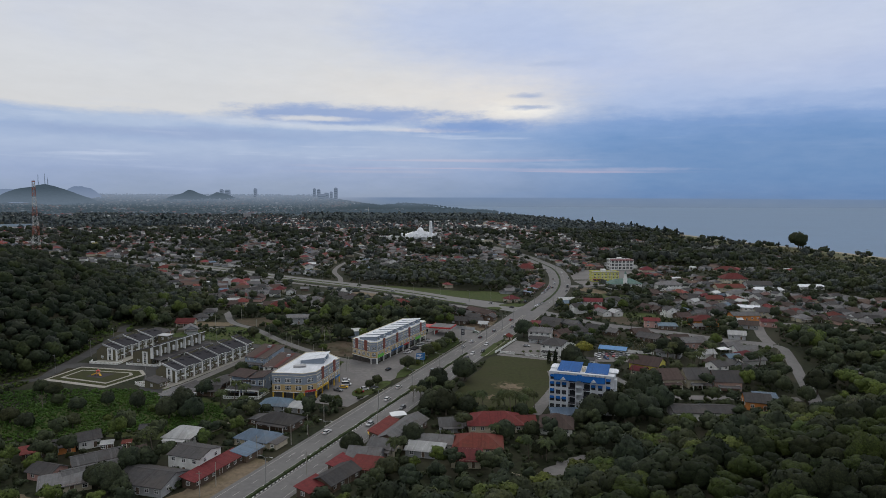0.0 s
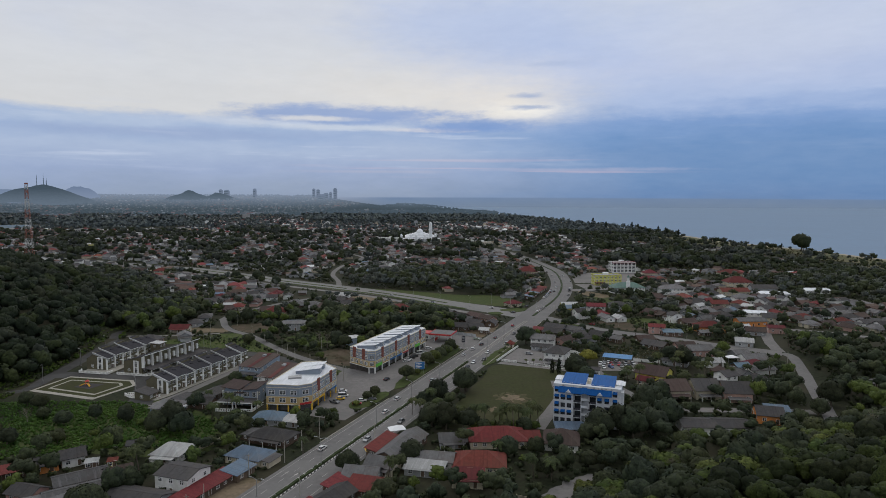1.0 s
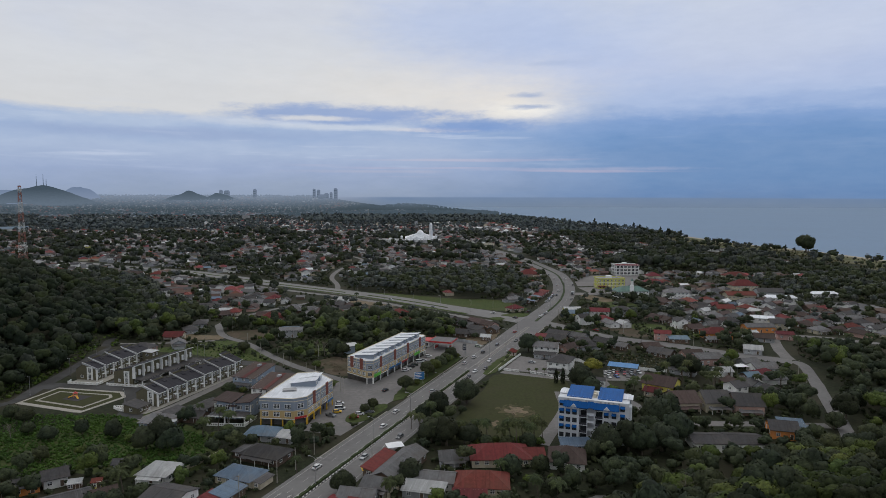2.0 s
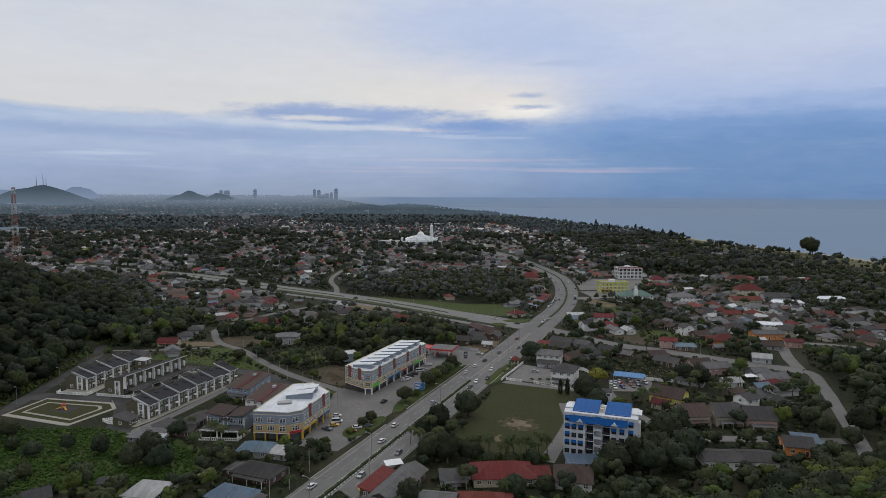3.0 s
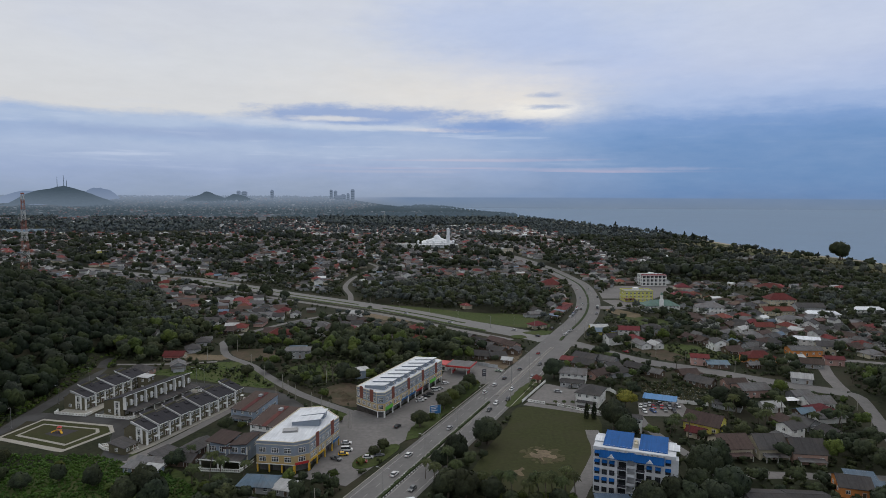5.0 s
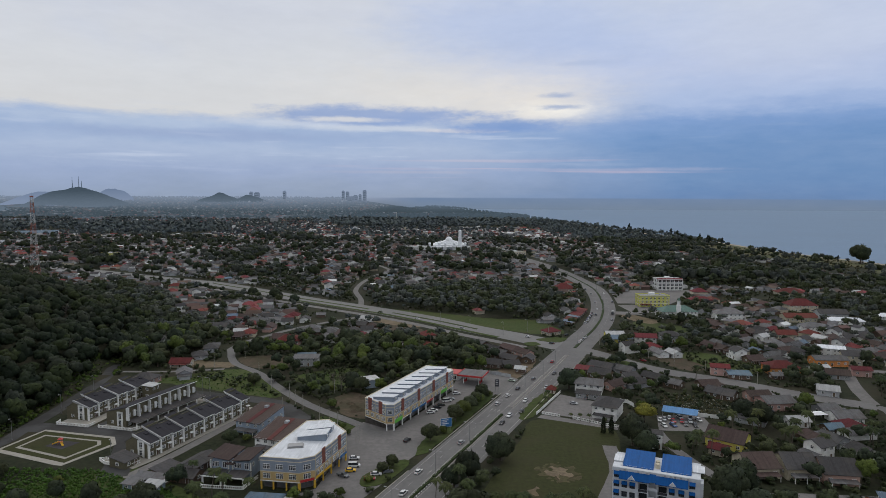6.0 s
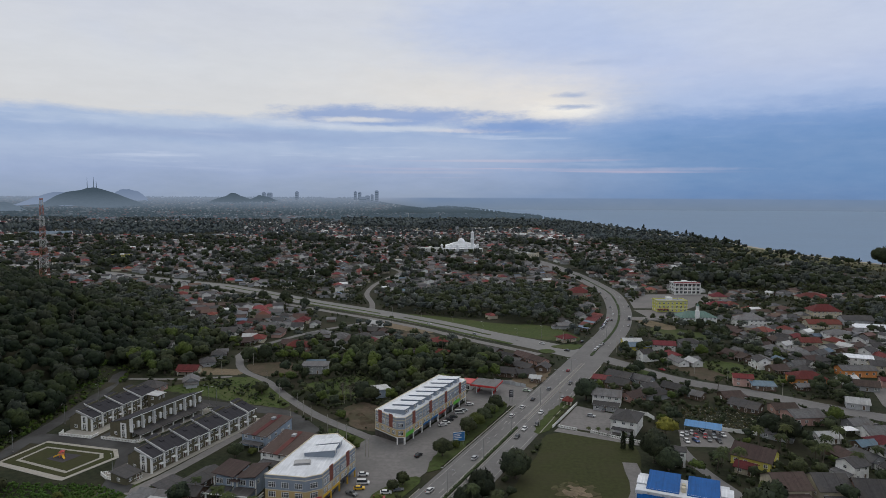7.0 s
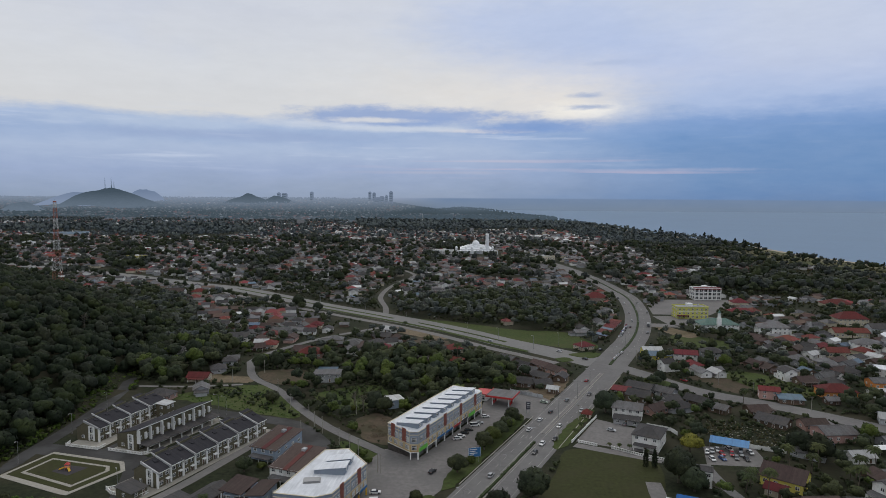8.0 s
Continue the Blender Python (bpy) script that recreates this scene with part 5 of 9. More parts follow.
for x, y, yaw, col, kind in ((66, 524, 66, "white", "car"), (68.5, 530, 66, "white", "car"), (71, 536, 66, "silver", "car"), (74, 542, 66, "white", "car"), (102, 662, 76, "white", "car"), (96, 634, 74, "black", "car"), (106, 700, 82, "silver", "car"), (112, 640, 255, "black", "lorry"), (106, 612, 250, "grey", "car"), (125, 760, 268, "white", "car"), (111, 756, 88, "white", "car"), (110, 790, 90, "grey", "car"), (124, 705, 262, "black", "car"),
                             (46, 520, 140, "black", "car"), (30, 540, 140, "white", "car"), (60, 548, 60, "black", "car"), (-20, 566, 320, "silver", "car"), (-60, 604, 320, "white", "car"), (100, 476, 130, "red", "car")):
    car(x, y, yaw, col, kind)
# parked before the shops
for x, y, yaw, col, kind in ((-53.5, 309.7, 10, "white", "car"), (-52, 302.5, 8, "white", "van"), (-52.5, 298, 12, "yellow", "car"), (-54.4, 293.6, 330, "grey", "pickup"), (-43.8, 291.5, 5, "red", "car"), (-42.1, 295.6, 8, "white", "car"), (-40.4, 302, 20, "silver", "car"), (-34.6, 330.3, 66, "black", "car"),
                             (-27.6, 366.5, 22, "white", "car"), (-26.4, 369.6, 22, "white", "car"), (-25, 373.6, 22, "black", "car"), (-23.3, 377.6, 22, "black", "car"), (-20.8, 384.6, 22, "white", "van"), (-19, 388, 22, "silver", "car"), (-16.4, 397.6, 22, "white", "car"), (14, 424, 340, "pale_green", "car"), (-38, 298, 20, "grey", "car"), (52, 395, 60, "grey", "car"), (44, 386, 340, "silver", "car")):
    car(x, y, yaw, col, kind)
# under and before the blue-roofed shelter
for i, (x, y) in enumerate(((81.7, 364.5), (84.1, 365.9), (86.8, 367.5), (87.6, 363.5), (81.6, 357), (92.2, 369), (91.6, 363.4), (92.2, 359.4), (95.4, 363.6), (96, 358.4), (100, 366), (86, 358), (97, 368.5))):
    car(x, y, 250 + (i * 47) % 40, ("white", "silver", "white", "red", "white", "white", "red", "grey", "silver", "black", "white", "blue", "grey")[i])
# before the stalls in the bend
for i in range(11):
    f = i / 10
    car(81 + 13 * f + (i % 2), 596 + 46 * f, 65 + 8 * f, ("white", "silver", "black", "white", "blue", "grey", "white", "black", "white", "silver", "red")[i])

# ---- shop buildings ----
surface("trim_white", (0.7, 0.7, 0.68), 0.8, 0.1, 0.8, 0.2, (0.42, 0.42, 0.4), 0.4, 0.03, 0.0)
surface("shop_yellow", (0.44, 0.32, 0.15), 0.85, 0.1, 0.6, 0.2, (0.38, 0.3, 0.15), 0.5, 0.04, 0.0)
surface("shop_blue", (0.23, 0.265, 0.315), 0.85, 0.1, 0.6, 0.2, (0.19, 0.225, 0.27), 0.5, 0.04, 0.0)
surface("shop_brick", (0.2, 0.075, 0.058), 0.85, 0.15, 0.9, 0.2, None, 0, 0.04, 0.0)
surface("shop_shutter", (0.13, 0.13, 0.135), 0.6, 0.2, 0.9, 0.2, None, 0, 0.3, 0.2, stripe=("Z", 4.0))
surface("shop_front", (0.05, 0.045, 0.042), 0.6, 0.3, 0.8, 0.2, (0.11, 0.1, 0.09), 0.5, 0, 0)
surface("shop_pillar", (0.6, 0.38, 0.05), 0.8, 0.12, 0.8, 0.2, None, 0, 0.03, 0.0)


def inset(ring, d):
    """A ring moved inwards by d (counter-clockwise ring)."""
    out = []
    n = len(ring)
    for i in range(n):
        p, c, q = Vector(ring[i - 1]), Vector(ring[i]), Vector(ring[(i + 1) % n])
        a, b = (c - p).normalized(), (q - c).normalized()
        na, nb = Vector((-a.y, a.x)), Vector((-b.y, b.x))
        w = (na + nb)
        w = w / max(0.3, w.dot(na))
        out.append(tuple(c + w * d))
    return out


def shop_block(ring, faces, label, monitors, pillar, boards):
    """Three-storey shop building on a counter-clockwise ring. faces: for each edge (bays, arcade)."""
    cx, cy = sum(p[0] for p in ring) / len(ring), sum(p[1] for p in ring) / len(ring)
    root = thing("shop_building", pose(cx, cy, 0), label, "shop building", "shop buildings")
    ring = [(x - cx, y - cy) for x, y in ring]

    def band(name, r, z0, z1, mat, lab=""):
        return part(name, Mesh().solid([(*p, z0) for p in r], [(*p, z1) for p in r]), mat, root, lab)

    arc = [f[1] for f in faces]
    # ground floor set back behind the arcade where there is one
    n = len(ring)
    low = inset(ring, 1.9)
    low = [low[i] if arc[i] or arc[i - 1] else inset(ring, 0.05)[i] for i in range(n)]
    band("ground_floor", low, -0.4, 3.2, "shop_front", "dark recessed shop fronts")
    band("floor_slab", inset(ring, -0.06), 3.1, 3.4, "wall_white", "white slab edge")
    band("first_floor", ring, 3.4, 6.65, "shop_yellow", "yellow rendered first floor")
    band("string_course", inset(ring, -0.12), 6.65, 6.9, "wall_cream", "pale string course")
    band("second_floor", ring, 6.9, 10.9, "shop_blue", "blue-grey rendered second floor")
    band("cornice", inset(ring, -0.1), 10.6, 10.9, "wall_cream", "pale cornice")
    outer, inner, lip, rim = ring, inset(ring, 0.3), inset(ring, -0.1), inset(ring, 0.4)
    for i in range(n):
        j = (i + 1) % n
        part("parapet", Mesh().solid([(*outer[i], 10.9), (*outer[j], 10.9), (*inner[j], 10.9), (*inner[i], 10.9)], [(*outer[i], 11.9), (*outer[j], 11.9), (*inner[j], 11.9), (*inner[i], 11.9)]), "shop_blue", root)
        part("coping", Mesh().solid([(*lip[i], 11.9), (*lip[j], 11.9), (*rim[j], 11.9), (*rim[i], 11.9)], [(*lip[i], 12.08), (*lip[j], 12.08), (*rim[j], 12.08), (*rim[i], 12.08)]), "wall_cream", root)
    band("roof_sheet", inset(ring, 0.42), 10.9, 11.95, "roof_white", "white metal roof sheets")
    for i in range(n):
        bays, arcade = faces[i]
        if not bays:
            continue
        a, b = Vector(ring[i]), Vector(ring[(i + 1) % n])
        L = (b - a).length
        yaw = math.degrees(math.atan2(b.y - a.y, b.x - a.x))
        F = pose(a.x, a.y, 0, 0, 0, yaw)
        w = L / bays
        for k in range(bays):
            x = w * (k + 0.5)
            ww = min(2.5, w * 0.55)
            for z in (4.3, 7.75):
                for xx in ((x,) if w < 6 else (x - w * 0.22, x + w * 0.22)):
                    part("window", window_mesh(ww if w < 6 else w * 0.29, 1.75, 3), "", root, m=F @ pose(xx, -0.02, z))
            if arcade:
                part("shutter", Mesh().box(x - w * 0.36, 1.8, 0.1, x + w * 0.36, 1.88, 2.8), "shop_shutter", root, m=F)
            if boards and (i, k) in boards:
                part("signboard", Mesh().box(x - w * 0.44, -0.2, 3.2, x + w * 0.44, -0.04, 4.1 if boards[(i, k)] != "sign_green" else 4.9), boards[(i, k)], root, {"sign_green": "bright green shop sign", "sign_yellow": "yellow shop sign", "sign_blue": "blue shop sign", "sign_red": "red shop sign", "sign_dark": "dark shop sign"}[boards[(i, k)]], m=F)
        for k in range(bays + 1):
            x = min(max(w * k, 0.3), L - 0.3)
            if arcade:
                part("column", Mesh().box(x - 0.24, -0.02, -0.4, x + 0.24, 0.45, 3.2), pillar, root, m=F)
            if bays > 3:
                part("pilaster", Mesh().box(x - 0.13, -0.12, 3.4, x + 0.13, 0.1, 11.9), "wall_cream", root, m=F)
                if k % 2 == 1:
                    part("brick_panel", Mesh().box(x - 1.25, -0.14, 6.95, x + 1.25, 0.06, 12.75), "shop_brick", root, "red-brown vertical panel", m=F)
    for (mx, my, myaw, w, d, h) in monitors:
        M = pose(mx - cx, my - cy, 11.6, 0, 0, myaw)
        mon = part("roof_monitor", Mesh().solid([(-w / 2, -d / 2, 0), (w / 2, -d / 2, 0), (w / 2, d / 2, 0), (-w / 2, d / 2, 0)], [(-w / 2, -d / 2, h * 0.55), (w / 2, -d / 2, h), (w / 2, d / 2, h), (-w / 2, d / 2, h * 0.55)]), "shop_blue", root, "blue-grey roof monitor", m=M)
        part("monitor_roof", Mesh().slab([(-w / 2 - 0.5, -d / 2 - 0.4, h * 0.55 + 0.12), (w / 2 + 0.6, -d / 2 - 0.4, h + 0.2), (w / 2 + 0.6, d / 2 + 0.4, h + 0.2), (-w / 2 - 0.5, d / 2 + 0.4, h * 0.55 + 0.12)], 0.14), "roof_white", mon, "white metal roof")
        part("monitor_window", window_mesh(1.5, 0.9, 1), "", mon, m=pose(w / 2, 0, h * 0.35, 0, 0, 90))
    return root


u, v = Vector((0.366, 0.9306)), Vector((-0.9306, 0.366))
P = Vector((-42, 342))
ring2 = [tuple(P + u * a + v * b) for a, b in ((0, 0), (64.5, 0), (66.5, 2.2), (67, 17.5), (3.5, 17.5), (-1.7, 3.2))]
yaw2 = math.degrees(math.atan2(u.y, u.x))
mons = []
for i in range(8):
    c = P + u * (5.5 + 7.6 * i) + v * 7.6
    mons.append((c.x, c.y, yaw2 - 90, 10.5, 4.4, 2.7))
shop_block(ring2, [(8, True), (1, True), (0, False), (0, False), (4, False), (1, True)], "three-storey shop row, yellow and blue-grey, with a white ridged roof", mons, "wall_white",
           {(0, 0): "sign_green", (0, 2): "sign_blue", (0, 3): "sign_blue", (0, 5): "sign_dark", (0, 6): "sign_green", (0, 4): "sign_red"})
ring1 = [(-62.3, 283.5), (-56.3, 308.5), (-66.5, 321.5), (-75.5, 319), (-82, 281.5), (-67.3, 280.2)]
corner = shop_block(ring1, [(4, True), (2, True), (0, False), (0, False), (3, True), (1, True)], "three-storey corner shop building with yellow pillars and white roof", [(-67.5, 300.5, 0, 11, 5.6, 3.2), (-66.5, 308.5, 0, 9, 4.6, 2.9)], "shop_pillar",
           {(0, 0): "sign_yellow", (0, 1): "sign_yellow", (0, 2): "sign_dark", (0, 3): "sign_blue", (5, 0): "sign_red"})
part("skylight", Mesh().box(-3, -2, 0, 3, 2, 0.5).box(-2.7, -1.7, 0.5, 2.7, 1.7, 0.9), "galvanised", corner, "low glazed roof light", m=corner.matrix_basis.inverted() @ pose(-72, 292, 11.7, 0, 0, 14))
for x, y, r_ in ((-68, 300, 16), (-72, 288, 12), (-60, 312, 10), (-48, 350, 13), (-42, 366, 14), (-34, 384, 14), (-28, 398, 13)):
    spot(x, y, r_)

# ---- terraced houses ----
U = 6.3


def terrace_unit(m, kind, end=False):
    """One terraced house; x along the row, front to -y, origin at the front wall's middle."""
    key = ("terrace", kind, end)
    if key in HOUSES:
        return copy_thing(HOUSES[key], m)
    root = thing("terraced_house", m, "olive two-storey terraced house with white trim and dark sloped roof" if kind[0] != "B" else "tall olive terraced house with white trim and a grey car porch", "house", "terraced houses")
    HOUSES[key] = root
    w, D = U / 2, 12.0
    if kind == "B":
        prof = [(0, 9.4), (8.5, 7.4), (D, 6.2)]
        body = Mesh().solid([(-w, 0, -0.4), (w, 0, -0.4), (w, D, -0.4), (-w, D, -0.4)], [(-w, 0, 9.2), (w, 0, 9.2), (w, D, 6.0), (-w, D, 6.0)])
        part("body", body, "wall_olive", root)
        part("roof", Mesh().slab([(-w, -0.9, 9.75), (w, -0.9, 9.75), (w, D + 0.5, 6.15), (-w, D + 0.5, 6.15)], 0.18), "roof_slate", root)
        part("fascia", Mesh().box(-w, -1.05, 9.5, w, -0.9, 9.8), "trim_white", root, "white roof fascia")
        part("porch_roof", Mesh().slab([(-w, -6.2, 3.0), (w, -6.2, 3.0), (w, 0, 3.5), (-w, 0, 3.5)], 0.2), "roof_dark", root, "grey car porch roof")
        part("porch_beam", Mesh().box(-w, -6.1, 2.55, w, -5.8, 2.85), "trim_white", root)
        part("porch_post", Mesh().box(-w + 0.05, -6.1, -0.2, -w + 0.45, -5.7, 2.6), "trim_white", root)
        part("fin", Mesh().box(-w - 0.02, -1.5, 3.4, -w + 0.5, 0.1, 9.2), "trim_white", root, "white projecting fin wall")
        part("box_bay", Mesh().box(0.6, -0.8, 4.4, 1.6, 0.02, 7.2), "trim_white", root)
        for x in (-1.4, 2.3):
            part("window", window_mesh(1.3, 1.5, 1), "", root, m=pose(x, -0.01, 4.7))
        part("window", window_mesh(1.8, 1.5, 2), "", root, m=pose(-1.2, -0.01, 0.9))
        part("door", door_mesh(1.2, 2.2), "", root, m=pose(1.5, -0.01, 0.1))
    else:
        r = 7.6
        body = Mesh().solid([(-w, 0, -0.4), (-w, D, -0.4), (-w, D, 5.4), (-w, r, 8.7), (-w, 0, 6.2)], [(w, 0, -0.4), (w, D, -0.4), (w, D, 5.4), (w, r, 8.7), (w, 0, 6.2)])
        part("body", body, "wall_olive", root)
        ridge = 9.2 if kind != "C2" else 10.0
        part("front_roof", Mesh().slab([(-w, -0.7, 6.15), (w, -0.7, 6.15), (w, r + (0.9 if kind != "C2" else 2.6), ridge), (-w, r + (0.9 if kind != "C2" else 2.6), ridge)], 0.18), "roof_slate", root)
        part("rear_roof", Mesh().slab([(-w, r - 0.2, 8.2), (w, r - 0.2, 8.2), (w, D + 0.7, 5.3), (-w, D + 0.7, 5.3)], 0.16), "roof_slate", root)
        part("clerestory", Mesh().box(-w, r - 0.1, 7.6, w, r + 0.1, ridge - 0.1), "wall_olive", root)
        part("solar_vent", Mesh().solid([(0.4, 4.6, 7.9), (1.9, 4.6, 7.9), (1.9, 6.2, 8.4), (0.4, 6.2, 8.4)], [(0.4, 4.6, 8.35), (1.9, 4.6, 8.35), (1.9, 6.2, 8.75), (0.4, 6.2, 8.75)]), "roof_slate", root)
        up = 0.55 if kind == "C2" else 0.0
        part("party_wall", Mesh().solid([(-w - 0.26, -0.75, 5.6), (-w + 0.26, -0.75, 5.6), (-w + 0.26, r + 0.6, 8.4), (-w - 0.26, r + 0.6, 8.4)], [(-w - 0.26, -0.75, 6.4), (-w + 0.26, -0.75, 6.4), (-w + 0.26, r + 0.6 + up * 3, 9.34 + up), (-w - 0.26, r + 0.6 + up * 3, 9.34 + up)]), "roof_pale", root, "pale capped party wall")
        part("gutter", Mesh().box(-w, -0.85, 5.92, w, -0.65, 6.14), "trim_white", root)
        part("pilaster", Mesh().box(-w - 0.3, -0.55, -0.3, -w + 0.45, 0.05, 6.1), "trim_white", root)
        for x, wd in ((-1.3, 1.5), (1.5, 1.5)):
            part("window", window_mesh(wd, 1.35, 1), "", root, m=pose(x, -0.01, 3.95))
        part("window", window_mesh(1.6, 1.3, 1), "", root, m=pose(-1.3, -0.01, 1.0))
        part("door", door_mesh(1.0, 2.1), "", root, m=pose(1.6, -0.01, 0.1))
        part("awning", Mesh().slab([(0.7, -1.3, 2.45), (2.6, -1.3, 2.45), (2.6, 0, 2.7), (0.7, 0, 2.7)], 0.12), "trim_white", root)
    if end:
        part("end_window_frame", Mesh().box(-w - 0.25, 2.0, 0.3, -w + 0.02, 3.0, 7.0).box(-w - 0.25, 4.6, 0.3, -w + 0.02, 5.4, 7.0).box(-w - 0.28, 2.0, 6.6, -w + 0.02, 5.4, 7.0).box(-w - 0.28, 2.0, 3.3, -w + 0.02, 5.4, 3.7), "trim_white", root)
        for z in (1.0, 4.3):
            part("end_window", window_mesh(1.6, 1.9, 1), "", root, m=pose(-w - 0.02, 3.8, z, 0, 0, -90))
        part("end_window", window_mesh(1.3, 1.2, 1), "", root, m=pose(-w - 0.02, 8.5, 1.2, 0, 0, -90))
    return root


def terrace_row(ox, oy, dx, dy, n, kind):
    """Units from the south end northwards, fronts to the east."""
    d = Vector((dx, dy)).normalized()
    yaw = math.degrees(math.atan2(d.y, d.x))
    for i in range(n):
        c = Vector((ox, oy)) + d * (U * (i + 0.5))
        nrm = Vector((-d.y, d.x))
        terrace_unit(pose(c.x, c.y, 0.05 + (0.45 if kind != "B" and i % 2 else 0.0), 0, 0, yaw), "C2" if kind != "B" and i % 2 else kind, i == 0)
        spot(c.x + nrm.x * 6, c.y + nrm.y * 6, 8)


terrace_row(-136, 303.5, 0.295, 0.955, 10, "C")
terrace_row(-164, 336, 0.295, 0.955, 7, "B")
terrace_row(-187, 343.5, 0.17, 0.985, 7, "A")
# corner wing of the long row
house(-142.5, 297.5, 73, 7, 8, 3.0, "lean", "roof_dark", "wall_olive", "low olive corner wing with a dark sloped roof", rise=1.2, over=0.5, name="house_wing", category="house")
house(-176, 380, 80, 6, 6, 6.8, "lean", "roof_pale", "wall_olive", "small olive service block with a pale flat roof", rise=0.3, over=0.5, storeys=2, name="service_block", category="building")


def balustrade(pts, label="white concrete garden fence with balusters", gap=0.62):
    """A low white fence: base kerb, rail, end posts, and balusters."""
    a0 = Vector((*pts[0], 0))
    root = thing("garden_fence", pose(a0.x, a0.y, land1(*pts[0])), label, "fence", "garden fences")
    for p, q in zip(pts, pts[1:]):
        a, b = Vector((*p, 0)) - a0, Vector((*q, 0)) - a0
        L = (b - a).length
        F = pose(a.x, a.y, 0, 0, 0, math.degrees(math.atan2(b.y - a.y, b.x - a.x)))
        part("base", Mesh().box(0, -0.12, -0.3, L, 0.12, 0.3), "trim_white", root, m=F)
        part("rail", Mesh().box(0, -0.14, 1.05, L, 0.14, 1.25), "trim_white", root, m=F)
        part("post", Mesh().box(-0.2, -0.2, -0.3, 0.2, 0.2, 1.45), "trim_white", root, m=F)
        bal = Mesh()
        x = gap
        while x < L - 0.3:
            bal.box(x - 0.16, -0.08, 0.3, x + 0.16, 0.08, 1.05)
            x += gap * 1.25
        part("balusters", bal, "trim_white", root, m=F)["kind"] = "stuff"
    return root


balustrade([(-199, 341), (-198.5, 337.8), (-182.2, 335.5), (-181.5, 340)])
balustrade([(-177, 335.5), (-160, 332.6), (-157.5, 336)])
balustrade([(-150, 303), (-154.5, 300.5), (-150.8, 297.5), (-146.5, 296.3)])
balustrade([(-144.5, 295.6), (-139.5, 294.4), (-137.5, 300)])
balustrade([(-146, 376), (-134, 372), (-132, 366)])
balustrade([(-113, 371), (-104, 366), (-102, 360)])
sheet([(-199, 338), (-182, 335.8), (-176, 386), (-192, 390)], 0.085, "kerb_pale", "pavement", "pale paved plots of the terrace")
sheet([(-177, 335.5), (-158, 332.8), (-144, 378), (-163, 384)], 0.088, "kerb_pale", "pavement", "pale paved plots of the terrace")
sheet([(-155, 300.5), (-150.8, 297.2), (-137, 294), (-133, 303), (-114, 367), (-130, 372)], 0.09, "kerb_pale", "pavement", "pale paved plots of the terrace")

# ---- playground ----
for ring, z, mt, nm, lab in (([(-204, 306), (-199, 331), (-163, 325), (-157.5, 317), (-166.5, 294.5), (-170, 295)], 0.12, "kerb_pale", "pavement", "pale paved walk round the playground"),
                             ([(-202, 308), (-198, 329), (-164, 323.2), (-159.5, 317), (-167.3, 297.2)], 0.16, "lawn", "lawn", "mown grass of the playground"),
                             ([(-197.5, 310), (-194.8, 324.8), (-166.3, 320.2), (-163.6, 316), (-169.3, 300.6)], 0.2, "kerb_pale", "pavement", "inner paved walk of the playground"),
                             ([(-196, 311), (-193.6, 323.4), (-167.2, 319), (-165.2, 315.7), (-170, 302.4)], 0.24, "lawn", "lawn", "worn grass of the playground"),
                             ([(-186, 312.5), (-184.5, 319), (-174, 317.5), (-177, 309.6)], 0.28, "rubber_mat", "play_mat", "dark soft play surface")):
    if mt == "rubber_mat":
        surface("rubber_mat", (0.06, 0.055, 0.06), 0.95, 0.2, 1.0, 0.2)
    sheet(ring, z, mt, nm, lab)
plain("slide_yellow", (0.65, 0.4, 0.02), 0.4)
plain("slide_orange", (0.5, 0.12, 0.03), 0.4)
pg = thing("play_structure", pose(-181, 315, 0.28, 0, 0, 20) @ Matrix.Diagonal((0.75, 0.75, 0.75, 1)), "playground climbing frame with yellow slides and red roofs", "playground")
for x, y in ((-1, -1), (1, -1), (1, 1), (-1, 1)):
    part("post", Mesh().tube([(x, y, 0), (x, y, 3.0)], [0.08, 0.08]), "slide_orange", pg)
part("platform", Mesh().box(-1.1, -1.1, 1.3, 1.1, 1.1, 1.42), "slide_orange", pg)
part("canopy", Mesh().solid([(-1.3, -1.3, 2.9), (1.3, -1.3, 2.9), (1.3, 1.3, 2.9), (-1.3, 1.3, 2.9)], [(-0.1, -0.1, 3.9), (0.1, -0.1, 3.9), (0.1, 0.1, 3.9), (-0.1, 0.1, 3.9)]), "sign_red", pg)
for yaw in (180, 300):
    sl = Mesh()
    sl.slab([(1.0, -0.4, 1.4), (4.2, -0.4, 0.25), (4.2, 0.4, 0.25), (1.0, 0.4, 1.4)], 0.1)
    sl.slab([(1.0, -0.5, 1.75), (4.2, -0.5, 0.6), (4.2, -0.38, 0.6), (1.0, -0.38, 1.75)], 0.45).slab([(1.0, 0.38, 1.75), (4.2, 0.38, 0.6), (4.2, 0.5, 0.6), (1.0, 0.5, 1.75)], 0.45)
    part("slide", sl, "slide_yellow", pg, "yellow plastic slide", m=pose(0, 0, 0, 0, 0, yaw))

surface("roof_strip", (0.1, 0.035, 0.032), 0.8, 0.2, 0.8, 0.2)
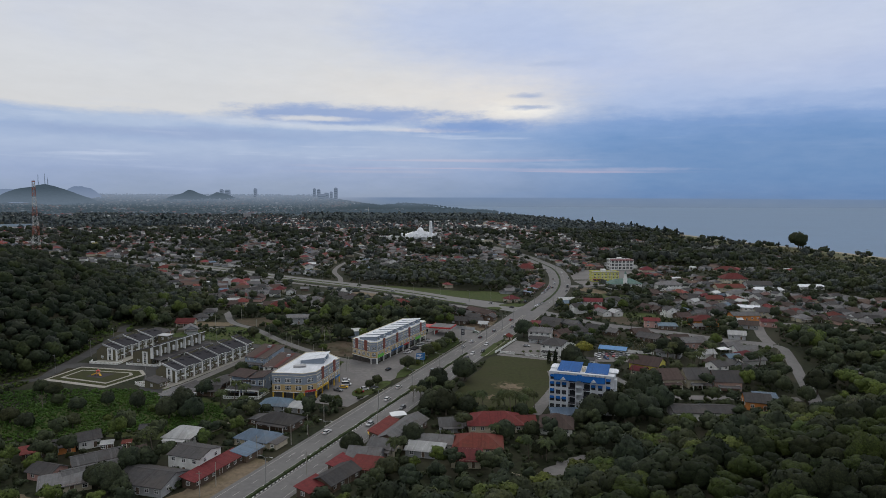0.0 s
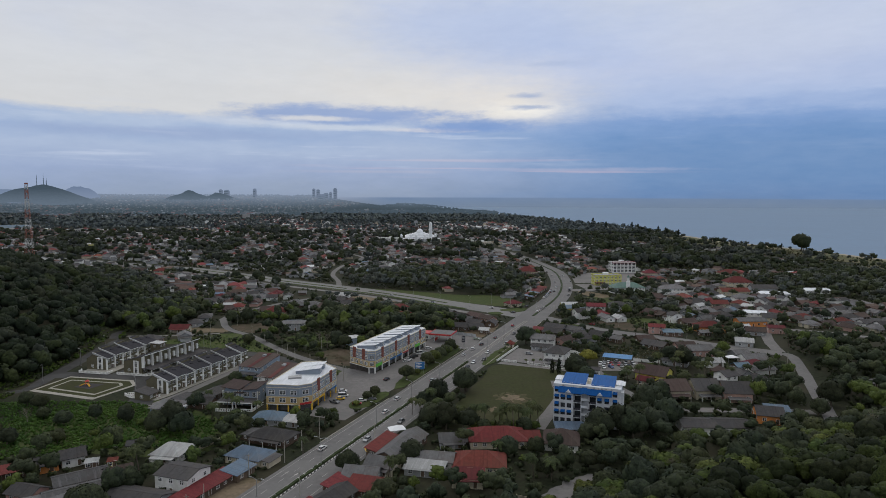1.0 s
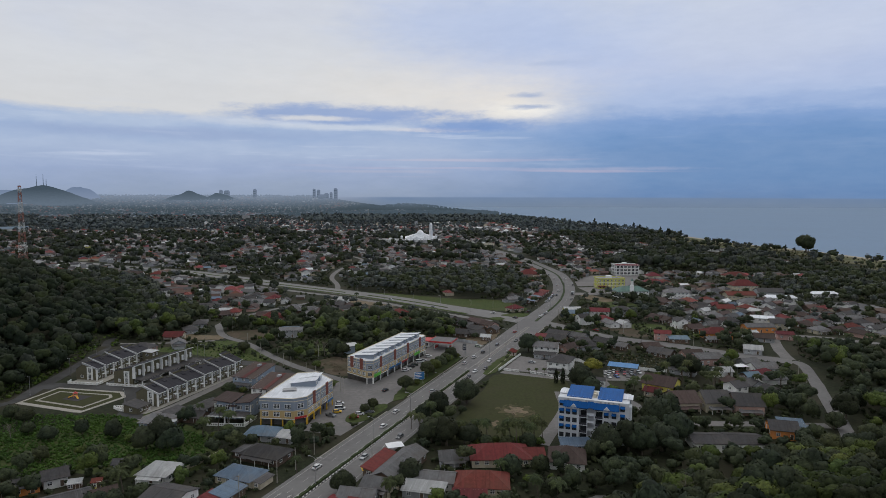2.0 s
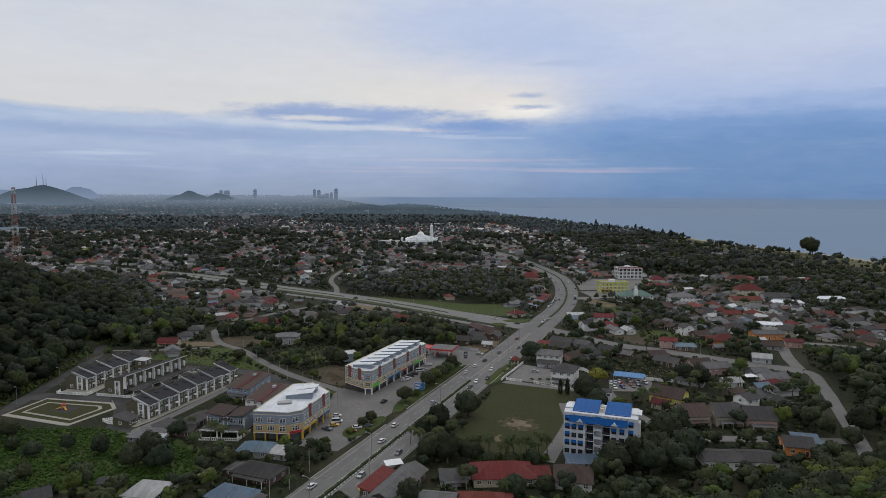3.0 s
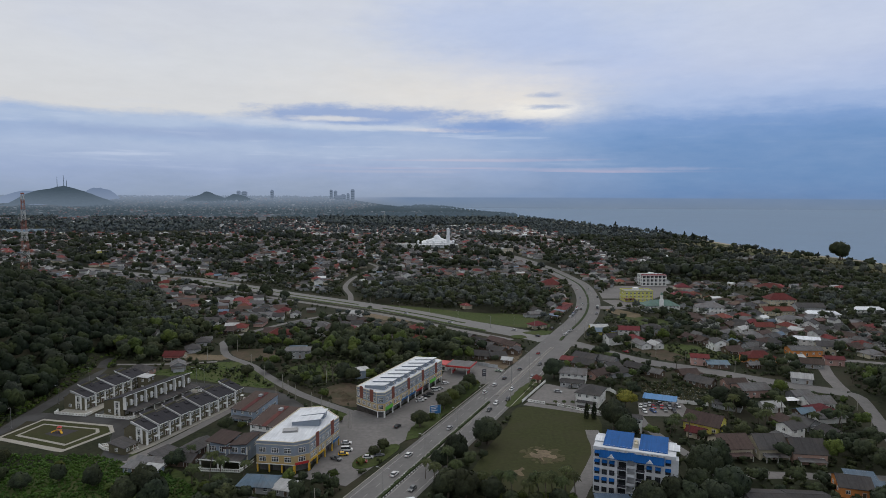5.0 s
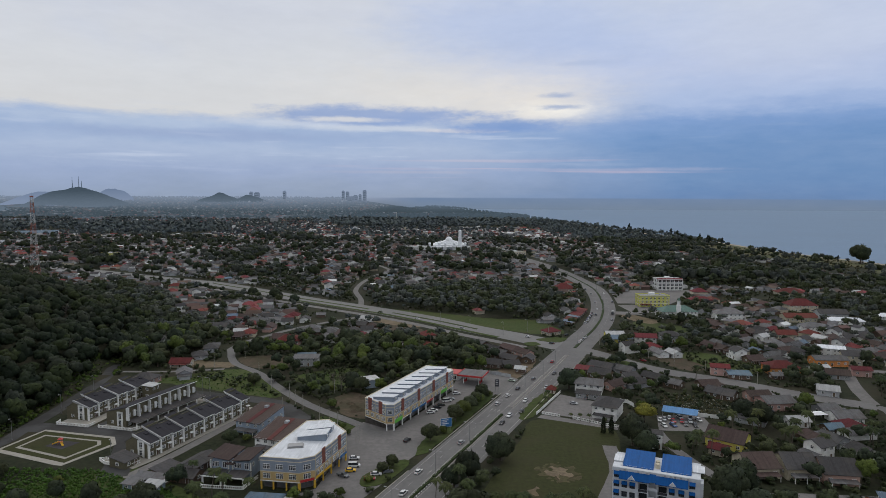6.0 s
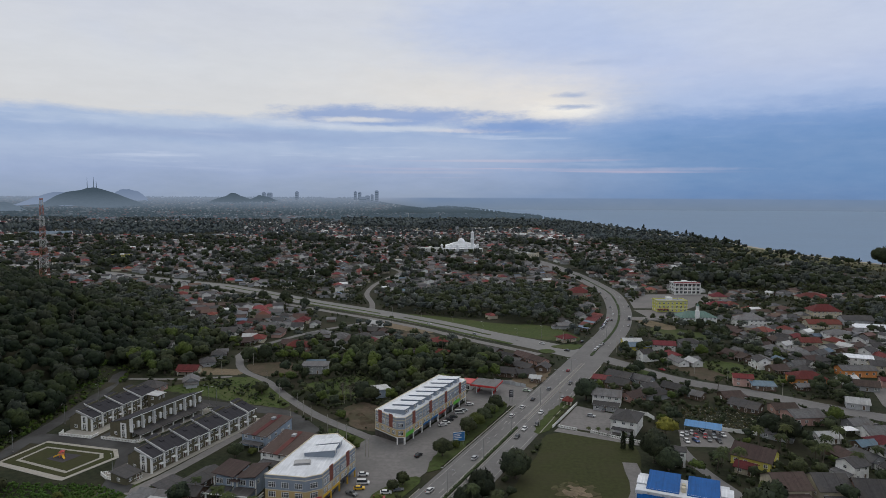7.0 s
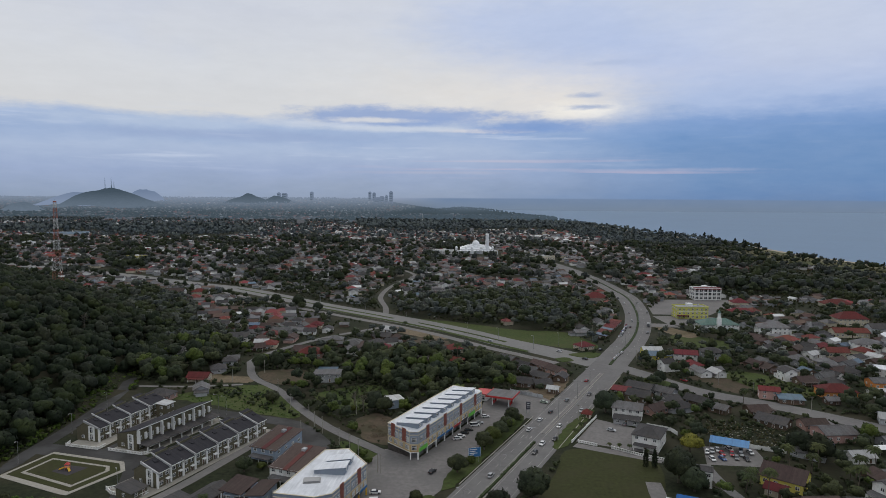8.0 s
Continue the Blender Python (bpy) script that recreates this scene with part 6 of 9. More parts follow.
# ---- pairs of newer houses beside the shops ----
for (fx, fy), (gx_, gy_), dep, lab, wall in (((-112.3, 335), (-100.3, 331.3), 18.5, "blue-grey two-storey semi-detached house with a brown roof", "wall_blue"), ((-96.8, 316), (-83.3, 312.4), 18, "white two-storey semi-detached house with a brown roof", "wall_white")):
    d = Vector((gx_ - fx, gy_ - fy))
    w, yaw = d.length, math.degrees(math.atan2(d.y, d.x))
    nrm = Vector((-d.y, d.x)).normalized()
    c = Vector(((fx + gx_) / 2, (fy + gy_) / 2)) + nrm * dep / 2
    root = house(c.x, c.y, yaw, w, dep, 5.6, "lean", "roof_brown", wall, lab, rise=2.6, over=0.6, storeys=2, porch=3.0, porch_roof="roof_zinc")
    part("red_roof_strip", Mesh().slab([(-0.8, -dep / 2 - 0.6, 5.62), (1.4, -dep / 2 - 0.6, 5.62), (1.4, dep / 2, 8.36), (-0.8, dep / 2, 8.36)], 0.1), "roof_strip", root, "dull red roof strip")
    part("water_tank", Mesh().box(-1.0, 4, 7.4, 0.6, 6, 8.6), "wall_grey", root)
    spot(c.x, c.y, 12)
root = thing("house", pose(-95.5, 294, 0.05, 0, 0, -6), "grey-blue two-storey semi-detached house with white porches and two brown roofs", "house")
part("body", Mesh().box(-7.5, -5, -0.5, 7.5, 6, 6.6).box(-7.5, -4.4, 6.6, -1.2, 6, 7.6).box(1.6, -4.4, 6.6, 7.5, 6, 7.4), "wall_blue", root)
part("left_roof", Mesh().slab([(-8.6, -6.4, 8.5), (0.2, -6.4, 7.5), (0.2, 6.8, 7.5), (-8.6, 6.8, 8.5)], 0.22), "roof_brown", root)
part("right_roof", Mesh().slab([(1.0, -6.4, 7.35), (8.6, -6.4, 8.25), (8.6, 6.8, 8.25), (1.0, 6.8, 7.35)], 0.22), "roof_brown", root)
part("middle_roof", Mesh().slab([(-1.4, -6.6, 6.0), (2.0, -6.6, 6.0), (2.0, 0, 7.0), (-1.4, 0, 7.0)], 0.18), "roof_brown", root)
for x0, x1 in ((-8.4, -0.5), (0.5, 8.4)):
    por = part("porch_roof", Mesh().slab([(x0, -11.6, 3.3), (x1, -11.6, 3.3), (x1, -5, 3.45), (x0, -5, 3.45)], 0.18), "roof_zinc", root, "flat grey car porch roof")
    part("fascia", Mesh().box(x0 - 0.08, -11.75, 3.0, x1 + 0.08, -11.6, 3.42), "trim_white", por)
    for x in (x0 + 0.35, x1 - 0.35):
        part("column", Mesh().box(x - 0.25, -11.4, -0.4, x + 0.25, -10.9, 3.1), "trim_white", root)
        part("column", Mesh().box(x - 0.22, -5.35, -0.4, x + 0.22, -4.9, 6.6), "trim_white", root)
    xm = (x0 + x1) / 2
    part("window", window_mesh(2.4, 1.7, 3), "", root, m=pose(xm - 1.6, -5.01, 4.3))
    part("window", window_mesh(1.4, 2.1, 1), "", root, m=pose(xm + 2.0, -5.01, 4.0))
    part("door", door_mesh(1.6, 2.2), "", root, m=pose(xm, -5.01, 0.1))
for y in (-2, 3):
    part("window", window_mesh(1.3, 1.3, 1), "", root, m=pose(-7.51, y, 4.2, 0, 0, -90))
    part("window", window_mesh(1.3, 1.3, 1), "", root, m=pose(7.51, y, 4.2, 0, 0, 90))
spot(-95.5, 292, 14)
balustrade([(-104, 280.5), (-88, 280), (-86, 290)])

# ---- the white and blue apartment block ----
surface("apartment_white", (0.55, 0.57, 0.6), 0.85, 0.1, 0.7, 0.15, (0.4, 0.41, 0.43), 0.55, 0.05, 0.0)
B = pose(41.6, 271.6, 0, 0, 0, -18) @ Matrix.Diagonal((27.0 / 31, 1, 1, 1))
apt = thing("apartment_block", B, "five-storey white apartment block with bright blue roofs and awnings", "apartment building")
FH, W, D = 3.15, 31.0, 13.0
core = Mesh()
# walls leave the balcony bays and the stair bay open
for x0, x1 in ((0, 9.4), (19.8, W)):
    core.box(x0, 0, -0.5, x1, D, FH * 5)
core.box(9.4, 2.2, -0.5, 19.8, D, FH * 5)
part("body", core, "apartment_white", apt)
part("attic_wall", Mesh().box(-0.15, -0.2, FH * 5, W + 0.15, D + 0.1, FH * 5 + 1.1), "apartment_white", apt)
part("end_wall", Mesh().box(W, 0.6, -0.5, W + 1.2, 4.5, FH * 5 - 0.4), "apartment_white", apt)
for x0, x1 in ((12.75, 13.05), (16.1, 16.4)):
    part("fin", Mesh().box(x0, -0.1, -0.5, x1, 2.2, FH * 5), "apartment_white", apt)
for f in range(5):
    z = f * FH
    for x0, x1 in ((9.4, 12.75), (16.4, 19.8)):
        part("balcony_slab", Mesh().box(x0, 0, z - 0.12, x1, 2.2, z + 0.12), "apartment_white", apt)
        rail = part("balcony_rail", Mesh().box(x0, 0.02, z + 0.12, x1, 0.12, z + 0.95), "sign_dark" if f else "apartment_white", apt)
        part("balcony_door", Mesh().box(x0 + 0.3, 2.1, z + 0.15, x1 - 0.3, 2.19, z + 2.5), "glass_dark", apt)
    part("stair_slab", Mesh().box(13.05, -0.25, z + 1.2, 16.1, 2.2, z + 1.4), "apartment_white", apt)
    part("stair_rail", Mesh().box(13.05, -0.25, z + 1.4, 16.1, -0.12, z + 2.2), "apartment_white", apt)
    for x in (1.5, 4.4, 7.3, 21.4, 24.7, 28.4):
        if f == 0 and x > 20:
            continue
        part("window", window_mesh(1.8, 1.6, 2, "sign_dark"), "", apt, m=pose(x, -0.01, z + 0.9))
        if (f in (1, 3) or (f == 2 and x in (1.5, 28.4)) or (f == 4 and x in (1.5, 28.4)) or (f == 3 and x == 7.3)) and not (f == 0):
            part("awning", Mesh().slab([(x - 1.05, -1.15, z + 2.25), (x + 1.05, -1.15, z + 2.25), (x + 1.05, 0, z + 2.95), (x - 1.05, 0, z + 2.95)], 0.1), "roof_bright_blue", apt, "bright blue window awning")
    for y in (3.5, 8.5):
        part("window", window_mesh(1.2, 1.2, 1, "sign_dark"), "", apt, m=pose(W + 0.02, y + 3, z + 0.9, 0, 0, 90))
        part("window", window_mesh(1.2, 1.2, 1, "sign_dark"), "", apt, m=pose(-0.01, y, z + 0.9, 0, 0, -90))
for x0, x1 in ((2.4, 13.6), (13.4, 15.8), (15.6, 27.0)):
    dz = 0.35 if x0 == 13.4 else 0
    part("pent_roof", Mesh().slab([(x0, -1.7, FH * 5 - 2.0 + dz), (x1, -1.7, FH * 5 - 2.0 + dz), (x1, -0.15, FH * 5 + 0.25 + dz), (x0, -0.15, FH * 5 + 0.25 + dz)], 0.12), "roof_bright_blue", apt, "bright blue pent roof")
for gx_ in (7.0, 21.6):
    part("gablet", Mesh().solid([(gx_ - 1.4, -1.75, FH * 5 - 1.9), (gx_ + 1.4, -1.75, FH * 5 - 1.9), (gx_, -1.75, FH * 5 - 0.7)], [(gx_ - 1.4, -0.3, FH * 5 - 1.9), (gx_ + 1.4, -0.3, FH * 5 - 1.9), (gx_, -0.3, FH * 5 - 0.7)]), "apartment_white", apt)
for x0, x1 in ((3.4, 14.6), (17.2, 28.0)):
    part("main_roof", Mesh().slab([(x0, 1.6, FH * 5 + 1.3), (x1, 1.6, FH * 5 + 1.3), (x1, D + 0.6, FH * 5 + 2.6), (x0, D + 0.6, FH * 5 + 2.6)], 0.2), "roof_bright_blue", apt, "bright blue metal roof")
    part("roof_wall", Mesh().box(x0 + 0.3, 2.0, FH * 5 + 1.0, x1 - 0.3, D, FH * 5 + 1.35), "apartment_white", apt)
for x0, x1 in ((-0.3, 3.2), (28.2, W + 1.5)):
    part("end_roof", Mesh().slab([(x0, 4.5, FH * 5 + 1.5), (x1, 4.5, FH * 5 + 1.5), (x1, 9.5, FH * 5 + 1.8), (x0, 9.5, FH * 5 + 1.8)], 0.2), "roof_white", apt, "white metal roof")
for y in (4, 6.2):
    part("water_tank", Mesh().tube([(15.9, y, FH * 5 + 1.0), (15.9, y, FH * 5 + 2.6)], [0.8, 0.8], 12), "wall_cream", apt)
for x in (4, 9, 12, 18.5, 20.5, 22, 24, 26.5):
    part("air_unit", Mesh().box(x, -0.45, FH * 5 + 0.35, x + 0.75, -0.2, FH * 5 + 0.9), "roof_pale", apt)
spot(55, 275, 15)
spot(65, 272, 12)
house(47.5, 260, 0, 13, 6, 2.7, "lean", "roof_blue", "wall_grey", "low shed with a pale blue metal roof", rise=0.7, name="shed", category="shed")
spot(48, 260, 8)

# ---- petrol station ----
st = thing("petrol_station", pose(-8.3, 419.8, 0, 0, 0, -16), "petrol station with a red and white canopy", "petrol station")
part("canopy", Mesh().box(-7.2, -6, 4.7, 7.2, 8, 5.5), "roof_zinc", st, "grey canopy roof")
part("canopy_fascia", Mesh().box(-7.35, -6.2, 4.75, 7.35, -5.98, 5.75), "sign_red", st, "red canopy fascia")
part("canopy_fascia", Mesh().box(7.2, -6.2, 4.75, 7.42, 8.1, 5.75), "sign_red", st, "red canopy fascia")
part("canopy_fascia", Mesh().box(-7.42, -6.2, 4.75, -7.2, 8.1, 5.75), "sign_red", st, "red canopy fascia")
for x in (-4.5, 4.5):
    for y in (-3, 5):
        part("column", Mesh().box(x - 0.25, y - 0.25, -0.3, x + 0.25, y + 0.25, 4.8), "trim_white", st)
    for y in (-0.5, 2.5):
        part("fuel_pump", Mesh().box(x - 0.4, y - 0.3, -0.1, x + 0.4, y + 0.3, 1.7), "sign_red", st)
part("shop", Mesh().box(-16, 1, -0.3, -9, 10, 3.6), "wall_white", st, "white station shop")
part("shop_roof", Mesh().box(-16.4, 0.6, 3.6, -8.6, 10.4, 3.95), "sign_red", st)
part("shop_window", window_mesh(4.5, 1.9, 3), "", st, m=pose(-12.5, 0.99, 0.6))
pyl = thing("price_sign", pose(5.2, 405, 0, 0, 0, 10), "tall dark fuel price sign on two posts", "sign")
part("panel", Mesh().box(-1.1, -0.15, 2.6, 1.1, 0.15, 6.6), "sign_dark", pyl)
for z in (5.6, 4.6, 3.6):
    part("figure_bar", Mesh().box(-0.7, -0.18, z, 0.7, -0.15, z + 0.4), "roof_pale", pyl)
for x in (-0.8, 0.8):
    part("post", Mesh().box(x - 0.1, -0.1, -0.3, x + 0.1, 0.1, 2.6), "galvanised", pyl)
spot(-8, 420, 12)
spot(-18, 424, 8)
gb = house(-65, 409, 30, 8, 8, 4.6, "lean", "roof_pale", "wall_blue", "small grey-blue substation with a flat pale roof", rise=0.1, over=0.5, name="substation", category="building")
spot(-65, 409, 7)

# ---- houses beside the main road and round the field ----


def plot(x, y, yaw, w, d, *a, **kw):
    """A house whose footprint keeps scattered trees and houses away."""
    ob = house(x, y, yaw, w, d, *a, **kw)
    spot(x, y, 0.5 * max(w, d) - 0.5)
    if w > 1.5 * d:
        c, s = math.cos(radians(yaw)) * w * 0.28, math.sin(radians(yaw)) * w * 0.28
        spot(x + c, y + s, d * 0.55)
        spot(x - c, y - s, d * 0.55)
    return ob


# south-west of the road
spot(-101, 223, 7)
plot(-101, 231.5, -8, 10.5, 11, 3.2, "hip", "roof_pale", "wall_white", "white bungalow with a pale grey hipped roof", porch=2.2)
plot(-140.5, 219.5, 38, 8, 7, 3.0, "gable", "roof_dark", "wall_orange", "orange house with a dark zinc roof")
plot(-134, 225.2, 38, 7, 7.5, 3.6, "gable", "roof_dark", "wall_white", "white house with a dark zinc roof")
plot(-147.5, 214.5, 38, 7, 6, 2.7, "lean", "roof_red", "wall_wood", "open carport with a red metal roof", rise=0.5, name="carport", category="carport")
plot(-132, 198.6, -17, 9.5, 7, 3.0, "gable", "roof_dark", "wall_pink", "pink bungalow with a dark grey roof")
plot(-121.5, 209, 38, 15, 9, 3.0, "gable", "roof_zinc", "wall_pink", "long low house with patched zinc roofs", rise=1.4)
plot(-117, 199, 38, 17, 9, 2.9, "gable", "roof_zinc", "wall_wood", "long low house with a weathered zinc roof", rise=1.3)
plot(-121, 190.5, 30, 14, 8, 2.8, "lean", "roof_zinc", "wall_cream", "low house with pale patched roof sheets", rise=1.0)
plot(-111.5, 214.5, 38, 7, 6, 2.7, "gable", "roof_brown", "wall_pink", "small house with a brown roof")
plot(-87, 207.5, -17, 12.5, 11, 6.0, "gable", "roof_dark", "wall_white", "white two-storey workshop with a dark roof", rise=1.3, storeys=2, over=0.5)
plot(-95, 193.5, -14, 17, 13, 3.4, "gable", "roof_dark", "wall_grey", "large low workshop with a dark grey roof", rise=2.0)
plot(-78.5, 203, 69, 24, 5, 2.9, "lean", "roof_red", "wall_wood", "roadside stalls with a long red-edged metal roof", rise=0.7, name="stall", category="shop")
plot(-72, 216.5, 69, 9, 6, 2.9, "lean", "roof_blue", "wall_wood", "open shed with a pale blue metal roof", rise=0.7, name="shed", category="shed")
plot(-72.3, 229.5, -20, 14, 9.5, 3.1, "hip", "roof_blue", "wall_cream", "cream bungalow with a faded blue and grey roof", annex=(1, 3.5, 7, 2.6, "roof_zinc"))
plot(-69, 247.5, -20, 16, 10, 3.2, "hip", "roof_dark", "wall_wood", "old timber house with a grey hipped roof", porch=2.0, annex=(-1, 5, 7, 2.6, "roof_zinc"))
plot(-76.5, 268, -3, 12, 9, 3.0, "hip", "roof_blue", "wall_grey", "house with a blue hipped roof")
plot(-66, 265, -15, 7, 6, 2.6, "lean", "roof_pale", "wall_grey", "low shed with pale roof sheets", rise=0.6, name="shed", category="shed")
plot(-118.5, 223.1, 20, 3, 2.6, 2.4, "lean", "roof_red", "wall_yellow", "tiny yellow hut with a red roof", rise=0.3, over=0.3, name="hut", category="hut")
plot(-125.5, 222.5, 20, 4, 3.5, 2.2, "lean", "roof_pale", "wall_wood", "small hut with a pale roof", rise=0.3, over=0.3, name="hut", category="hut")
plot(-117.8, 239, 10, 6, 4, 2.3, "gable", "roof_zinc", "wall_grey", "small grey zinc garden shed", name="shed", category="shed")
plot(-123, 283, -10, 11, 6, 2.7, "gable", "roof_zinc", "wall_wood", "row of small sheds with rusty zinc roofs", name="shed", category="shed")
plot(-112, 287, -12, 10, 7, 2.8, "gable", "roof_dark", "wall_wood", "dark weathered timber shed", name="shed", category="shed")
plot(-120, 277.5, -10, 6, 5, 2.5, "lean", "roof_pale", "wall_blue", "small pale blue hut with a white roof", rise=0.5, name="hut", category="hut")
plot(-128, 279, -10, 6, 5, 2.5, "lean", "roof_zinc", "wall_blue", "small pale blue hut with a grey roof", rise=0.5, name="hut", category="hut")
plot(-113, 297, 74, 15, 8, 3.0, "gable", "roof_dark", "wall_wood", "long dark zinc-roofed shed beside the terrace", rise=1.4, name="shed", category="shed")
plot(-122, 291, 70, 9, 6, 2.7, "lean", "roof_dark", "wall_wood", "low shed with patched dark zinc sheets", rise=0.7, name="shed", category="shed")
# east of the road
plot(-19, 238, 69, 26, 9, 3.4, "gable", "roof_zinc", "wall_wood", "long roadside shop house with a grey zinc roof", rise=2.0)
plot(-26.3, 241, 69, 17, 4.5, 2.8, "lean", "roof_red", "wall_wood", "row of stalls with a red metal awning", rise=0.8, name="stall", category="shop")
plot(-24, 222.5, -20, 10, 8, 3.2, "gable", "roof_zinc", "wall_cream", "cream roadside house with a zinc gable roof", porch=2)
plot(-30, 215, -10, 11, 8, 3.0, "gable", "roof_zinc", "wall_grey", "grey roadside house with a zinc roof")
plot(-37.5, 208, 66, 9, 4, 2.7, "lean", "roof_red", "wall_wood", "stall with a red metal awning", rise=0.6, name="stall", category="shop")
plot(-37, 197.5, 60, 14, 8, 3.0, "gable", "roof_dark", "wall_wood", "low workshop with a dark zinc roof", rise=1.6)
plot(-27, 205, -14, 12, 7, 2.9, "lean", "roof_red", "wall_wood", "house with a dull red metal roof", rise=1.2)
plot(-43, 190, 62, 9, 5, 2.8, "lean", "roof_red", "wall_wood", "roadside stall with a red roof", rise=0.7, name="stall", category="shop")
plot(-6, 228.5, -8, 12.5, 8.5, 3.0, "gable", "roof_zinc", "wall_white", "white house with a grey zinc roof", rise=1.6)
plot(-9.5, 220.5, -12, 13, 6, 2.7, "lean", "roof_pale", "wall_grey", "lean-to with pale and grey roof sheets", rise=0.8)
plot(-0.5, 246, 8, 9.5, 8, 3.0, "gable", "roof_zinc", "wall_grey", "grey house with a weathered gable roof", porch=2)
plot(16.5, 249, 4, 21, 13, 3.4, "hip", "roof_red", "wall_cream", "large bungalow with a dark red hipped roof", rise=3.2)
plot(29, 250, 4, 7, 8, 3.0, "gable", "roof_red", "wall_cream", "wing with a bright red roof", rise=1.6)
plot(41, 247, -10, 12.5, 13, 3.3, "hip", "roof_brown", "wall_white", "bungalow with a brown-red hipped roof", rise=3.4)
plot(9.5, 226, -3, 17, 12, 3.3, "hip", "roof_red", "wall_cream", "bungalow with a red hipped roof", rise=3.0)
plot(5, 213, -3, 10, 7, 2.9, "lean", "roof_red", "wall_cream", "carport wing with a red sloped roof", rise=1.2)
plot(103.5, 310, 8, 12, 13, 4.6, "gable", "roof_brown", "wall_cream", "terraced bungalow with a steep brown roof", rise=3.4, porch=3, porch_roof="roof_brown")
plot(118, 310, 3, 11.5, 13, 4.8, "gable", "roof_dark", "wall_cream", "terraced bungalow with a steep dark roof", rise=3.6, porch=3, porch_roof="roof_zinc")
plot(131, 306, -5, 12, 13, 4.8, "gable", "roof_dark", "wall_pink", "terraced bungalow with a steep dark roof", rise=3.6, porch=3, porch_roof="roof_zinc")
plot(98, 264, -2, 13, 11, 3.6, "gable", "roof_dark", "wall_white", "white terraced bungalow with a dark low roof", rise=1.3)
plot(111.5, 264, -2, 12.5, 11, 3.6, "gable", "roof_dark", "wall_white", "white terraced bungalow with a dark roof and a red edge", rise=1.3)
strip([(90, 288), (112, 289.4), (135, 289), (158, 288)], 6, 0.058, "concrete", "road", "pale lane between rows of bungalows", 0.1)
spot(100, 289, 4), spot(112, 289, 4), spot(124, 289, 4), spot(136, 289, 4), spot(147, 289, 4)
plot(133, 277, -14, 10, 11, 4.0, "gable", "roof_dark", "wall_orange", "orange house with a dark gabled roof", rise=2.2)
plot(142.5, 275.5, -14, 8, 6, 2.7, "lean", "roof_blue", "wall_wood", "lean-to with a blue-grey roof", rise=0.7, name="carport", category="carport")
plot(140, 284, -14, 9, 6, 3.0, "lean", "roof_blue", "wall_white", "low wing with a pale blue roof", rise=0.6)
plot(103, 337, -35, 15, 13, 4.2, "gable", "roof_brown", "wall_yellow", "house with a large faded red-brown gable roof", rise=3.2)
plot(96, 327, -35, 7, 6, 3.0, "gable", "roof_red", "wall_cream", "garage wing with a red roof", rise=1.4)
plot(71.3, 332.5, -14, 5.5, 5.5, 6.6, "gable", "roof_dark", "wall_white", "narrow white two-storey annex with a dark roof", rise=0.8, storeys=2, over=0.4)
vil = plot(58.5, 371.5, -24, 11.5, 15, 6.4, "hip", "roof_dark", "wall_white", "white two-storey villa with a dark hipped roof", rise=2.8, storeys=2, porch=3.0)
plot(55.5, 409, -16, 14, 11, 5.4, "gable", "roof_zinc", "wall_white", "white two-storey house with a grey roof", rise=2.0, storeys=2)
plot(53, 397.5, -16, 12, 5, 2.8, "lean", "roof_dark", "wall_grey", "dark carport before a house", rise=0.5, name="carport", category="carport")
plot(34.5, 404.5, -16, 4, 4, 2.8, "hip", "roof_red", "wall_cream", "small guard house with a red tiled roof", rise=1.6, name="guard_house", category="hut")
plot(66, 434, -30, 12, 9, 4.2, "gable", "roof_dark", "wall_wood", "dark-roofed timber village house", rise=2.2)
plot(70, 452, -35, 14, 10, 3.6, "gable", "roof_dark", "wall_grey", "village shop house with a dark roof", rise=2.0)
plot(58, 446, -20, 9, 7, 3.0, "lean", "roof_red", "wall_wood", "small shop with a red awning", rise=0.6, name="stall", category="shop")
plot(82, 446, -40, 11, 8, 3.2, "gable", "roof_zinc", "wall_grey", "house with a grey gable roof")
plot(96, 432, -42, 12, 8, 3.0, "gable", "roof_dark", "wall_wood", "old house with a dark roof")
plot(104, 421, -42, 9, 7, 2.9, "gable", "roof_zinc", "wall_wood", "small house with a zinc roof")
plot(124, 404, -42, 14, 9, 3.1, "gable", "roof_dark", "wall_wood", "house with a dark weathered roof")
plot(145, 389.5, 10, 15, 12, 4.2, "gable", "roof_zinc", "wall_pink", "large low house with grey zinc roofs", rise=2.0, annex=(1, 4, 8, 2.8, "roof_zinc"))
plot(124, 366, -30, 13, 8, 3.0, "gable", "roof_zinc", "wall_grey", "house with a zinc roof")
plot(130, 373, -30, 12, 6, 2.8, "lean", "roof_blue", "wall_wood", "shed with pale blue roof sheets", rise=0.8, name="shed", category="shed")
plot(169, 371, 8, 13, 10, 3.4, "gable", "roof_zinc", "wall_white", "house with a broad zinc gable roof", rise=2.2)
plot(183, 414, -20, 10, 9, 3.4, "gable", "roof_pale", "wall_grey", "workshop with a pale zinc gable roof", rise=1.8)
plot(147, 441.5, -5, 12, 7, 3.0, "lean", "roof_blue", "wall_wood", "open shed with a blue-grey roof", rise=0.8, name="shed", category="shed")
plot(138.5, 449, -12, 10, 7, 5.2, "gable", "roof_red", "wall_pink", "two-storey pink house with a red roof", rise=1.4, storeys=2)
plot(177, 456, 2, 18, 12, 4.6, "hip", "roof_red", "wall_orange", "orange house with a dark red hipped roof", rise=3.0)
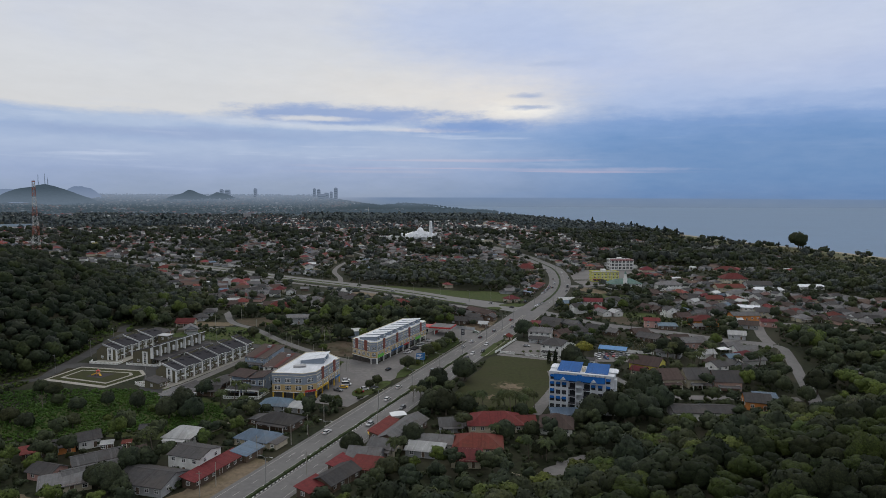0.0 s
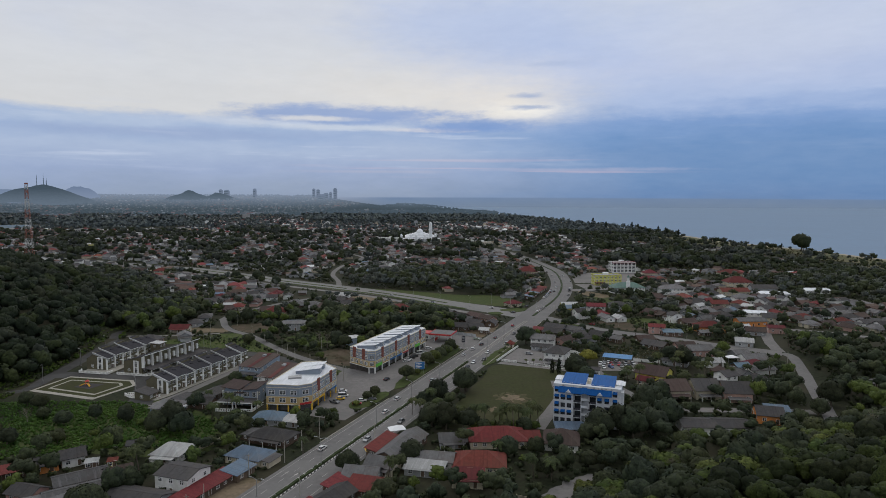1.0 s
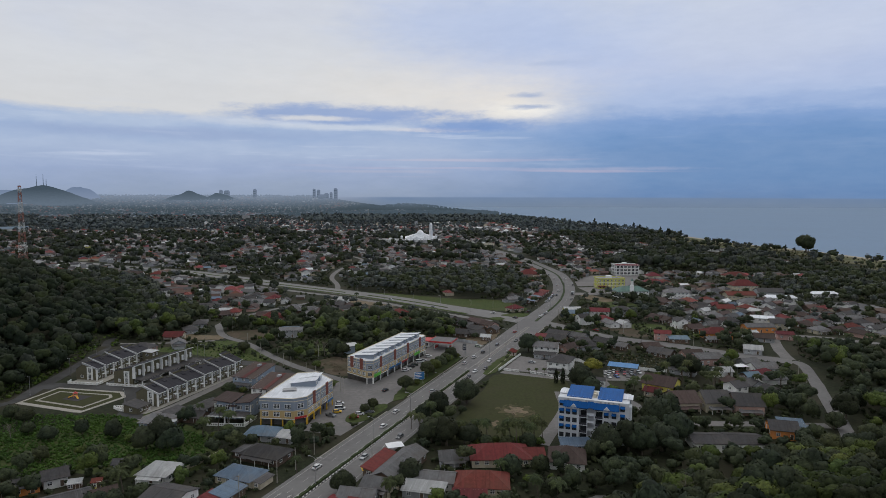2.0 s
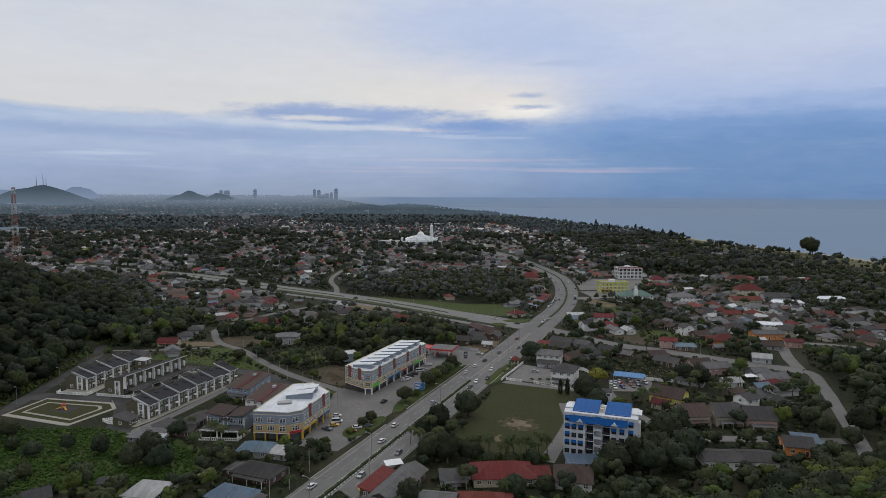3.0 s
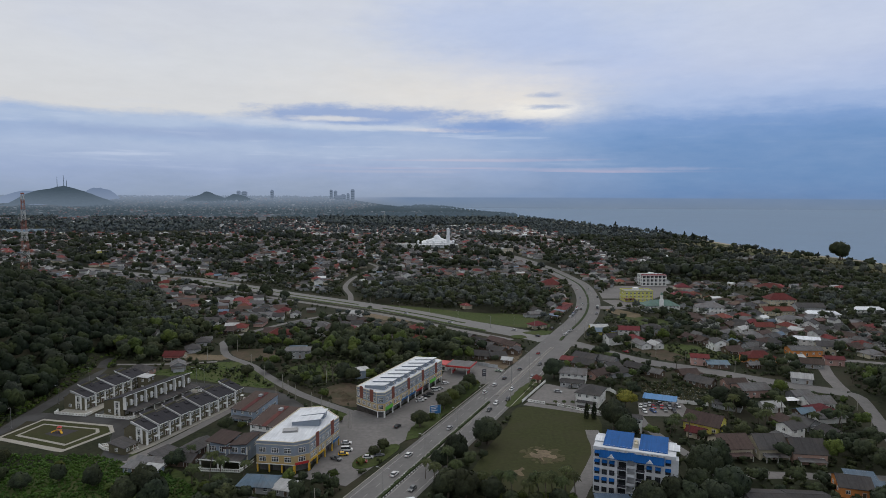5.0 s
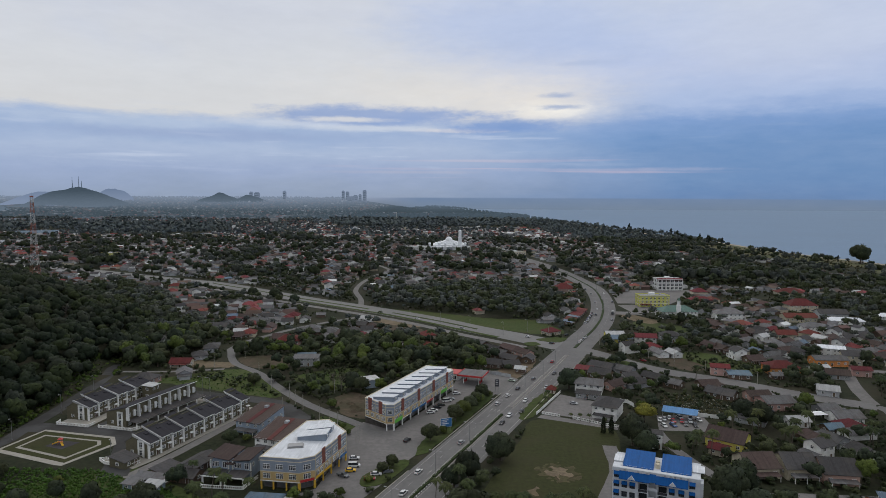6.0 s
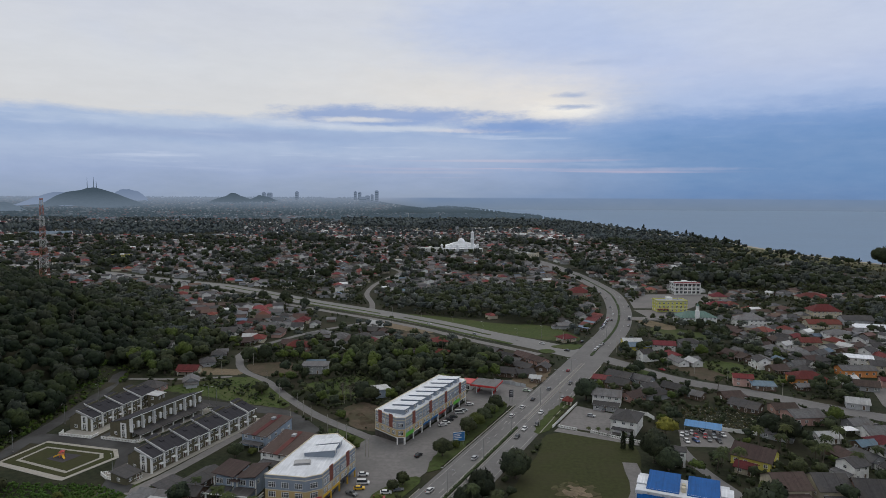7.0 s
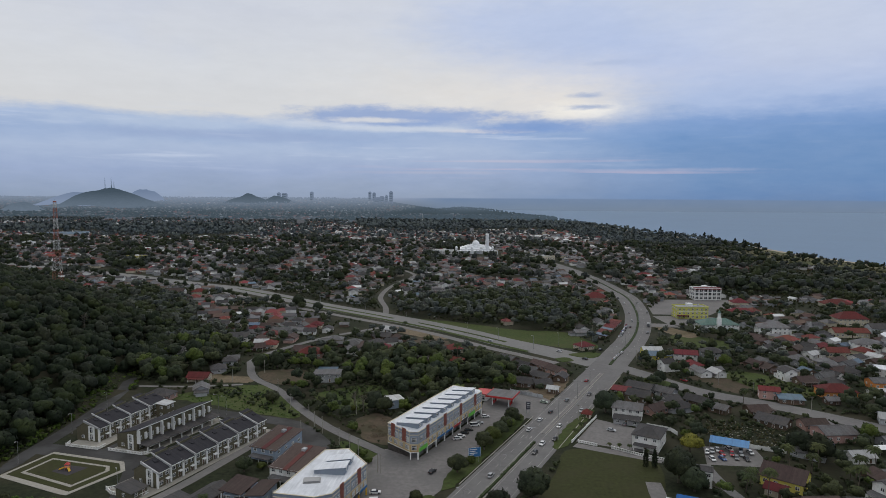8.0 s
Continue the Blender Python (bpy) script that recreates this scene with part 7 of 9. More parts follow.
plot(215, 477, 2, 20, 10, 4.4, "gable", "roof_zinc", "wall_orange", "long orange house with a grey roof", rise=1.8)
plot(231, 481, -15, 11, 10, 6.4, "gable", "roof_dark", "wall_cream", "cream two-storey house with a dark gabled roof", rise=2.2, storeys=2)
plot(229, 501, -20, 15, 10, 6.0, "gable", "roof_white", "wall_white", "white two-storey house with a white metal roof", rise=1.2, storeys=2)
plot(222, 454, -12, 10, 8, 4.2, "gable", "roof_red", "wall_pink", "house with a pinkish red roof", rise=1.2)
plot(205, 447, -18, 12, 9, 3.2, "gable", "roof_brown", "wall_grey", "house with a brown roof")
plot(252, 574, 2, 16, 12, 6.0, "hip", "roof_zinc", "wall_white", "white two-storey house with a grey hipped roof", storeys=2)
plot(222, 553, 0, 14, 10, 4.2, "gable", "roof_red", "wall_cream", "house with a red-brown roof")
plot(264, 622, 2, 26, 12, 4.6, "gable", "roof_red", "wall_cream", "long house with a dark red roof", rise=2.6)
plot(290, 675, 2, 25, 16, 6.5, "hip", "roof_red", "wall_cream", "large house with a dark red hipped roof", rise=5, storeys=2)
plot(320, 763, 2, 26, 16, 5, "hip", "roof_red", "wall_cream", "large house with a red hipped roof", rise=4)
plot(299, 616, -6, 26, 12, 3.2, "lean", "roof_white", "wall_white", "long low hall with a white metal roof", rise=0.8, name="hall", category="hall")
plot(300, 640, 0, 24, 12, 5.0, "gable", "roof_dark", "wall_grey", "long grey hall with a dark roof", rise=3.0, name="hall", category="hall")
plot(350, 640, 0, 30, 12, 3.2, "lean", "roof_white", "wall_white", "long low hall with a white metal roof", rise=0.8, name="hall", category="hall")
plot(113, 525, -8, 14.5, 9, 6.0, "gable", "roof_red", "wall_white", "white two-storey house with a red tiled roof", rise=2.0, storeys=2)
plot(96, 530, 5, 16, 11, 3.6, "gable", "roof_blue", "wall_yellow", "yellow eating house with a blue-grey roof", rise=1.8)
plot(94, 540.5, 5, 13, 8, 4.4, "gable", "roof_pale", "wall_yellow", "yellow house with a pale cream roof", rise=1.6)
plot(133, 535, -4, 14, 10, 5.6, "hip", "roof_dark", "wall_grey", "grey two-storey house with a dark hipped roof", storeys=2)
plot(208, 627, 1, 25, 12, 6.0, "hip", "roof_zinc", "wall_white", "long white two-storey house with a greenish grey roof", rise=3.0, storeys=2)
plot(209, 706, 2, 23, 13, 4.0, "hip", "roof_red", "wall_cream", "house with a dark red tiled roof", rise=3.4)
plot(224, 755, 2, 15, 12, 5.5, "hip", "roof_red", "wall_cream", "house with a red tiled roof", rise=3.4)
plot(84, 774, 2, 23, 17, 4.5, "hip", "roof_red", "wall_cream", "broad house with a large red roof", rise=5)
plot(80, 756, 2, 12, 8, 3.4, "gable", "roof_brown", "wall_cream", "house with a tan roof")
# stalls with red roofs in the bend
for i in range(9):
    f = i / 8
    plot(66 + 20 * f, 590 + 58 * f, 66 + 8 * f, 6.8, 8, 3.0, "lean", "roof_red" if i not in (0, 3) else "roof_blue", "wall_wood", "roadside stall with a red metal roof" if i not in (0, 3) else "roadside stall with a blue metal roof", rise=0.8, name="stall", category="shop", group="roadside stalls")
# corner between the two roads
for x, y, yaw, w, d, roof, lab in ((4, 455, -16, 12, 9, "roof_dark", "dark-roofed timber corner house"), (14, 453, 20, 10, 8, "roof_dark", "dark-roofed timber shop house"), (24, 484, -50, 12, 8, "roof_brown", "red-brown roofed shop house"), (26, 468, 70, 9, 7, "roof_dark", "small dark-roofed timber shop"),
                                   (15, 468, -40, 11, 8, "roof_dark", "house with a dark roof"), (8, 480, -40, 12, 9, "roof_zinc", "house with a zinc roof"), (16, 494, -45, 14, 8, "roof_brown", "long shop house with a brown roof"), (4, 492, -42, 11, 8, "roof_dark", "house with a dark roof"), (-6, 506, -42, 12, 9, "roof_zinc", "house with a zinc roof"),
                                   (20, 443, -16, 6, 5, "roof_pale", "small kiosk with a pale roof"), (-15, 503, -42, 8, 6, "roof_blue", "small house with a blue roof"), (-25, 518, -42, 11, 8, "roof_dark", "house with a dark roof"), (-38, 497, -30, 9, 7, "roof_red", "house with a red-brown roof")):
    plot(x, y, yaw, w, d, 3.1, "gable", roof, "wall_wood" if roof != "roof_brown" else "wall_pink", lab)
# west of the junction, along the lane and the hill
plot(-189, 441, 4, 12, 8, 3.2, "gable", "roof_red", "wall_cream", "cream bungalow with a red roof beside the meadow", rise=2.0, porch=2.4)
plot(-193, 406, -8, 13, 9, 3.4, "hip", "roof_dark", "wall_pink", "pinkish bungalow with a dark roof", rise=2.4)
plot(-231, 493, 5, 9, 8, 5.4, "gable", "roof_dark", "wall_white", "house on white posts with a dark roof", rise=1.8, storeys=2)
plot(-113, 450, 5, 15, 8, 5.2, "lean", "roof_zinc", "wall_grey", "grey two-storey house with a flat zinc roof", rise=0.6, storeys=2)
plot(-117, 463, 5, 11, 8, 3.0, "lean", "roof_blue", "wall_white", "shed with pale blue roofs", rise=0.6, name="shed", category="shed")
plot(-141, 505, 8, 16, 11, 3.8, "hip", "roof_red", "wall_pink", "bungalow with a bright red hipped roof", rise=3.2)
plot(-103, 565, -8, 14, 9, 3.0, "gable", "roof_dark", "wall_wood", "house with a dark zinc roof")
plot(-104, 512, 8, 12, 8, 3.2, "gable", "roof_zinc", "wall_white", "house with a pale grey roof")
plot(-66, 506, -10, 14, 9, 3.2, "gable", "roof_dark", "wall_wood", "house with a dark roof among trees")
plot(-103, 590, -35, 12, 8, 3.0, "gable", "roof_pale", "wall_white", "house with a pale zinc gable roof")
plot(-93, 698, 0, 15, 11, 5.0, "gable", "roof_dark", "wall_grey", "grey two-storey house with a dark roof", storeys=2)
plot(-366, 735, 10, 20, 12, 6.5, "gable", "roof_brown", "wall_white", "long white house with a brown roof at the hill foot", rise=3, storeys=2)
plot(-342, 742, 8, 14, 10, 6.2, "hip", "roof_red", "wall_cream", "cream house with a dull red roof at the hill foot", rise=2.6, storeys=2)
plot(-210, 545, 5, 15, 10, 4.0, "gable", "roof_dark", "wall_white", "white house with a dark gabled roof")
plot(-246, 593, 5, 13, 9, 3.4, "gable", "roof_dark", "wall_white", "white house with a dark roof")

# tarpaulins, tents
plain("canvas_white", (0.7, 0.71, 0.72), 0.7)
plain("canvas_yellow", (0.6, 0.38, 0.02), 0.7)


def tent(x, y, yaw, w, d, h, mat, label):
    root = thing("canopy_tent", pose(x, y, land1(x, y), 0, 0, yaw), label, "tent")
    part("cover", Mesh().solid([(-w / 2, -d / 2, h - 0.5), (w / 2, -d / 2, h - 0.5), (w / 2, d / 2, h - 0.5), (-w / 2, d / 2, h - 0.5)], [(-w * 0.12, -d * 0.1, h + 0.5), (w * 0.12, -d * 0.1, h + 0.5), (w * 0.12, d * 0.1, h + 0.5), (-w * 0.12, d * 0.1, h + 0.5)]), mat, root)
    for sx in (-1, 1):
        for sy in (-1, 1):
            part("post", Mesh().tube([(sx * (w / 2 - 0.1), sy * (d / 2 - 0.1), -0.3), (sx * (w / 2 - 0.1), sy * (d / 2 - 0.1), h - 0.45)], [0.05, 0.05], 5), "galvanised", root)
    spot(x, y, w / 2)


tent(-22.5, 256, 20, 6.5, 5, 3.0, "canvas_white", "white party tent beside the road")
tent(-30.3, 235.5, 20, 3.6, 3, 2.6, "canvas_yellow", "yellow canvas stall cover beside the road")
tent(158, 373, 10, 7, 5, 3.4, "canvas_white", "white canopy tent among houses")
tent(-95, 700, 20, 8, 6, 3.4, "canvas_white", "white canopy tent beside the road")

# shelter with a blue roof over parked cars
sh = thing("car_shelter", pose(92.3, 369.5, 0, 0, 0, -21), "open car shelter with a blue metal roof", "shelter")
surface("roof_shelter", (0.07, 0.19, 0.38), 0.5, 0.12, 0.7, 0.14, (0.1, 0.2, 0.34), 0.5, 0.2, 0.0, stripe=("X", 1.6))
part("roof", Mesh().slab([(-8, -3.6, 3.4), (8, -3.6, 3.4), (8, 3.6, 4.1), (-8, 3.6, 4.1)], 0.16), "roof_shelter", sh, "blue metal roof")
for x in (-7.6, -2.6, 2.6, 7.6):
    for y in (-3.3, 3.3):
        part("post", Mesh().box(x - 0.08, y - 0.08, -0.3, x + 0.08, y + 0.08, 3.45), "galvanised", sh)
spot(92, 366, 12)
sheet([(78, 352), (82, 372), (104, 374), (104, 352)], 0.031, "concrete", "yard", "stained concrete yard with parked cars")


def plain_wall(pts, h, label, mat="trim_white"):
    a0 = Vector((*pts[0], 0))
    root = thing("garden_wall", pose(a0.x, a0.y, 0), label, "wall", "garden walls")
    for p, q in zip(pts, pts[1:]):
        a, b = Vector((*p, 0)) - a0, Vector((*q, 0)) - a0
        L = (b - a).length
        F = pose(a.x, a.y, 0, 0, 0, math.degrees(math.atan2(b.y - a.y, b.x - a.x)))
        n = max(1, int(L / 3))
        for i in range(n):
            part("panel", Mesh().box(L * i / n + 0.15, -0.06, -0.3, L * (i + 1) / n - 0.15, 0.06, h), mat, root, m=F)
            part("post", Mesh().box(L * i / n - 0.15, -0.15, -0.3, L * i / n + 0.15, 0.15, h + 0.2), mat, root, m=F)
    return root


plain_wall([(102, 372.5), (116, 368)], 1.8, "white panel wall along a yard")
plain_wall([(62, 394), (72, 390), (74, 384)], 1.8, "white garden wall behind a villa")
plain_wall([(-4, 441), (14, 432)], 1.9, "pale wall behind the petrol station", "wall_grey")
plain_wall([(-98, 232), (-92, 242), (-88, 252)], 1.3, "pale garden wall of a bungalow", "wall_cream")
plain_wall([(20, 203), (28, 200), (38, 196)], 1.4, "pale garden wall beside a drive", "wall_cream")
balustrade([(24, 369), (33, 390), (39.5, 405)], "white fence with posts before the villa")
balustrade([(27, 370), (35, 366.5)], "white fence with posts before the villa")
balustrade([(41, 364.5), (53, 357), (63, 353)], "white fence with posts before the villa")

# ---- larger buildings further off ----
def block(x, y, yaw, w, d, floors, fh, wall, label, roof="wall_grey", cols=None, name="building", trim="trim_white", win=(1.6, 1.4)):
    """A plain block of flats or offices with slab edges, windows and a parapet. Front to its own -y."""
    root = thing(name, pose(x, y, 0, 0, 0, yaw), label, "building")
    H = floors * fh
    part("body", Mesh().box(-w / 2, -d / 2, -0.5, w / 2, d / 2, H), wall, root)
    part("roof_slab", Mesh().box(-w / 2 - 0.3, -d / 2 - 0.3, H, w / 2 + 0.3, d / 2 + 0.3, H + 0.3), roof, root)
    for a, b, c, e in ((-w / 2 - 0.3, -d / 2 - 0.3, w / 2 + 0.3, -d / 2), (-w / 2 - 0.3, d / 2, w / 2 + 0.3, d / 2 + 0.3), (-w / 2 - 0.3, -d / 2, -w / 2, d / 2), (w / 2, -d / 2, w / 2 + 0.3, d / 2)):
        part("parapet", Mesh().box(a, b, H + 0.3, c, e, H + 1.1), wall, root)
    part("stair_head", Mesh().box(-2.5, 0, H + 0.3, 2.5, d * 0.35, H + 2.8), trim, root)
    part("water_tank", Mesh().tube([(w * 0.28, 1, H + 0.3), (w * 0.28, 1, H + 2)], [0.9, 0.9], 10), "roof_pale", root)
    cols = cols or int(w / 4)
    for f in range(floors):
        if f:
            part("slab_edge", Mesh().box(-w / 2 - 0.12, -d / 2 - 0.12, f * fh - 0.1, w / 2 + 0.12, -d / 2 + 0.02, f * fh + 0.15), trim, root)
        for i in range(cols):
            part("window", window_mesh(*win, 1), "", root, m=pose(-w / 2 + w * (i + 0.5) / cols, -d / 2 - 0.01, f * fh + fh * 0.32))
        for sx in (-1, 1):
            for i in range(max(1, int(d / 5))):
                part("window", window_mesh(*win, 1), "", root, m=pose(sx * (w / 2 + 0.01), -d / 2 + d * (i + 0.5) / max(1, int(d / 5)), f * fh + fh * 0.32, 0, 0, 90 * sx))
    spot(x, y, max(w, d) * 0.6)
    return root


surface("wall_lime", (0.5, 0.48, 0.14), 0.85, 0.1, 0.6, 0.2, (0.42, 0.43, 0.08), 0.5, 0.03, 0)
yb = block(159, 690, 6, 28, 15, 3, 3.3, "wall_lime", "three-storey bright yellow-green building", "wall_grey", 7)
part("awning", Mesh().slab([(-15, -10.5, 2.9), (-4, -10.5, 2.9), (-4, -7.5, 3.4), (-15, -7.5, 3.4)], 0.15), "roof_red", yb, "red awning")
wb = block(204, 802, 6, 28, 16, 3, 3.9, "wall_white", "three-storey white arcaded building with red roof edges", "wall_grey", 6, win=(3.0, 2.5))
for i in range(7):
    part("pilaster", Mesh().box(-14 + 4.66 * i - 0.4, -8.5, -0.3, -14 + 4.66 * i + 0.4, -8.0, 12.0), "trim_white", wb)
part("red_roof_edge", Mesh().slab([(-14.6, -9.2, 11.9), (14.6, -9.2, 11.9), (14.6, -4, 13.4), (-14.6, -4, 13.4)], 0.25), "roof_red", wb)
gh = house(166, 634, 7, 31, 16, 6.2, "hip", "roof_green", "wall_white", "white hall with a green hipped roof and a small tower", rise=4.0, storeys=2, porch=3, name="hall", category="hall")
part("tower", Mesh().box(-3.5, -10.5, 0, -0.5, -7.6, 12).box(-3.0, -10.0, 12.2, -1.0, -8.1, 16.0), "wall_white", gh, "white square tower")
part("tower_cap", Mesh().solid([(-3.2, -10.2, 16), (-0.8, -10.2, 16), (-0.8, -7.9, 16), (-3.2, -7.9, 16)], [(-2.05, -9.1, 18.5), (-1.95, -9.1, 18.5), (-1.95, -9, 18.5), (-2.05, -9, 18.5)]), "roof_green", gh)
spot(166, 634, 18)

surface("mosque_white", (0.74, 0.75, 0.76), 0.7, 0.06, 0.3, 0.1, (0.62, 0.63, 0.64), 0.4, 0.02, 0)
mq = thing("mosque", pose(-70, 1320, 0, 0, 0, 5) @ Matrix.Diagonal((1.14, 1.14, 1.08, 1)), "large white mosque with domes and a tall minaret", "mosque")


def dome(name, x, y, z, r, parent):
    m = Mesh()
    prev = None
    for j in range(7):
        a = math.pi / 2 * j / 6
        ring = [(x + r * math.cos(a) * math.cos(b * math.pi / 6) * (1.06 if j == 1 else 1), y + r * math.cos(a) * math.sin(b * math.pi / 6), z + r * 1.15 * math.sin(a)) for b in range(12)]
        if prev:
            for b in range(12):
                m.face([prev[b], prev[(b + 1) % 12], ring[(b + 1) % 12], ring[b]])
        prev = ring
    m.tube([(x, y, z + r * 1.1), (x, y, z + r * 1.6)], [0.25, 0.05], 5)
    return part(name, m, "mosque_white", parent)


part("prayer_hall", Mesh().box(-32, -18, -0.5, 22, 24, 9), "mosque_white", mq)
part("arcade_roof", Mesh().box(-40, -26, 5.2, 30, -17, 5.9), "mosque_white", mq)
for i in range(15):
    part("arcade_column", Mesh().box(-40 + 5 * i - 0.5, -26, -0.5, -40 + 5 * i + 0.5, -25, 5.3), "mosque_white", mq)
for j in range(4):
    s = 1 - j * 0.2
    part("stepped_roof", Mesh().box(-24 * s - 5, -14 * s + 3, 9 + j * 1.6, 24 * s - 5, 16 * s + 3, 10.6 + j * 1.6), "mosque_white", mq)
dome("dome", -5, 3, 15.4, 6.0, mq)
for x, y in ((-38, -24), (-22, -20), (-12, -24), (3, -22), (22, -18)):
    part("corner_tower", Mesh().box(x - 1.8, y - 1.8, -0.5, x + 1.8, y + 1.8, 11), "mosque_white", mq)
    dome("dome", x, y, 11, 2.4, mq)
part("minaret", Mesh().tube([(13, -20, -0.5), (13, -20, 22), (13, -20, 22.2), (13, -20, 23), (13, -20, 23.2), (13, -20, 33), (13, -20, 33.1)], [3.2, 3.0, 3.9, 3.9, 2.6, 2.4, 2.8], 8), "mosque_white", mq)
dome("minaret_dome", 13, -20, 33, 2.6, mq)
for i in range(9):
    part("hall_window", window_mesh(2.2, 4.5, 1), "", mq, m=pose(-29 + 6 * i, -18.02, 2))
spot(-70, 1320, 50)
spot(-70, 1270, 42)
spot(-40, 1240, 30)
block(-130, 1260, 5, 34, 16, 2, 4.5, "wall_white", "white two-storey hall near the mosque", "wall_white", 8)
block(47, 1168, 14, 34, 14, 2, 4.4, "wall_cream", "pale building with a yellow end wall", "wall_grey", 8)
block(-616, 1068, 5, 30, 12, 2, 4.2, "wall_lime", "yellow two-storey school building", "roof_red", 8)
block(-1004, 1312, 5, 20, 14, 2, 4.5, "mosque_white", "small white mosque hall far off", "wall_white", 4)
block(-945, 1802, 5, 52, 20, 2, 5, "wall_white", "long white hall far off", "wall_white", 8)
house(-1122, 1585, 30, 100, 40, 9, "gable", "roof_blue", "wall_white", "large sports hall with a blue roof far off", rise=5, name="hall", category="hall", porch=0)
spot(-1122, 1585, 40)
bb = thing("billboard", pose(-748, 2272, 0, 0, 0, 15), "large pale billboard far off in the town", "billboard")
part("panel", Mesh().box(-13, -0.5, 8, 13, 0.5, 22), "roof_pale", bb)
for x in (-9, 9):
    part("post", Mesh().box(x - 0.5, -0.5, -0.5, x + 0.5, 0.5, 8), "galvanised", bb)


def lattice_mast(x, y, h, w0, w1, label, z=None, bands=True, dishes=True):
    """A steel lattice mast: four tapering legs, cross bracing, aerials."""
    root = thing("radio_mast", pose(x, y, land1(x, y) if z is None else z, 0, 0, 20), label, "radio mast")
    n = max(6, int(h / 4.5))
    for k in range(4):
        sx, sy = ((-1, -1), (1, -1), (1, 1), (-1, 1))[k]
        for i in range(n):
            f0, f1 = i / n, (i + 1) / n
            a, b = w0 + (w1 - w0) * f0 ** 0.7, w0 + (w1 - w0) * f1 ** 0.7
            mat = "mast_red" if bands and (i // 2) % 2 == 0 else "mast_white"
            part("leg", Mesh().tube([(sx * a, sy * a, h * f0), (sx * b, sy * b, h * f1)], [0.16, 0.14], 4), mat, root)
            ux, uy = ((1, -1), (1, 1), (-1, 1), (-1, -1))[k]
            part("brace", Mesh().tube([(sx * a, sy * a, h * f0), (ux * b, uy * b, h * f1)], [0.1, 0.1], 3).tube([(ux * a, uy * a, h * f0), (sx * b, sy * b, h * f1)], [0.1, 0.1], 3), mat, root)
    if dishes:
        for i, zf in enumerate((0.55, 0.6, 0.66, 0.78, 0.9)):
            a = i * 1.9
            part("dish", Mesh().tube([(math.cos(a) * 1.6, math.sin(a) * 1.6, h * zf), (math.cos(a) * 2.1, math.sin(a) * 2.1, h * zf)], [0.9, 0.7], 10), "roof_pale", root)
        part("headframe", Mesh().tube([(0, 0, h), (0, 0, h + 1.2)], [1.5, 1.5], 8), "mast_red", root)
        part("lightning_rod", Mesh().tube([(0, 0, h), (0, 0, h + 4)], [0.06, 0.03], 4), "galvanised", root)
    return root


surface("mast_red", (0.3, 0.12, 0.09), 0.7, 0.15, 0.5, 0.1, None, 0, 0, 0)
surface("mast_white", (0.5, 0.5, 0.48), 0.7, 0.1, 0.5, 0.1, None, 0, 0, 0)
lattice_mast(-405, 608, 70, 3.6, 1.0, "tall red and white lattice radio mast on the hill", z=33)
lattice_mast(-318, 2295, 44, 2.2, 0.8, "slim lattice mast in the far woods", bands=False, dishes=False)
# aerials on the far hill, towers of the distant town, all glowing with painted haze
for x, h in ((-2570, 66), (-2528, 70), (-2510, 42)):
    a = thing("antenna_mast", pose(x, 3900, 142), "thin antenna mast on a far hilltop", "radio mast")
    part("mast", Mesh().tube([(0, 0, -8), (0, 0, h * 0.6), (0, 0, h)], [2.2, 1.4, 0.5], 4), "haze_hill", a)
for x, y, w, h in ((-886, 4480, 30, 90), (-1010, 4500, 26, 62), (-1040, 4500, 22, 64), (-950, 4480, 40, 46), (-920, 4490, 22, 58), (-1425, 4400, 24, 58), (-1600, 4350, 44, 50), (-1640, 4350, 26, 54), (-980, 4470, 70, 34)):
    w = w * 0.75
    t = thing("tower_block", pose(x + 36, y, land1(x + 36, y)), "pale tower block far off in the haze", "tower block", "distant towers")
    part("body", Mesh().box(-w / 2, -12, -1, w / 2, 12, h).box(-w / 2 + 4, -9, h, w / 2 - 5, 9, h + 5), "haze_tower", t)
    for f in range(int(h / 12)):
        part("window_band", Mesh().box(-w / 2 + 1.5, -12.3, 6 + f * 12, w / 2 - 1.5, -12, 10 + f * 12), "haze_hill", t)
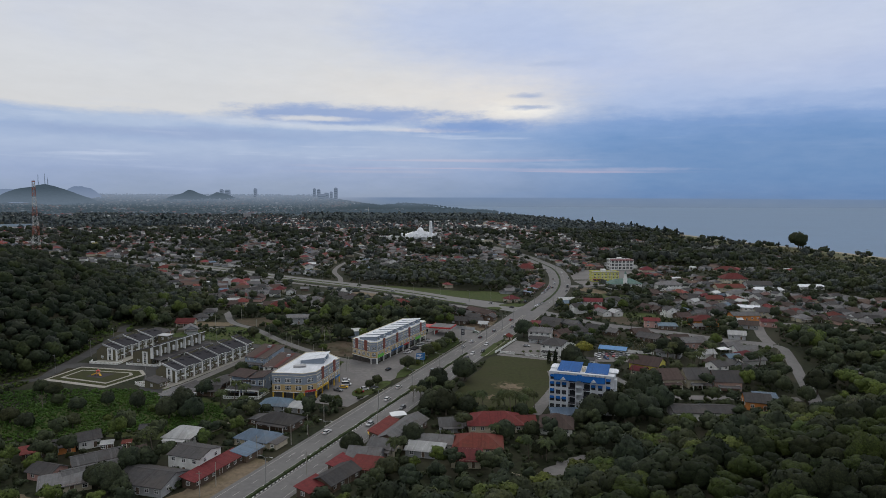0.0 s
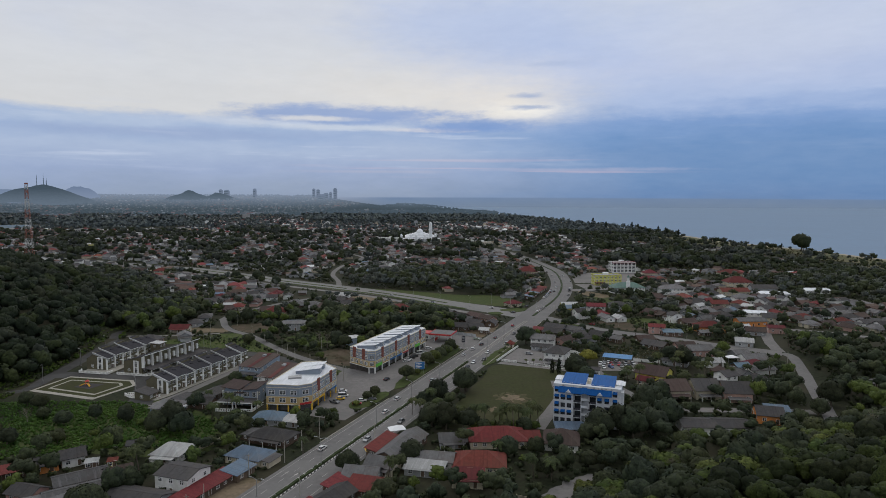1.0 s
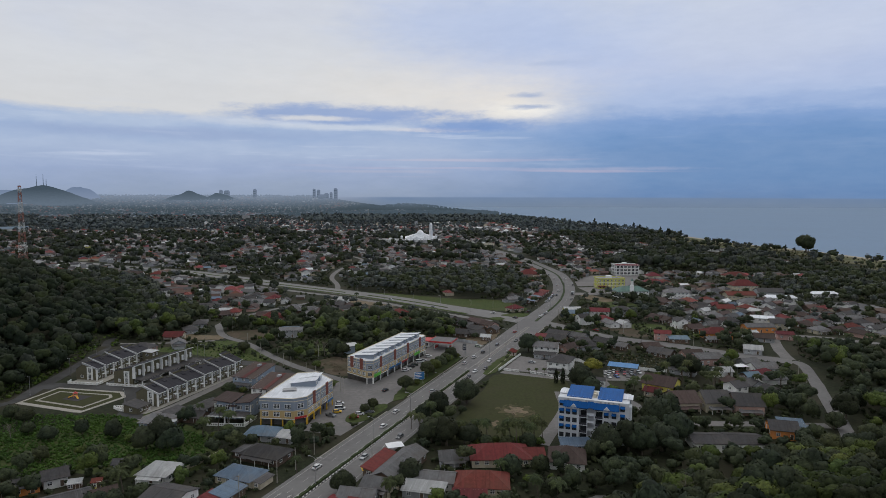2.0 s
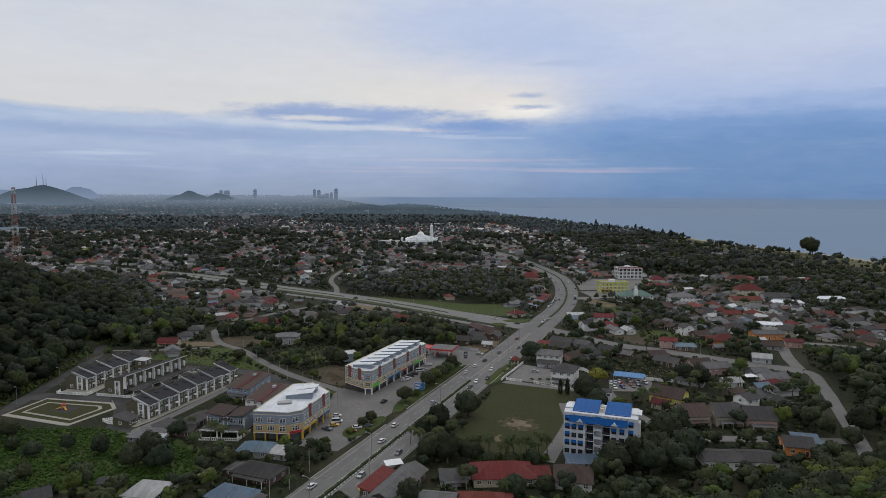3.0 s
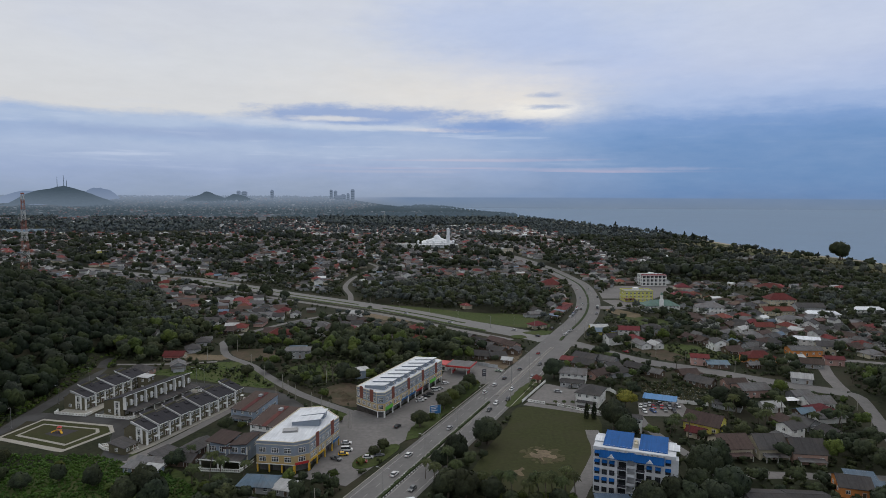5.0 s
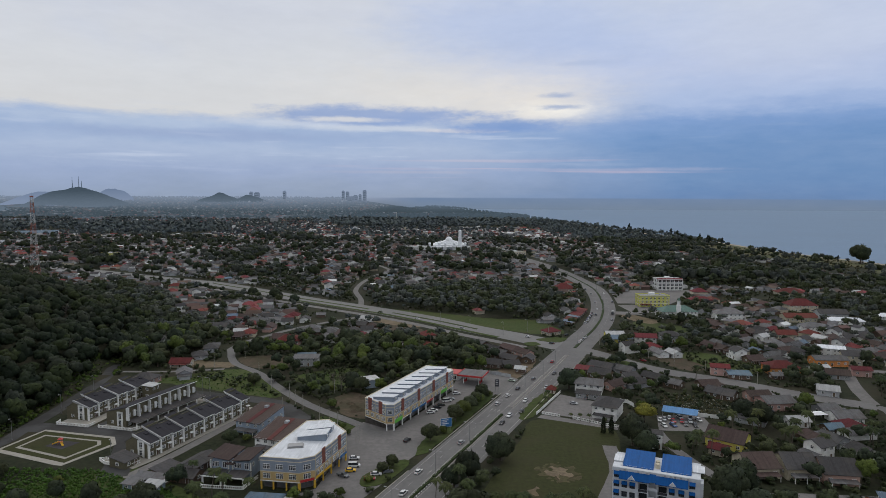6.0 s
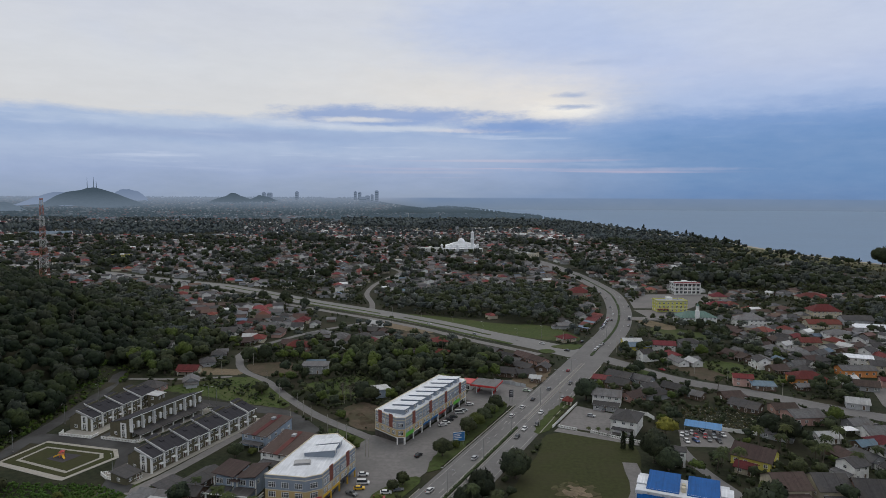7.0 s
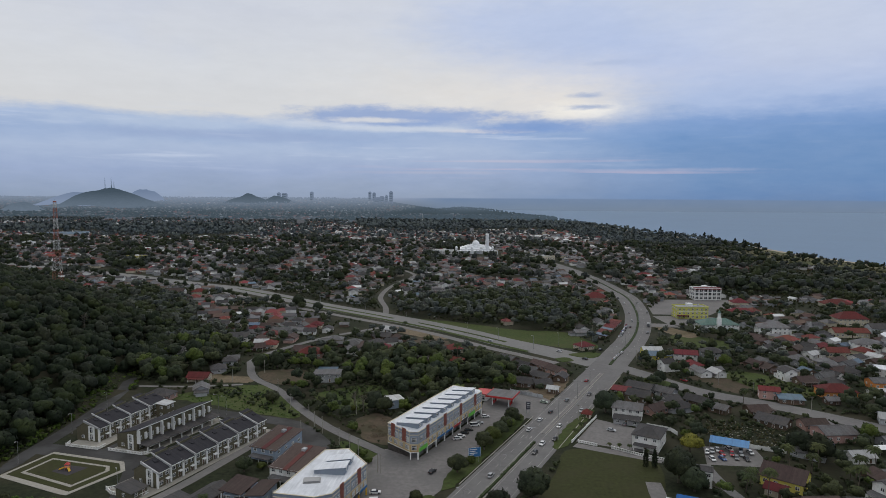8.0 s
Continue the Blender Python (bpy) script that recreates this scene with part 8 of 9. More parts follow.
# ---- single trees ----
TG = "garden and street trees"
for key, x, y, s in (("broad1", 5.4, 313, 1.35), ("broad4", -7, 294, 1.15), ("broad1", -12, 287, 1.0), ("broad0", -24.6, 331.5, 1.0), ("broad3", -15, 356, 0.95), ("broad2", -12, 364, 1.0), ("broad0", -8.5, 373, 0.95), ("broad2", -5, 382, 0.8), ("broad0", -5.5, 382, 0.85), ("broad3", -3, 391, 0.9), ("bush", -20, 341, 1.3), ("bush", -17, 350, 1.2), ("bush", 0, 396, 1.3),
                     ("broad1", 45, 413, 1.35), ("broad4", 62, 333, 1.35), ("broad1", 66, 326, 1.1), ("yellow", 73.5, 361, 1.3), ("broad1", 58, 257, 1.3), ("broad4", 66, 258, 1.25), ("broad1", 85, 284, 1.5), ("broad4", 92, 292, 1.2), ("broad1", 88, 268, 1.4), ("broad0", 78, 272, 1.2), ("broad1", 121, 369, 1.2), ("broad4", 126, 360, 1.2),
                     ("broad4", -135.5, 264.8, 0.8), ("broad1", -106.8, 188, 1.15), ("broad1", -103, 204, 0.95), ("broad0", -111, 191.5, 1.0), ("broad4", -112.6, 257, 1.2), ("broad1", -117, 254, 1.1), ("broad4", -106, 252, 1.0), ("broad0", -181.8, 280, 0.9), ("broad3", -190, 284, 0.8), ("broad1", -35.9, 220.5, 0.9), ("broad1", -14.5, 230, 0.95),
                     ("broad0", -21, 201, 0.95), ("broad1", -9, 265, 1.15), ("broad4", -3, 262, 1.15), ("broad1", 6, 262, 1.0), ("broad0", 47, 226, 0.85), ("broad0", 32, 219, 0.9), ("broad1", 20, 235.5, 0.9), ("broad0", 55, 234, 1.0), ("broad1", 79, 259, 1.3), ("broad4", 70, 254, 1.2), ("broad1", 52, 252, 0.8), ("broad3", 30, 237, 0.8),
                     ("broad0", -207, 484, 1.3), ("broad1", -199, 478, 1.3), ("broad1", -164, 471, 1.15), ("broad4", -153, 473, 1.1), ("broad0", -139, 478, 0.9), ("broad1", -243, 708, 1.2), ("broad4", -213, 688, 1.3), ("broad1", -187, 669, 1.1), ("broad0", -207, 448, 1.2), ("broad3", -203, 438, 1.1), ("broad0", -110, 322, 0.8), ("bush", -104, 325, 1.2), ("broad1", -88, 300, 0.5),
                     ("broad0", -40, 298, 0.55), ("broad3", -37, 303, 0.6), ("bush", -44, 290, 1.0), ("bush", -52, 278, 1.2), ("broad3", -50, 268, 0.55), ("broad0", -130, 405, 0.9), ("broad1", -121, 413, 0.85), ("broad0", -109, 400, 0.6), ("broad1", -98, 392, 0.6), ("bush", -90, 405, 1.5), ("bush", -84, 398, 1.4), ("bush", -78, 372, 1.6), ("bare", -79, 398, 1.05), ("bare", -85, 404, 0.9), ("broad1", -74, 401, 1.2), ("broad0", -68, 398, 1.1),
                     ("bush", -62, 336, 1.0), ("bush", -66, 343, 1.1), ("bare", -290, 480, 1.2), ("bare", -250, 425, 1.1), ("bare", 70, 208, 1.0), ("bare", 150, 235, 1.1), ("bare", -175, 262, 0.8), ("cypress", 52.1, 346.8, 1.0), ("cypress", 55.5, 346.2, 1.05), ("broad1", 84, 470, 0.9), ("bush", 78, 471, 1.2), ("broad4", 160, 600, 1.0),
                     ("broad4", -150, 268, 0.7), ("broad1", -160, 262, 0.75), ("broad0", -172, 268, 0.7), ("broad1", -205, 268, 0.9), ("broad0", -198, 262, 0.8), ("broad1", -190, 252, 0.9), ("broad0", -178, 246, 0.9), ("broad4", -200, 240, 1.0), ("broad1", -168, 240, 0.8), ("broad3", -150, 242, 0.7), ("bush", -140, 250, 1.2), ("bush", -128, 262, 1.2), ("bush", -158, 280, 1.1), ("broad1", -212, 255, 1.0), ("broad4", -214, 232, 1.0), ("broad0", -186, 226, 1.0), ("broad1", 158, 284, 0.9), ("broad4", 170, 296, 1.2), ("broad1", 180, 308, 1.1), ("broad0", 163, 268, 1.1), ("broad0", 12, 259.5, 0.7), ("broad3", 20, 258, 0.7), ("broad1", 28, 259.5, 0.75), ("broad0", 4, 264, 0.8), ("broad3", -1, 270, 0.7), ("bush", 9, 262, 1.6), ("bush", 16, 262.5, 1.5), ("bush", 24, 262, 1.6), ("bush", 33, 263, 1.4), ("bush", -5, 273, 1.6), ("broad2", 94, 251, 0.75), ("broad4", 102, 250, 0.7), ("broad2", 110, 251, 0.75), ("broad1", 118, 252, 0.7), ("broad2", 128, 256, 0.7)):
    tree(key, x, y, s, None, 1.0, TG)
for i, (x, y, s) in enumerate(((18.5, 262, 0.95), (13, 264, 0.9), (22, 263, 0.85), (30, 264, 0.9), (9, 267, 0.8), (-10, 283, 0.8), (-6, 276, 0.9), (35, 268, 0.8), (24, 259, 0.9), (2, 268, 0.85), (-18, 279, 0.7), (160, 332, 0.9), (152, 340, 0.85), (166, 345, 0.9), (144, 352, 0.85), (205, 360, 0.9), (212, 352, 0.95), (218, 366, 0.9), (27, 267, 0.95), (32, 272, 0.85), (-14, 268, 0.8), (84.5, 326, 0.9), (88, 331, 0.8), (91, 322, 0.9), (33, 216.5, 0.9), (27, 217, 0.8), (-104, 213, 0.95), (-88, 262, 0.8), (-92, 271, 0.9), (-97, 274, 0.8), (-101, 268, 0.9), (-55, 236, 0.6), (-21, 210, 0.8), (16, 233, 0.8),
                                  (116, 345, 0.9), (121, 350, 0.9), (127, 338, 0.85), (133, 345, 0.9), (126, 330, 0.9), (121, 437, 0.9), (138, 330, 0.8), (110, 350, 0.85), (-48, 500, 1.0), (-54, 495, 0.9), (-40, 505, 0.95), (-44, 489, 0.9), (-32, 508, 0.9), (-90, 590, 0.7), (185, 440, 0.8), (192, 447, 0.75), (245, 430, 0.95), (255, 436, 0.9), (262, 426, 0.95),
                                  (210, 412, 0.9), (216, 420, 0.9), (225, 408, 0.9), (-110, 286, 0.6), (-85, 276, 0.7), (140, 620, 0.7), (170, 505, 0.8), (26, 376, 0.45), (29, 383, 0.45), (32, 391, 0.45), (40, 363, 0.35), (44, 361, 0.35), (48, 359.5, 0.35), (55, 357, 0.35))):
    tree("palm%d" % (i % 3), x, y, s, None, 1.0, "coconut palms")
# the lone shore tree, casuarinas and low shore trees
tree("broad3", 586, 1112, 3.5, 40, 1.0, "shore trees")
tree("broad0", 594, 1120, 2.2, 140, 1.0, "shore trees")
tree("casu0", 560, 1128, 0.7, None, 1.0, "shore trees")
cr_ = random.Random(12)
for i in range(34):
    y = 1180 + 26 * i + cr_.uniform(-10, 10)
    if cr_.random() < 0.8:
        tree(cr_.choice(("casu0", "casu1", "broad4", "broad1", "casu0")), float(coast_x(y)) - cr_.uniform(48, 110), y, cr_.uniform(0.7, 1.35) * (1.2 if i > 8 else 0.9), None, 1.0, "shore trees")

# ---- the village and the town beyond ----
ZONE_WOOD = [[(-53, 452), (-71, 432), (-84, 416), (-100, 440), (-120, 460), (-100, 500), (-64, 512), (-28, 508), (-2, 470), (-2, 452), (-22, 418), (-40, 418)],
             [(-100, 668), (-20, 616), (44, 612), (64, 640), (80, 720), (50, 800), (-60, 790), (-120, 720)],
             [(330, 640), (390, 745), (470, 800), (560, 790), (480, 560), (400, 590)],
             [(150, 285), (190, 380), (215, 390), (300, 330), (240, 280), (190, 268)],
             [(-240, 420), (-200, 424), (-190, 460), (-200, 520), (-268, 552)],
             [(210, 860), (330, 830), (400, 900), (330, 980), (240, 960)],
             [(-268, 552), (-440, 700), (-440, 790), (-370, 728), (-300, 660), (-262, 590), (-236, 556), (-226, 500), (-204, 456)]]
OPEN = [[(-68, 278), (-46, 271), (4, 399), (18, 428), (6, 446), (-20, 440), (-62, 360), (-64, 330)], [(24, 362), (62, 350), (80, 290), (76, 262), (36, 262), (-4, 258), (6, 310)],
        [(22, 362), (42, 420), (66, 410), (72, 370), (104, 372), (104, 340), (76, 344)], [(-222, 290), (-226, 420), (-160, 412), (-104, 380), (-84, 352), (-72, 330), (-92, 280), (-140, 280)],
        [(-190, 408), (-150, 438), (-112, 384), (-164, 398)], [(-112, 425), (-84, 447), (-64, 420), (-50, 356), (-84, 396)], [(-114, 652), (-28, 590), (40, 548), (60, 562), (40, 608), (-60, 644)],
        [(40, 500), (120, 470), (150, 455), (160, 420), (70, 480)], [(120, 640), (184, 640), (184, 700), (234, 780), (226, 805), (160, 795), (120, 700)], [(120, 570), (150, 556), (160, 592), (126, 616)],
        [(-182, 434), (-150, 446), (-166, 458), (-186, 450)], [(128, 470), (158, 450), (172, 470), (150, 502), (128, 502)]]
MEADOW_LUSH = [[(-222, 236), (-206, 290), (-150, 292), (-118, 278), (-92, 262), (-96, 236), (-120, 240), (-160, 226), (-200, 210)], [(-190, 410), (-150, 436), (-118, 404), (-112, 384), (-164, 400)], [(-112, 425), (-84, 445), (-70, 420), (-84, 398), (-100, 408)]]
OPEN.append(MEADOW_LUSH[0])
OPEN += [ring for ring, lab in BARE]
OPEN.append([(84, 366), (136, 364), (142, 394), (116, 412), (84, 408)])
SCRUB = [(86, 388), (94, 408), (114, 406), (134, 392), (122, 374), (104, 374)]


def lumps(x, y, s, seed):
    """Smooth noise in 0..1 for arrays."""
    return np.array([0.5 + 0.5 * noise.noise((a * s, b * s, seed)) for a, b in zip(x, y)])


def jitter(x0, x1, y0, y1, step, seed, amount=0.42):
    r = np.random.default_rng(seed)
    X, Y = np.meshgrid(np.arange(x0, x1, step), np.arange(y0, y1, step))
    X, Y = X.ravel() + r.uniform(-amount, amount, X.size) * step, Y.ravel() + r.uniform(-amount, amount, X.size) * step
    return X, Y


def in_view(x, y, slack=30):
    """The wedge of land that lies before the walk."""
    return (x > -0.86 * y - slack) & (x < 0.78 * y + slack)


def on_lane(x, y, margin):
    bad = np.zeros(len(x), bool)
    for line, half in LANES:
        bad |= line_gap(x, y, line) < half + margin
    return bad


def in_any(x, y, rings):
    bad = np.zeros(len(x), bool)
    for ring in rings:
        bad |= inside(x, y, ring)
    return bad


def near_spots(x, y, margin, spots):
    bad = np.zeros(len(x), bool)
    for sx, sy, sr in spots:
        bad |= (x - sx) ** 2 + (y - sy) ** 2 < (sr + margin) ** 2
    return bad


def hill_dist(x, y):
    return inside(x, y, RING_WEST) | inside(x, y, RING_SOUTH)


KINDS = [("gable", "roof_zinc", "wall_grey", "kampung house with a weathered grey zinc roof", 11, 9, 3.0, 1, 0, (1, 4, 6, 2.6, "roof_zinc")),
         ("hip", "roof_zinc", "wall_cream", "cream bungalow with a grey hipped roof", 13, 10, 3.2, 1, 2.2, None),
         ("gable", "roof_dark", "wall_white", "white house with a dark gabled roof", 10, 9, 3.2, 1, 0, (-1, 4, 7, 2.7, "roof_zinc")),
         ("gable", "roof_brown", "wall_wood", "old timber house with a rusty brown roof", 12, 9, 3.0, 1, 2.4, (1, 3.5, 6, 2.6, "roof_brown")),
         ("hip", "roof_red", "wall_cream", "house with a red tiled hipped roof", 13, 11, 3.3, 1, 0, None),
         ("gable", "roof_zinc", "wall_white", "long low house with a patched zinc roof", 16, 8, 3.0, 1, 2.0, None),
         ("gable", "roof_pale", "wall_white", "house with a pale new metal roof", 11, 8, 3.0, 1, 0, None),
         ("hip", "roof_dark", "wall_grey", "bungalow with a dark hipped roof", 12, 10, 3.2, 1, 0, (1, 4, 6, 2.6, "roof_dark")),
         ("gable", "roof_dark", "wall_white", "two-storey white house with a dark roof", 9, 9, 6.0, 2, 0, (-1, 4, 7, 2.8, "roof_zinc")),
         ("gable", "roof_blue", "wall_wood", "small house with a faded blue metal roof", 9, 7, 2.8, 1, 0, None),
         ("gable", "roof_brown", "wall_pink", "house with pinkish walls and a brown roof", 13, 9, 3.1, 1, 0, (1, 4, 7, 2.7, "roof_zinc")),
         ("gable", "roof_zinc", "wall_wood", "shed with a grey corrugated roof", 8, 6, 2.7, 1, 0, None)]
ODDS = np.array([17, 11, 16, 15, 12, 9, 4, 9, 6, 4, 9, 8], float)
ODDS /= ODDS.sum()

X, Y = jitter(-1300, 760, 330, 1560, 14.4, 11)
keep = in_view(X, Y) & (X < coast_x(Y) - 150 - 60 * lumps(X, Y, 0.006, 8.0)) & ~hill_dist(X, Y) & ~on_lane(X, Y, 8.5) & ~in_any(X, Y, OPEN) & ~near_spots(X, Y, 6, SPOTS) & ~inside(X, Y, SCRUB)
keep &= ~in_any(X, Y, [[(-150, 372), (-60, 340), (10, 400), (6, 470), (-30, 520), (-130, 470)], [(56, 352), (70, 412), (112, 414), (140, 396), (138, 352), (100, 330), (60, 330)], [(85, 255), (160, 255), (160, 300), (85, 300)]])
keep &= ~in_any(X, Y, ZONE_WOOD) | (lumps(X, Y, 0.05, 1.0) > 0.78)
X, Y = X[keep], Y[keep]
dense = lumps(X, Y, 0.011, 2.0) + 0.15 * lumps(X, Y, 0.05, 5.0)
keep = dense > np.where((X > 230) & (Y > 620), 0.64, np.where(Y < 700, 0.5, 0.45))
X, Y = X[keep], Y[keep]
order = np.argsort(np.hypot(X, Y))
X, Y = X[order], Y[order]
r = np.random.default_rng(5)
TOWN = []
faces3, slots3, faces4, slots4 = [], [], [], []
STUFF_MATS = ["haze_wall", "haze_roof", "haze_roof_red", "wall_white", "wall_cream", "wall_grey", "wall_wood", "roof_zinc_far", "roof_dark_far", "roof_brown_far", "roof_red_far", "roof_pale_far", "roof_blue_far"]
surface("roof_zinc_far", (0.092, 0.092, 0.098), 0.6, 0.2, 0.3, 0.05, (0.085, 0.075, 0.068), 0.5, 0, 0, 0.45)
surface("roof_dark_far", (0.046, 0.045, 0.048), 0.8, 0.2, 0.3, 0.05, (0.09, 0.082, 0.076), 0.5, 0, 0, 0.35)
surface("roof_brown_far", (0.095, 0.062, 0.052), 0.85, 0.2, 0.3, 0.05, (0.075, 0.06, 0.052), 0.5, 0, 0, 0.35)
surface("roof_red_far", (0.16, 0.042, 0.038), 0.8, 0.2, 0.3, 0.05, (0.14, 0.05, 0.042), 0.5, 0, 0, 0.35)
surface("roof_pale_far", (0.46, 0.47, 0.47), 0.6, 0.1, 0.3, 0.05, None, 0, 0, 0, 0.3)
surface("roof_blue_far", (0.09, 0.13, 0.18), 0.6, 0.2, 0.3, 0.05, None, 0, 0, 0, 0.3)


def stuff_house(x, y, yaw, w, d, h, rise, wall, roof, hip, z=0.0):
    """A house too far to pick apart: walls and roof as plain faces."""
    c, s = math.cos(yaw), math.sin(yaw)

    def T(px, py, pz):
        return (x + c * px - s * py, y + s * px + c * py, z + pz)

    a, b = w / 2, d / 2
    for p, q in (((-a, -b), (a, -b)), ((a, -b), (a, b)), ((a, b), (-a, b)), ((-a, b), (-a, -b))):
        faces4.append([T(*p, -0.3), T(*q, -0.3), T(*q, h), T(*p, h)])
        slots4.append(wall)
    o = 0.7
    e = h - 0.1
    k = (a - b if hip else a + o)
    if k < 0.4:
        k = 0.4
    for sy in (-1, 1):
        faces4.append([T(-a - o, sy * (b + o), e), T(a + o, sy * (b + o), e), T(k, 0, h + rise), T(-k, 0, h + rise)])
        slots4.append(roof)
    for sx in (-1, 1):
        faces3.append([T(sx * (a + (o if hip else 0)), -b, e), T(sx * (a + (o if hip else 0)), b, e), T(sx * (k if hip else a), 0, h + rise - 0.05)])
        slots3.append(roof if hip else wall)


NEAR_HOUSES = 170
for i, (hx, hy) in enumerate(zip(X, Y)):
    q = r.choice(len(KINDS), p=ODDS)
    kind, roof, wall, lab, w, d, h, st, porch, annex = KINDS[q]
    yaw = 22 + 25 * noise.noise((hx * 0.008, hy * 0.008, 9.0)) + r.choice([0, 0, 90, 180, 270]) + r.uniform(-8, 8)
    if i < NEAR_HOUSES:
        house(hx, hy, yaw, w * 0.88, d * 0.88, h, kind, roof, wall, lab, storeys=st, porch=porch, annex=annex, group="village houses")
    else:
        s = r.uniform(0.68, 1.05)
        stuff_house(hx, hy, radians(yaw), w * s, d * s, h, d * s * 0.24, STUFF_MATS.index(wall) if wall in STUFF_MATS else 3, STUFF_MATS.index(roof + "_far"), kind == "hip")
        if annex and r.random() < 0.7:
            stuff_house(hx + r.uniform(-9, 9), hy + r.uniform(-9, 9), radians(yaw + 90), 7, 6, 2.6, 1.2, 5, 7, False)
    TOWN.append((hx, hy, 6.5))
# the far plain, with belts of forest across it
FAR_WOOD = [[(-1640, 1960), (-1000, 2130), (-760, 2000), (-747, 1640), (-1000, 1640), (-1160, 1800), (-1400, 1700)], [(-640, 2640), (-408, 3155), (192, 3311), (202, 2726), (150, 2161), (-200, 2010), (-473, 2060)], [(-560, 1560), (-420, 1600), (-380, 1420), (-470, 1400)]]
for y0, y1, step, seed in ((1560, 2400, 19, 31), (2400, 3500, 25, 32), (3500, 4700, 38, 33)):
    X, Y = jitter(-4200, 420, y0, y1, step, seed)
    keep = in_view(X, Y, 60) & (X < coast_x(Y) - 260 - 120 * lumps(X, Y, 0.003, 8.0)) & ((land(X, Y) < 1) | ((Y > 3300) & (X < -700))) & ~on_lane(X, Y, 8) & ~in_any(X, Y, FAR_WOOD)
    X, Y = X[keep], Y[keep]
    keep = lumps(X, Y, 0.0042, 3.0) + 0.2 * lumps(X, Y, 0.02, 4.0) > 0.32
    X, Y = X[keep], Y[keep]
    for hx, hy in zip(X, Y):
        q = r.choice(len(KINDS), p=ODDS)
        kind, roof, wall, lab, w, d, h, st, porch, annex = KINDS[q]
        if r.random() < 0.12:
            roof = "roof_red"
        if r.random() < 0.2:
            roof = "roof_pale"
        s = r.uniform(0.7, 1.3)
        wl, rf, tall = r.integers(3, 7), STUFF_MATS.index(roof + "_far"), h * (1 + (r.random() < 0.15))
        # from 2300 to 2800 m on: unlit glowing materials, haze painted in
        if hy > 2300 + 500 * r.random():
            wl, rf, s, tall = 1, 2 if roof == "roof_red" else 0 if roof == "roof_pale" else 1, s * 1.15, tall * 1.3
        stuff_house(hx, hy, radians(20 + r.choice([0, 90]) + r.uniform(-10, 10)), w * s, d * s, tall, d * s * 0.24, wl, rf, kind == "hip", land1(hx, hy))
        if y1 < 2500:
            TOWN.append((hx, hy, 8))
# red-roofed rows far off
for x0, y0, x1, y1, n in ((-1040, 2270, -900, 2300, 12), (-860, 2420, -700, 2440, 12), (-1650, 2060, -1390, 2110, 18), (-1250, 2380, -1100, 2400, 10)):
    for i in range(n):
        f = i / (n - 1)
        for rowy in (0, 34):
            stuff_house(x0 + (x1 - x0) * f, y0 + (y1 - y0) * f + rowy, radians(98), 15, 9.5, 5, 3.8, 4, STUFF_MATS.index("roof_red_far"), False)
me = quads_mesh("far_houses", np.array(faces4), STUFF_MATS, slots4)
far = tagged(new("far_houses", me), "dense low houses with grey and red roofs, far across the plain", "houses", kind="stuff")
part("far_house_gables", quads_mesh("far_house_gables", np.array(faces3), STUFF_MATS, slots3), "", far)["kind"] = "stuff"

# ---- woods, garden trees and hill forest as one mass each ----
SHAPES = ((0.8, 0), (0.92, 1), (1.05, 0), (0.75, 1))


def grove(lumps, sub, n, size, seed, spread=0.56):
    """Four crowns of one fineness, to be strewn."""
    return [clumps(lumps + extra, sub, n, size, sq, np.random.default_rng(seed + j), spread) for j, (sq, extra) in enumerate(SHAPES)]


LOD = {"near": grove(14, 2, 240, 0.085, 100), "hill": grove(6, 2, 44, 0.13, 110), "ridge": grove(7, 1, 30, 0.16, 120), "garden": grove(5, 2, 40, 0.15, 130), "village": grove(5, 1, 20, 0.2, 140), "town": grove(3, 1, 12, 0.3, 150, 0.5), "far": grove(1, 1, 5, 0.5, 160, 0.2), "tuft": grove(2, 1, 12, 0.3, 170, 0.5), "weed": grove(1, 1, 8, 0.4, 180, 0.3)}


def mass(name, label, x, y, z, radius, lod, leaf, seed):
    """Many crowns in one mesh."""
    if len(x) == 0:
        return None
    r = np.random.default_rng(seed)
    which = r.integers(0, 4, len(x))
    turn = r.uniform(0, 6.283, len(x))
    leaves = leaf.split()
    own = r.integers(0, len(leaves), len(x))
    out, tone, lean = [], [], []
    for w in range(4):
        sel = which == w
        if not sel.any():
            continue
        q, face = LOD[lod][w]
        c, s = np.cos(turn[sel])[:, None, None], np.sin(turn[sel])[:, None, None]
        R = radius[sel][:, None, None]
        stretch = r.uniform(0.85, 1.25, sel.sum())[:, None, None]
        px = (q[None, :, :, 0] * c - q[None, :, :, 1] * s) * R + x[sel][:, None, None]
        py = (q[None, :, :, 0] * s + q[None, :, :, 1] * c) * R + y[sel][:, None, None]
        pz = q[None, :, :, 2] * R * stretch + z[sel][:, None, None]
        out.append(np.stack([px, py, pz], -1).reshape(-1, 4, 3))
        tone.append(np.repeat(own[sel], len(q)))
        lean.append(np.stack([face[None, :, :, 0] * c - face[None, :, :, 1] * s, face[None, :, :, 0] * s + face[None, :, :, 1] * c, face[None, :, :, 2] + 0 * c], -1).reshape(-1, 4, 3))
    me = quads_mesh(name, np.concatenate(out), leaves, np.concatenate(tone), np.concatenate(lean))
    return tagged(new(name, me), label, "trees", kind="stuff")


ALL_SPOTS = SPOTS + PLANTED
# hill forests


def line_side(y):
    """West of the estate road and of the houses behind it."""
    return np.interp(y, (200, 285, 330, 440, 460, 900), (-205, -224, -213, -236, -150, -150))


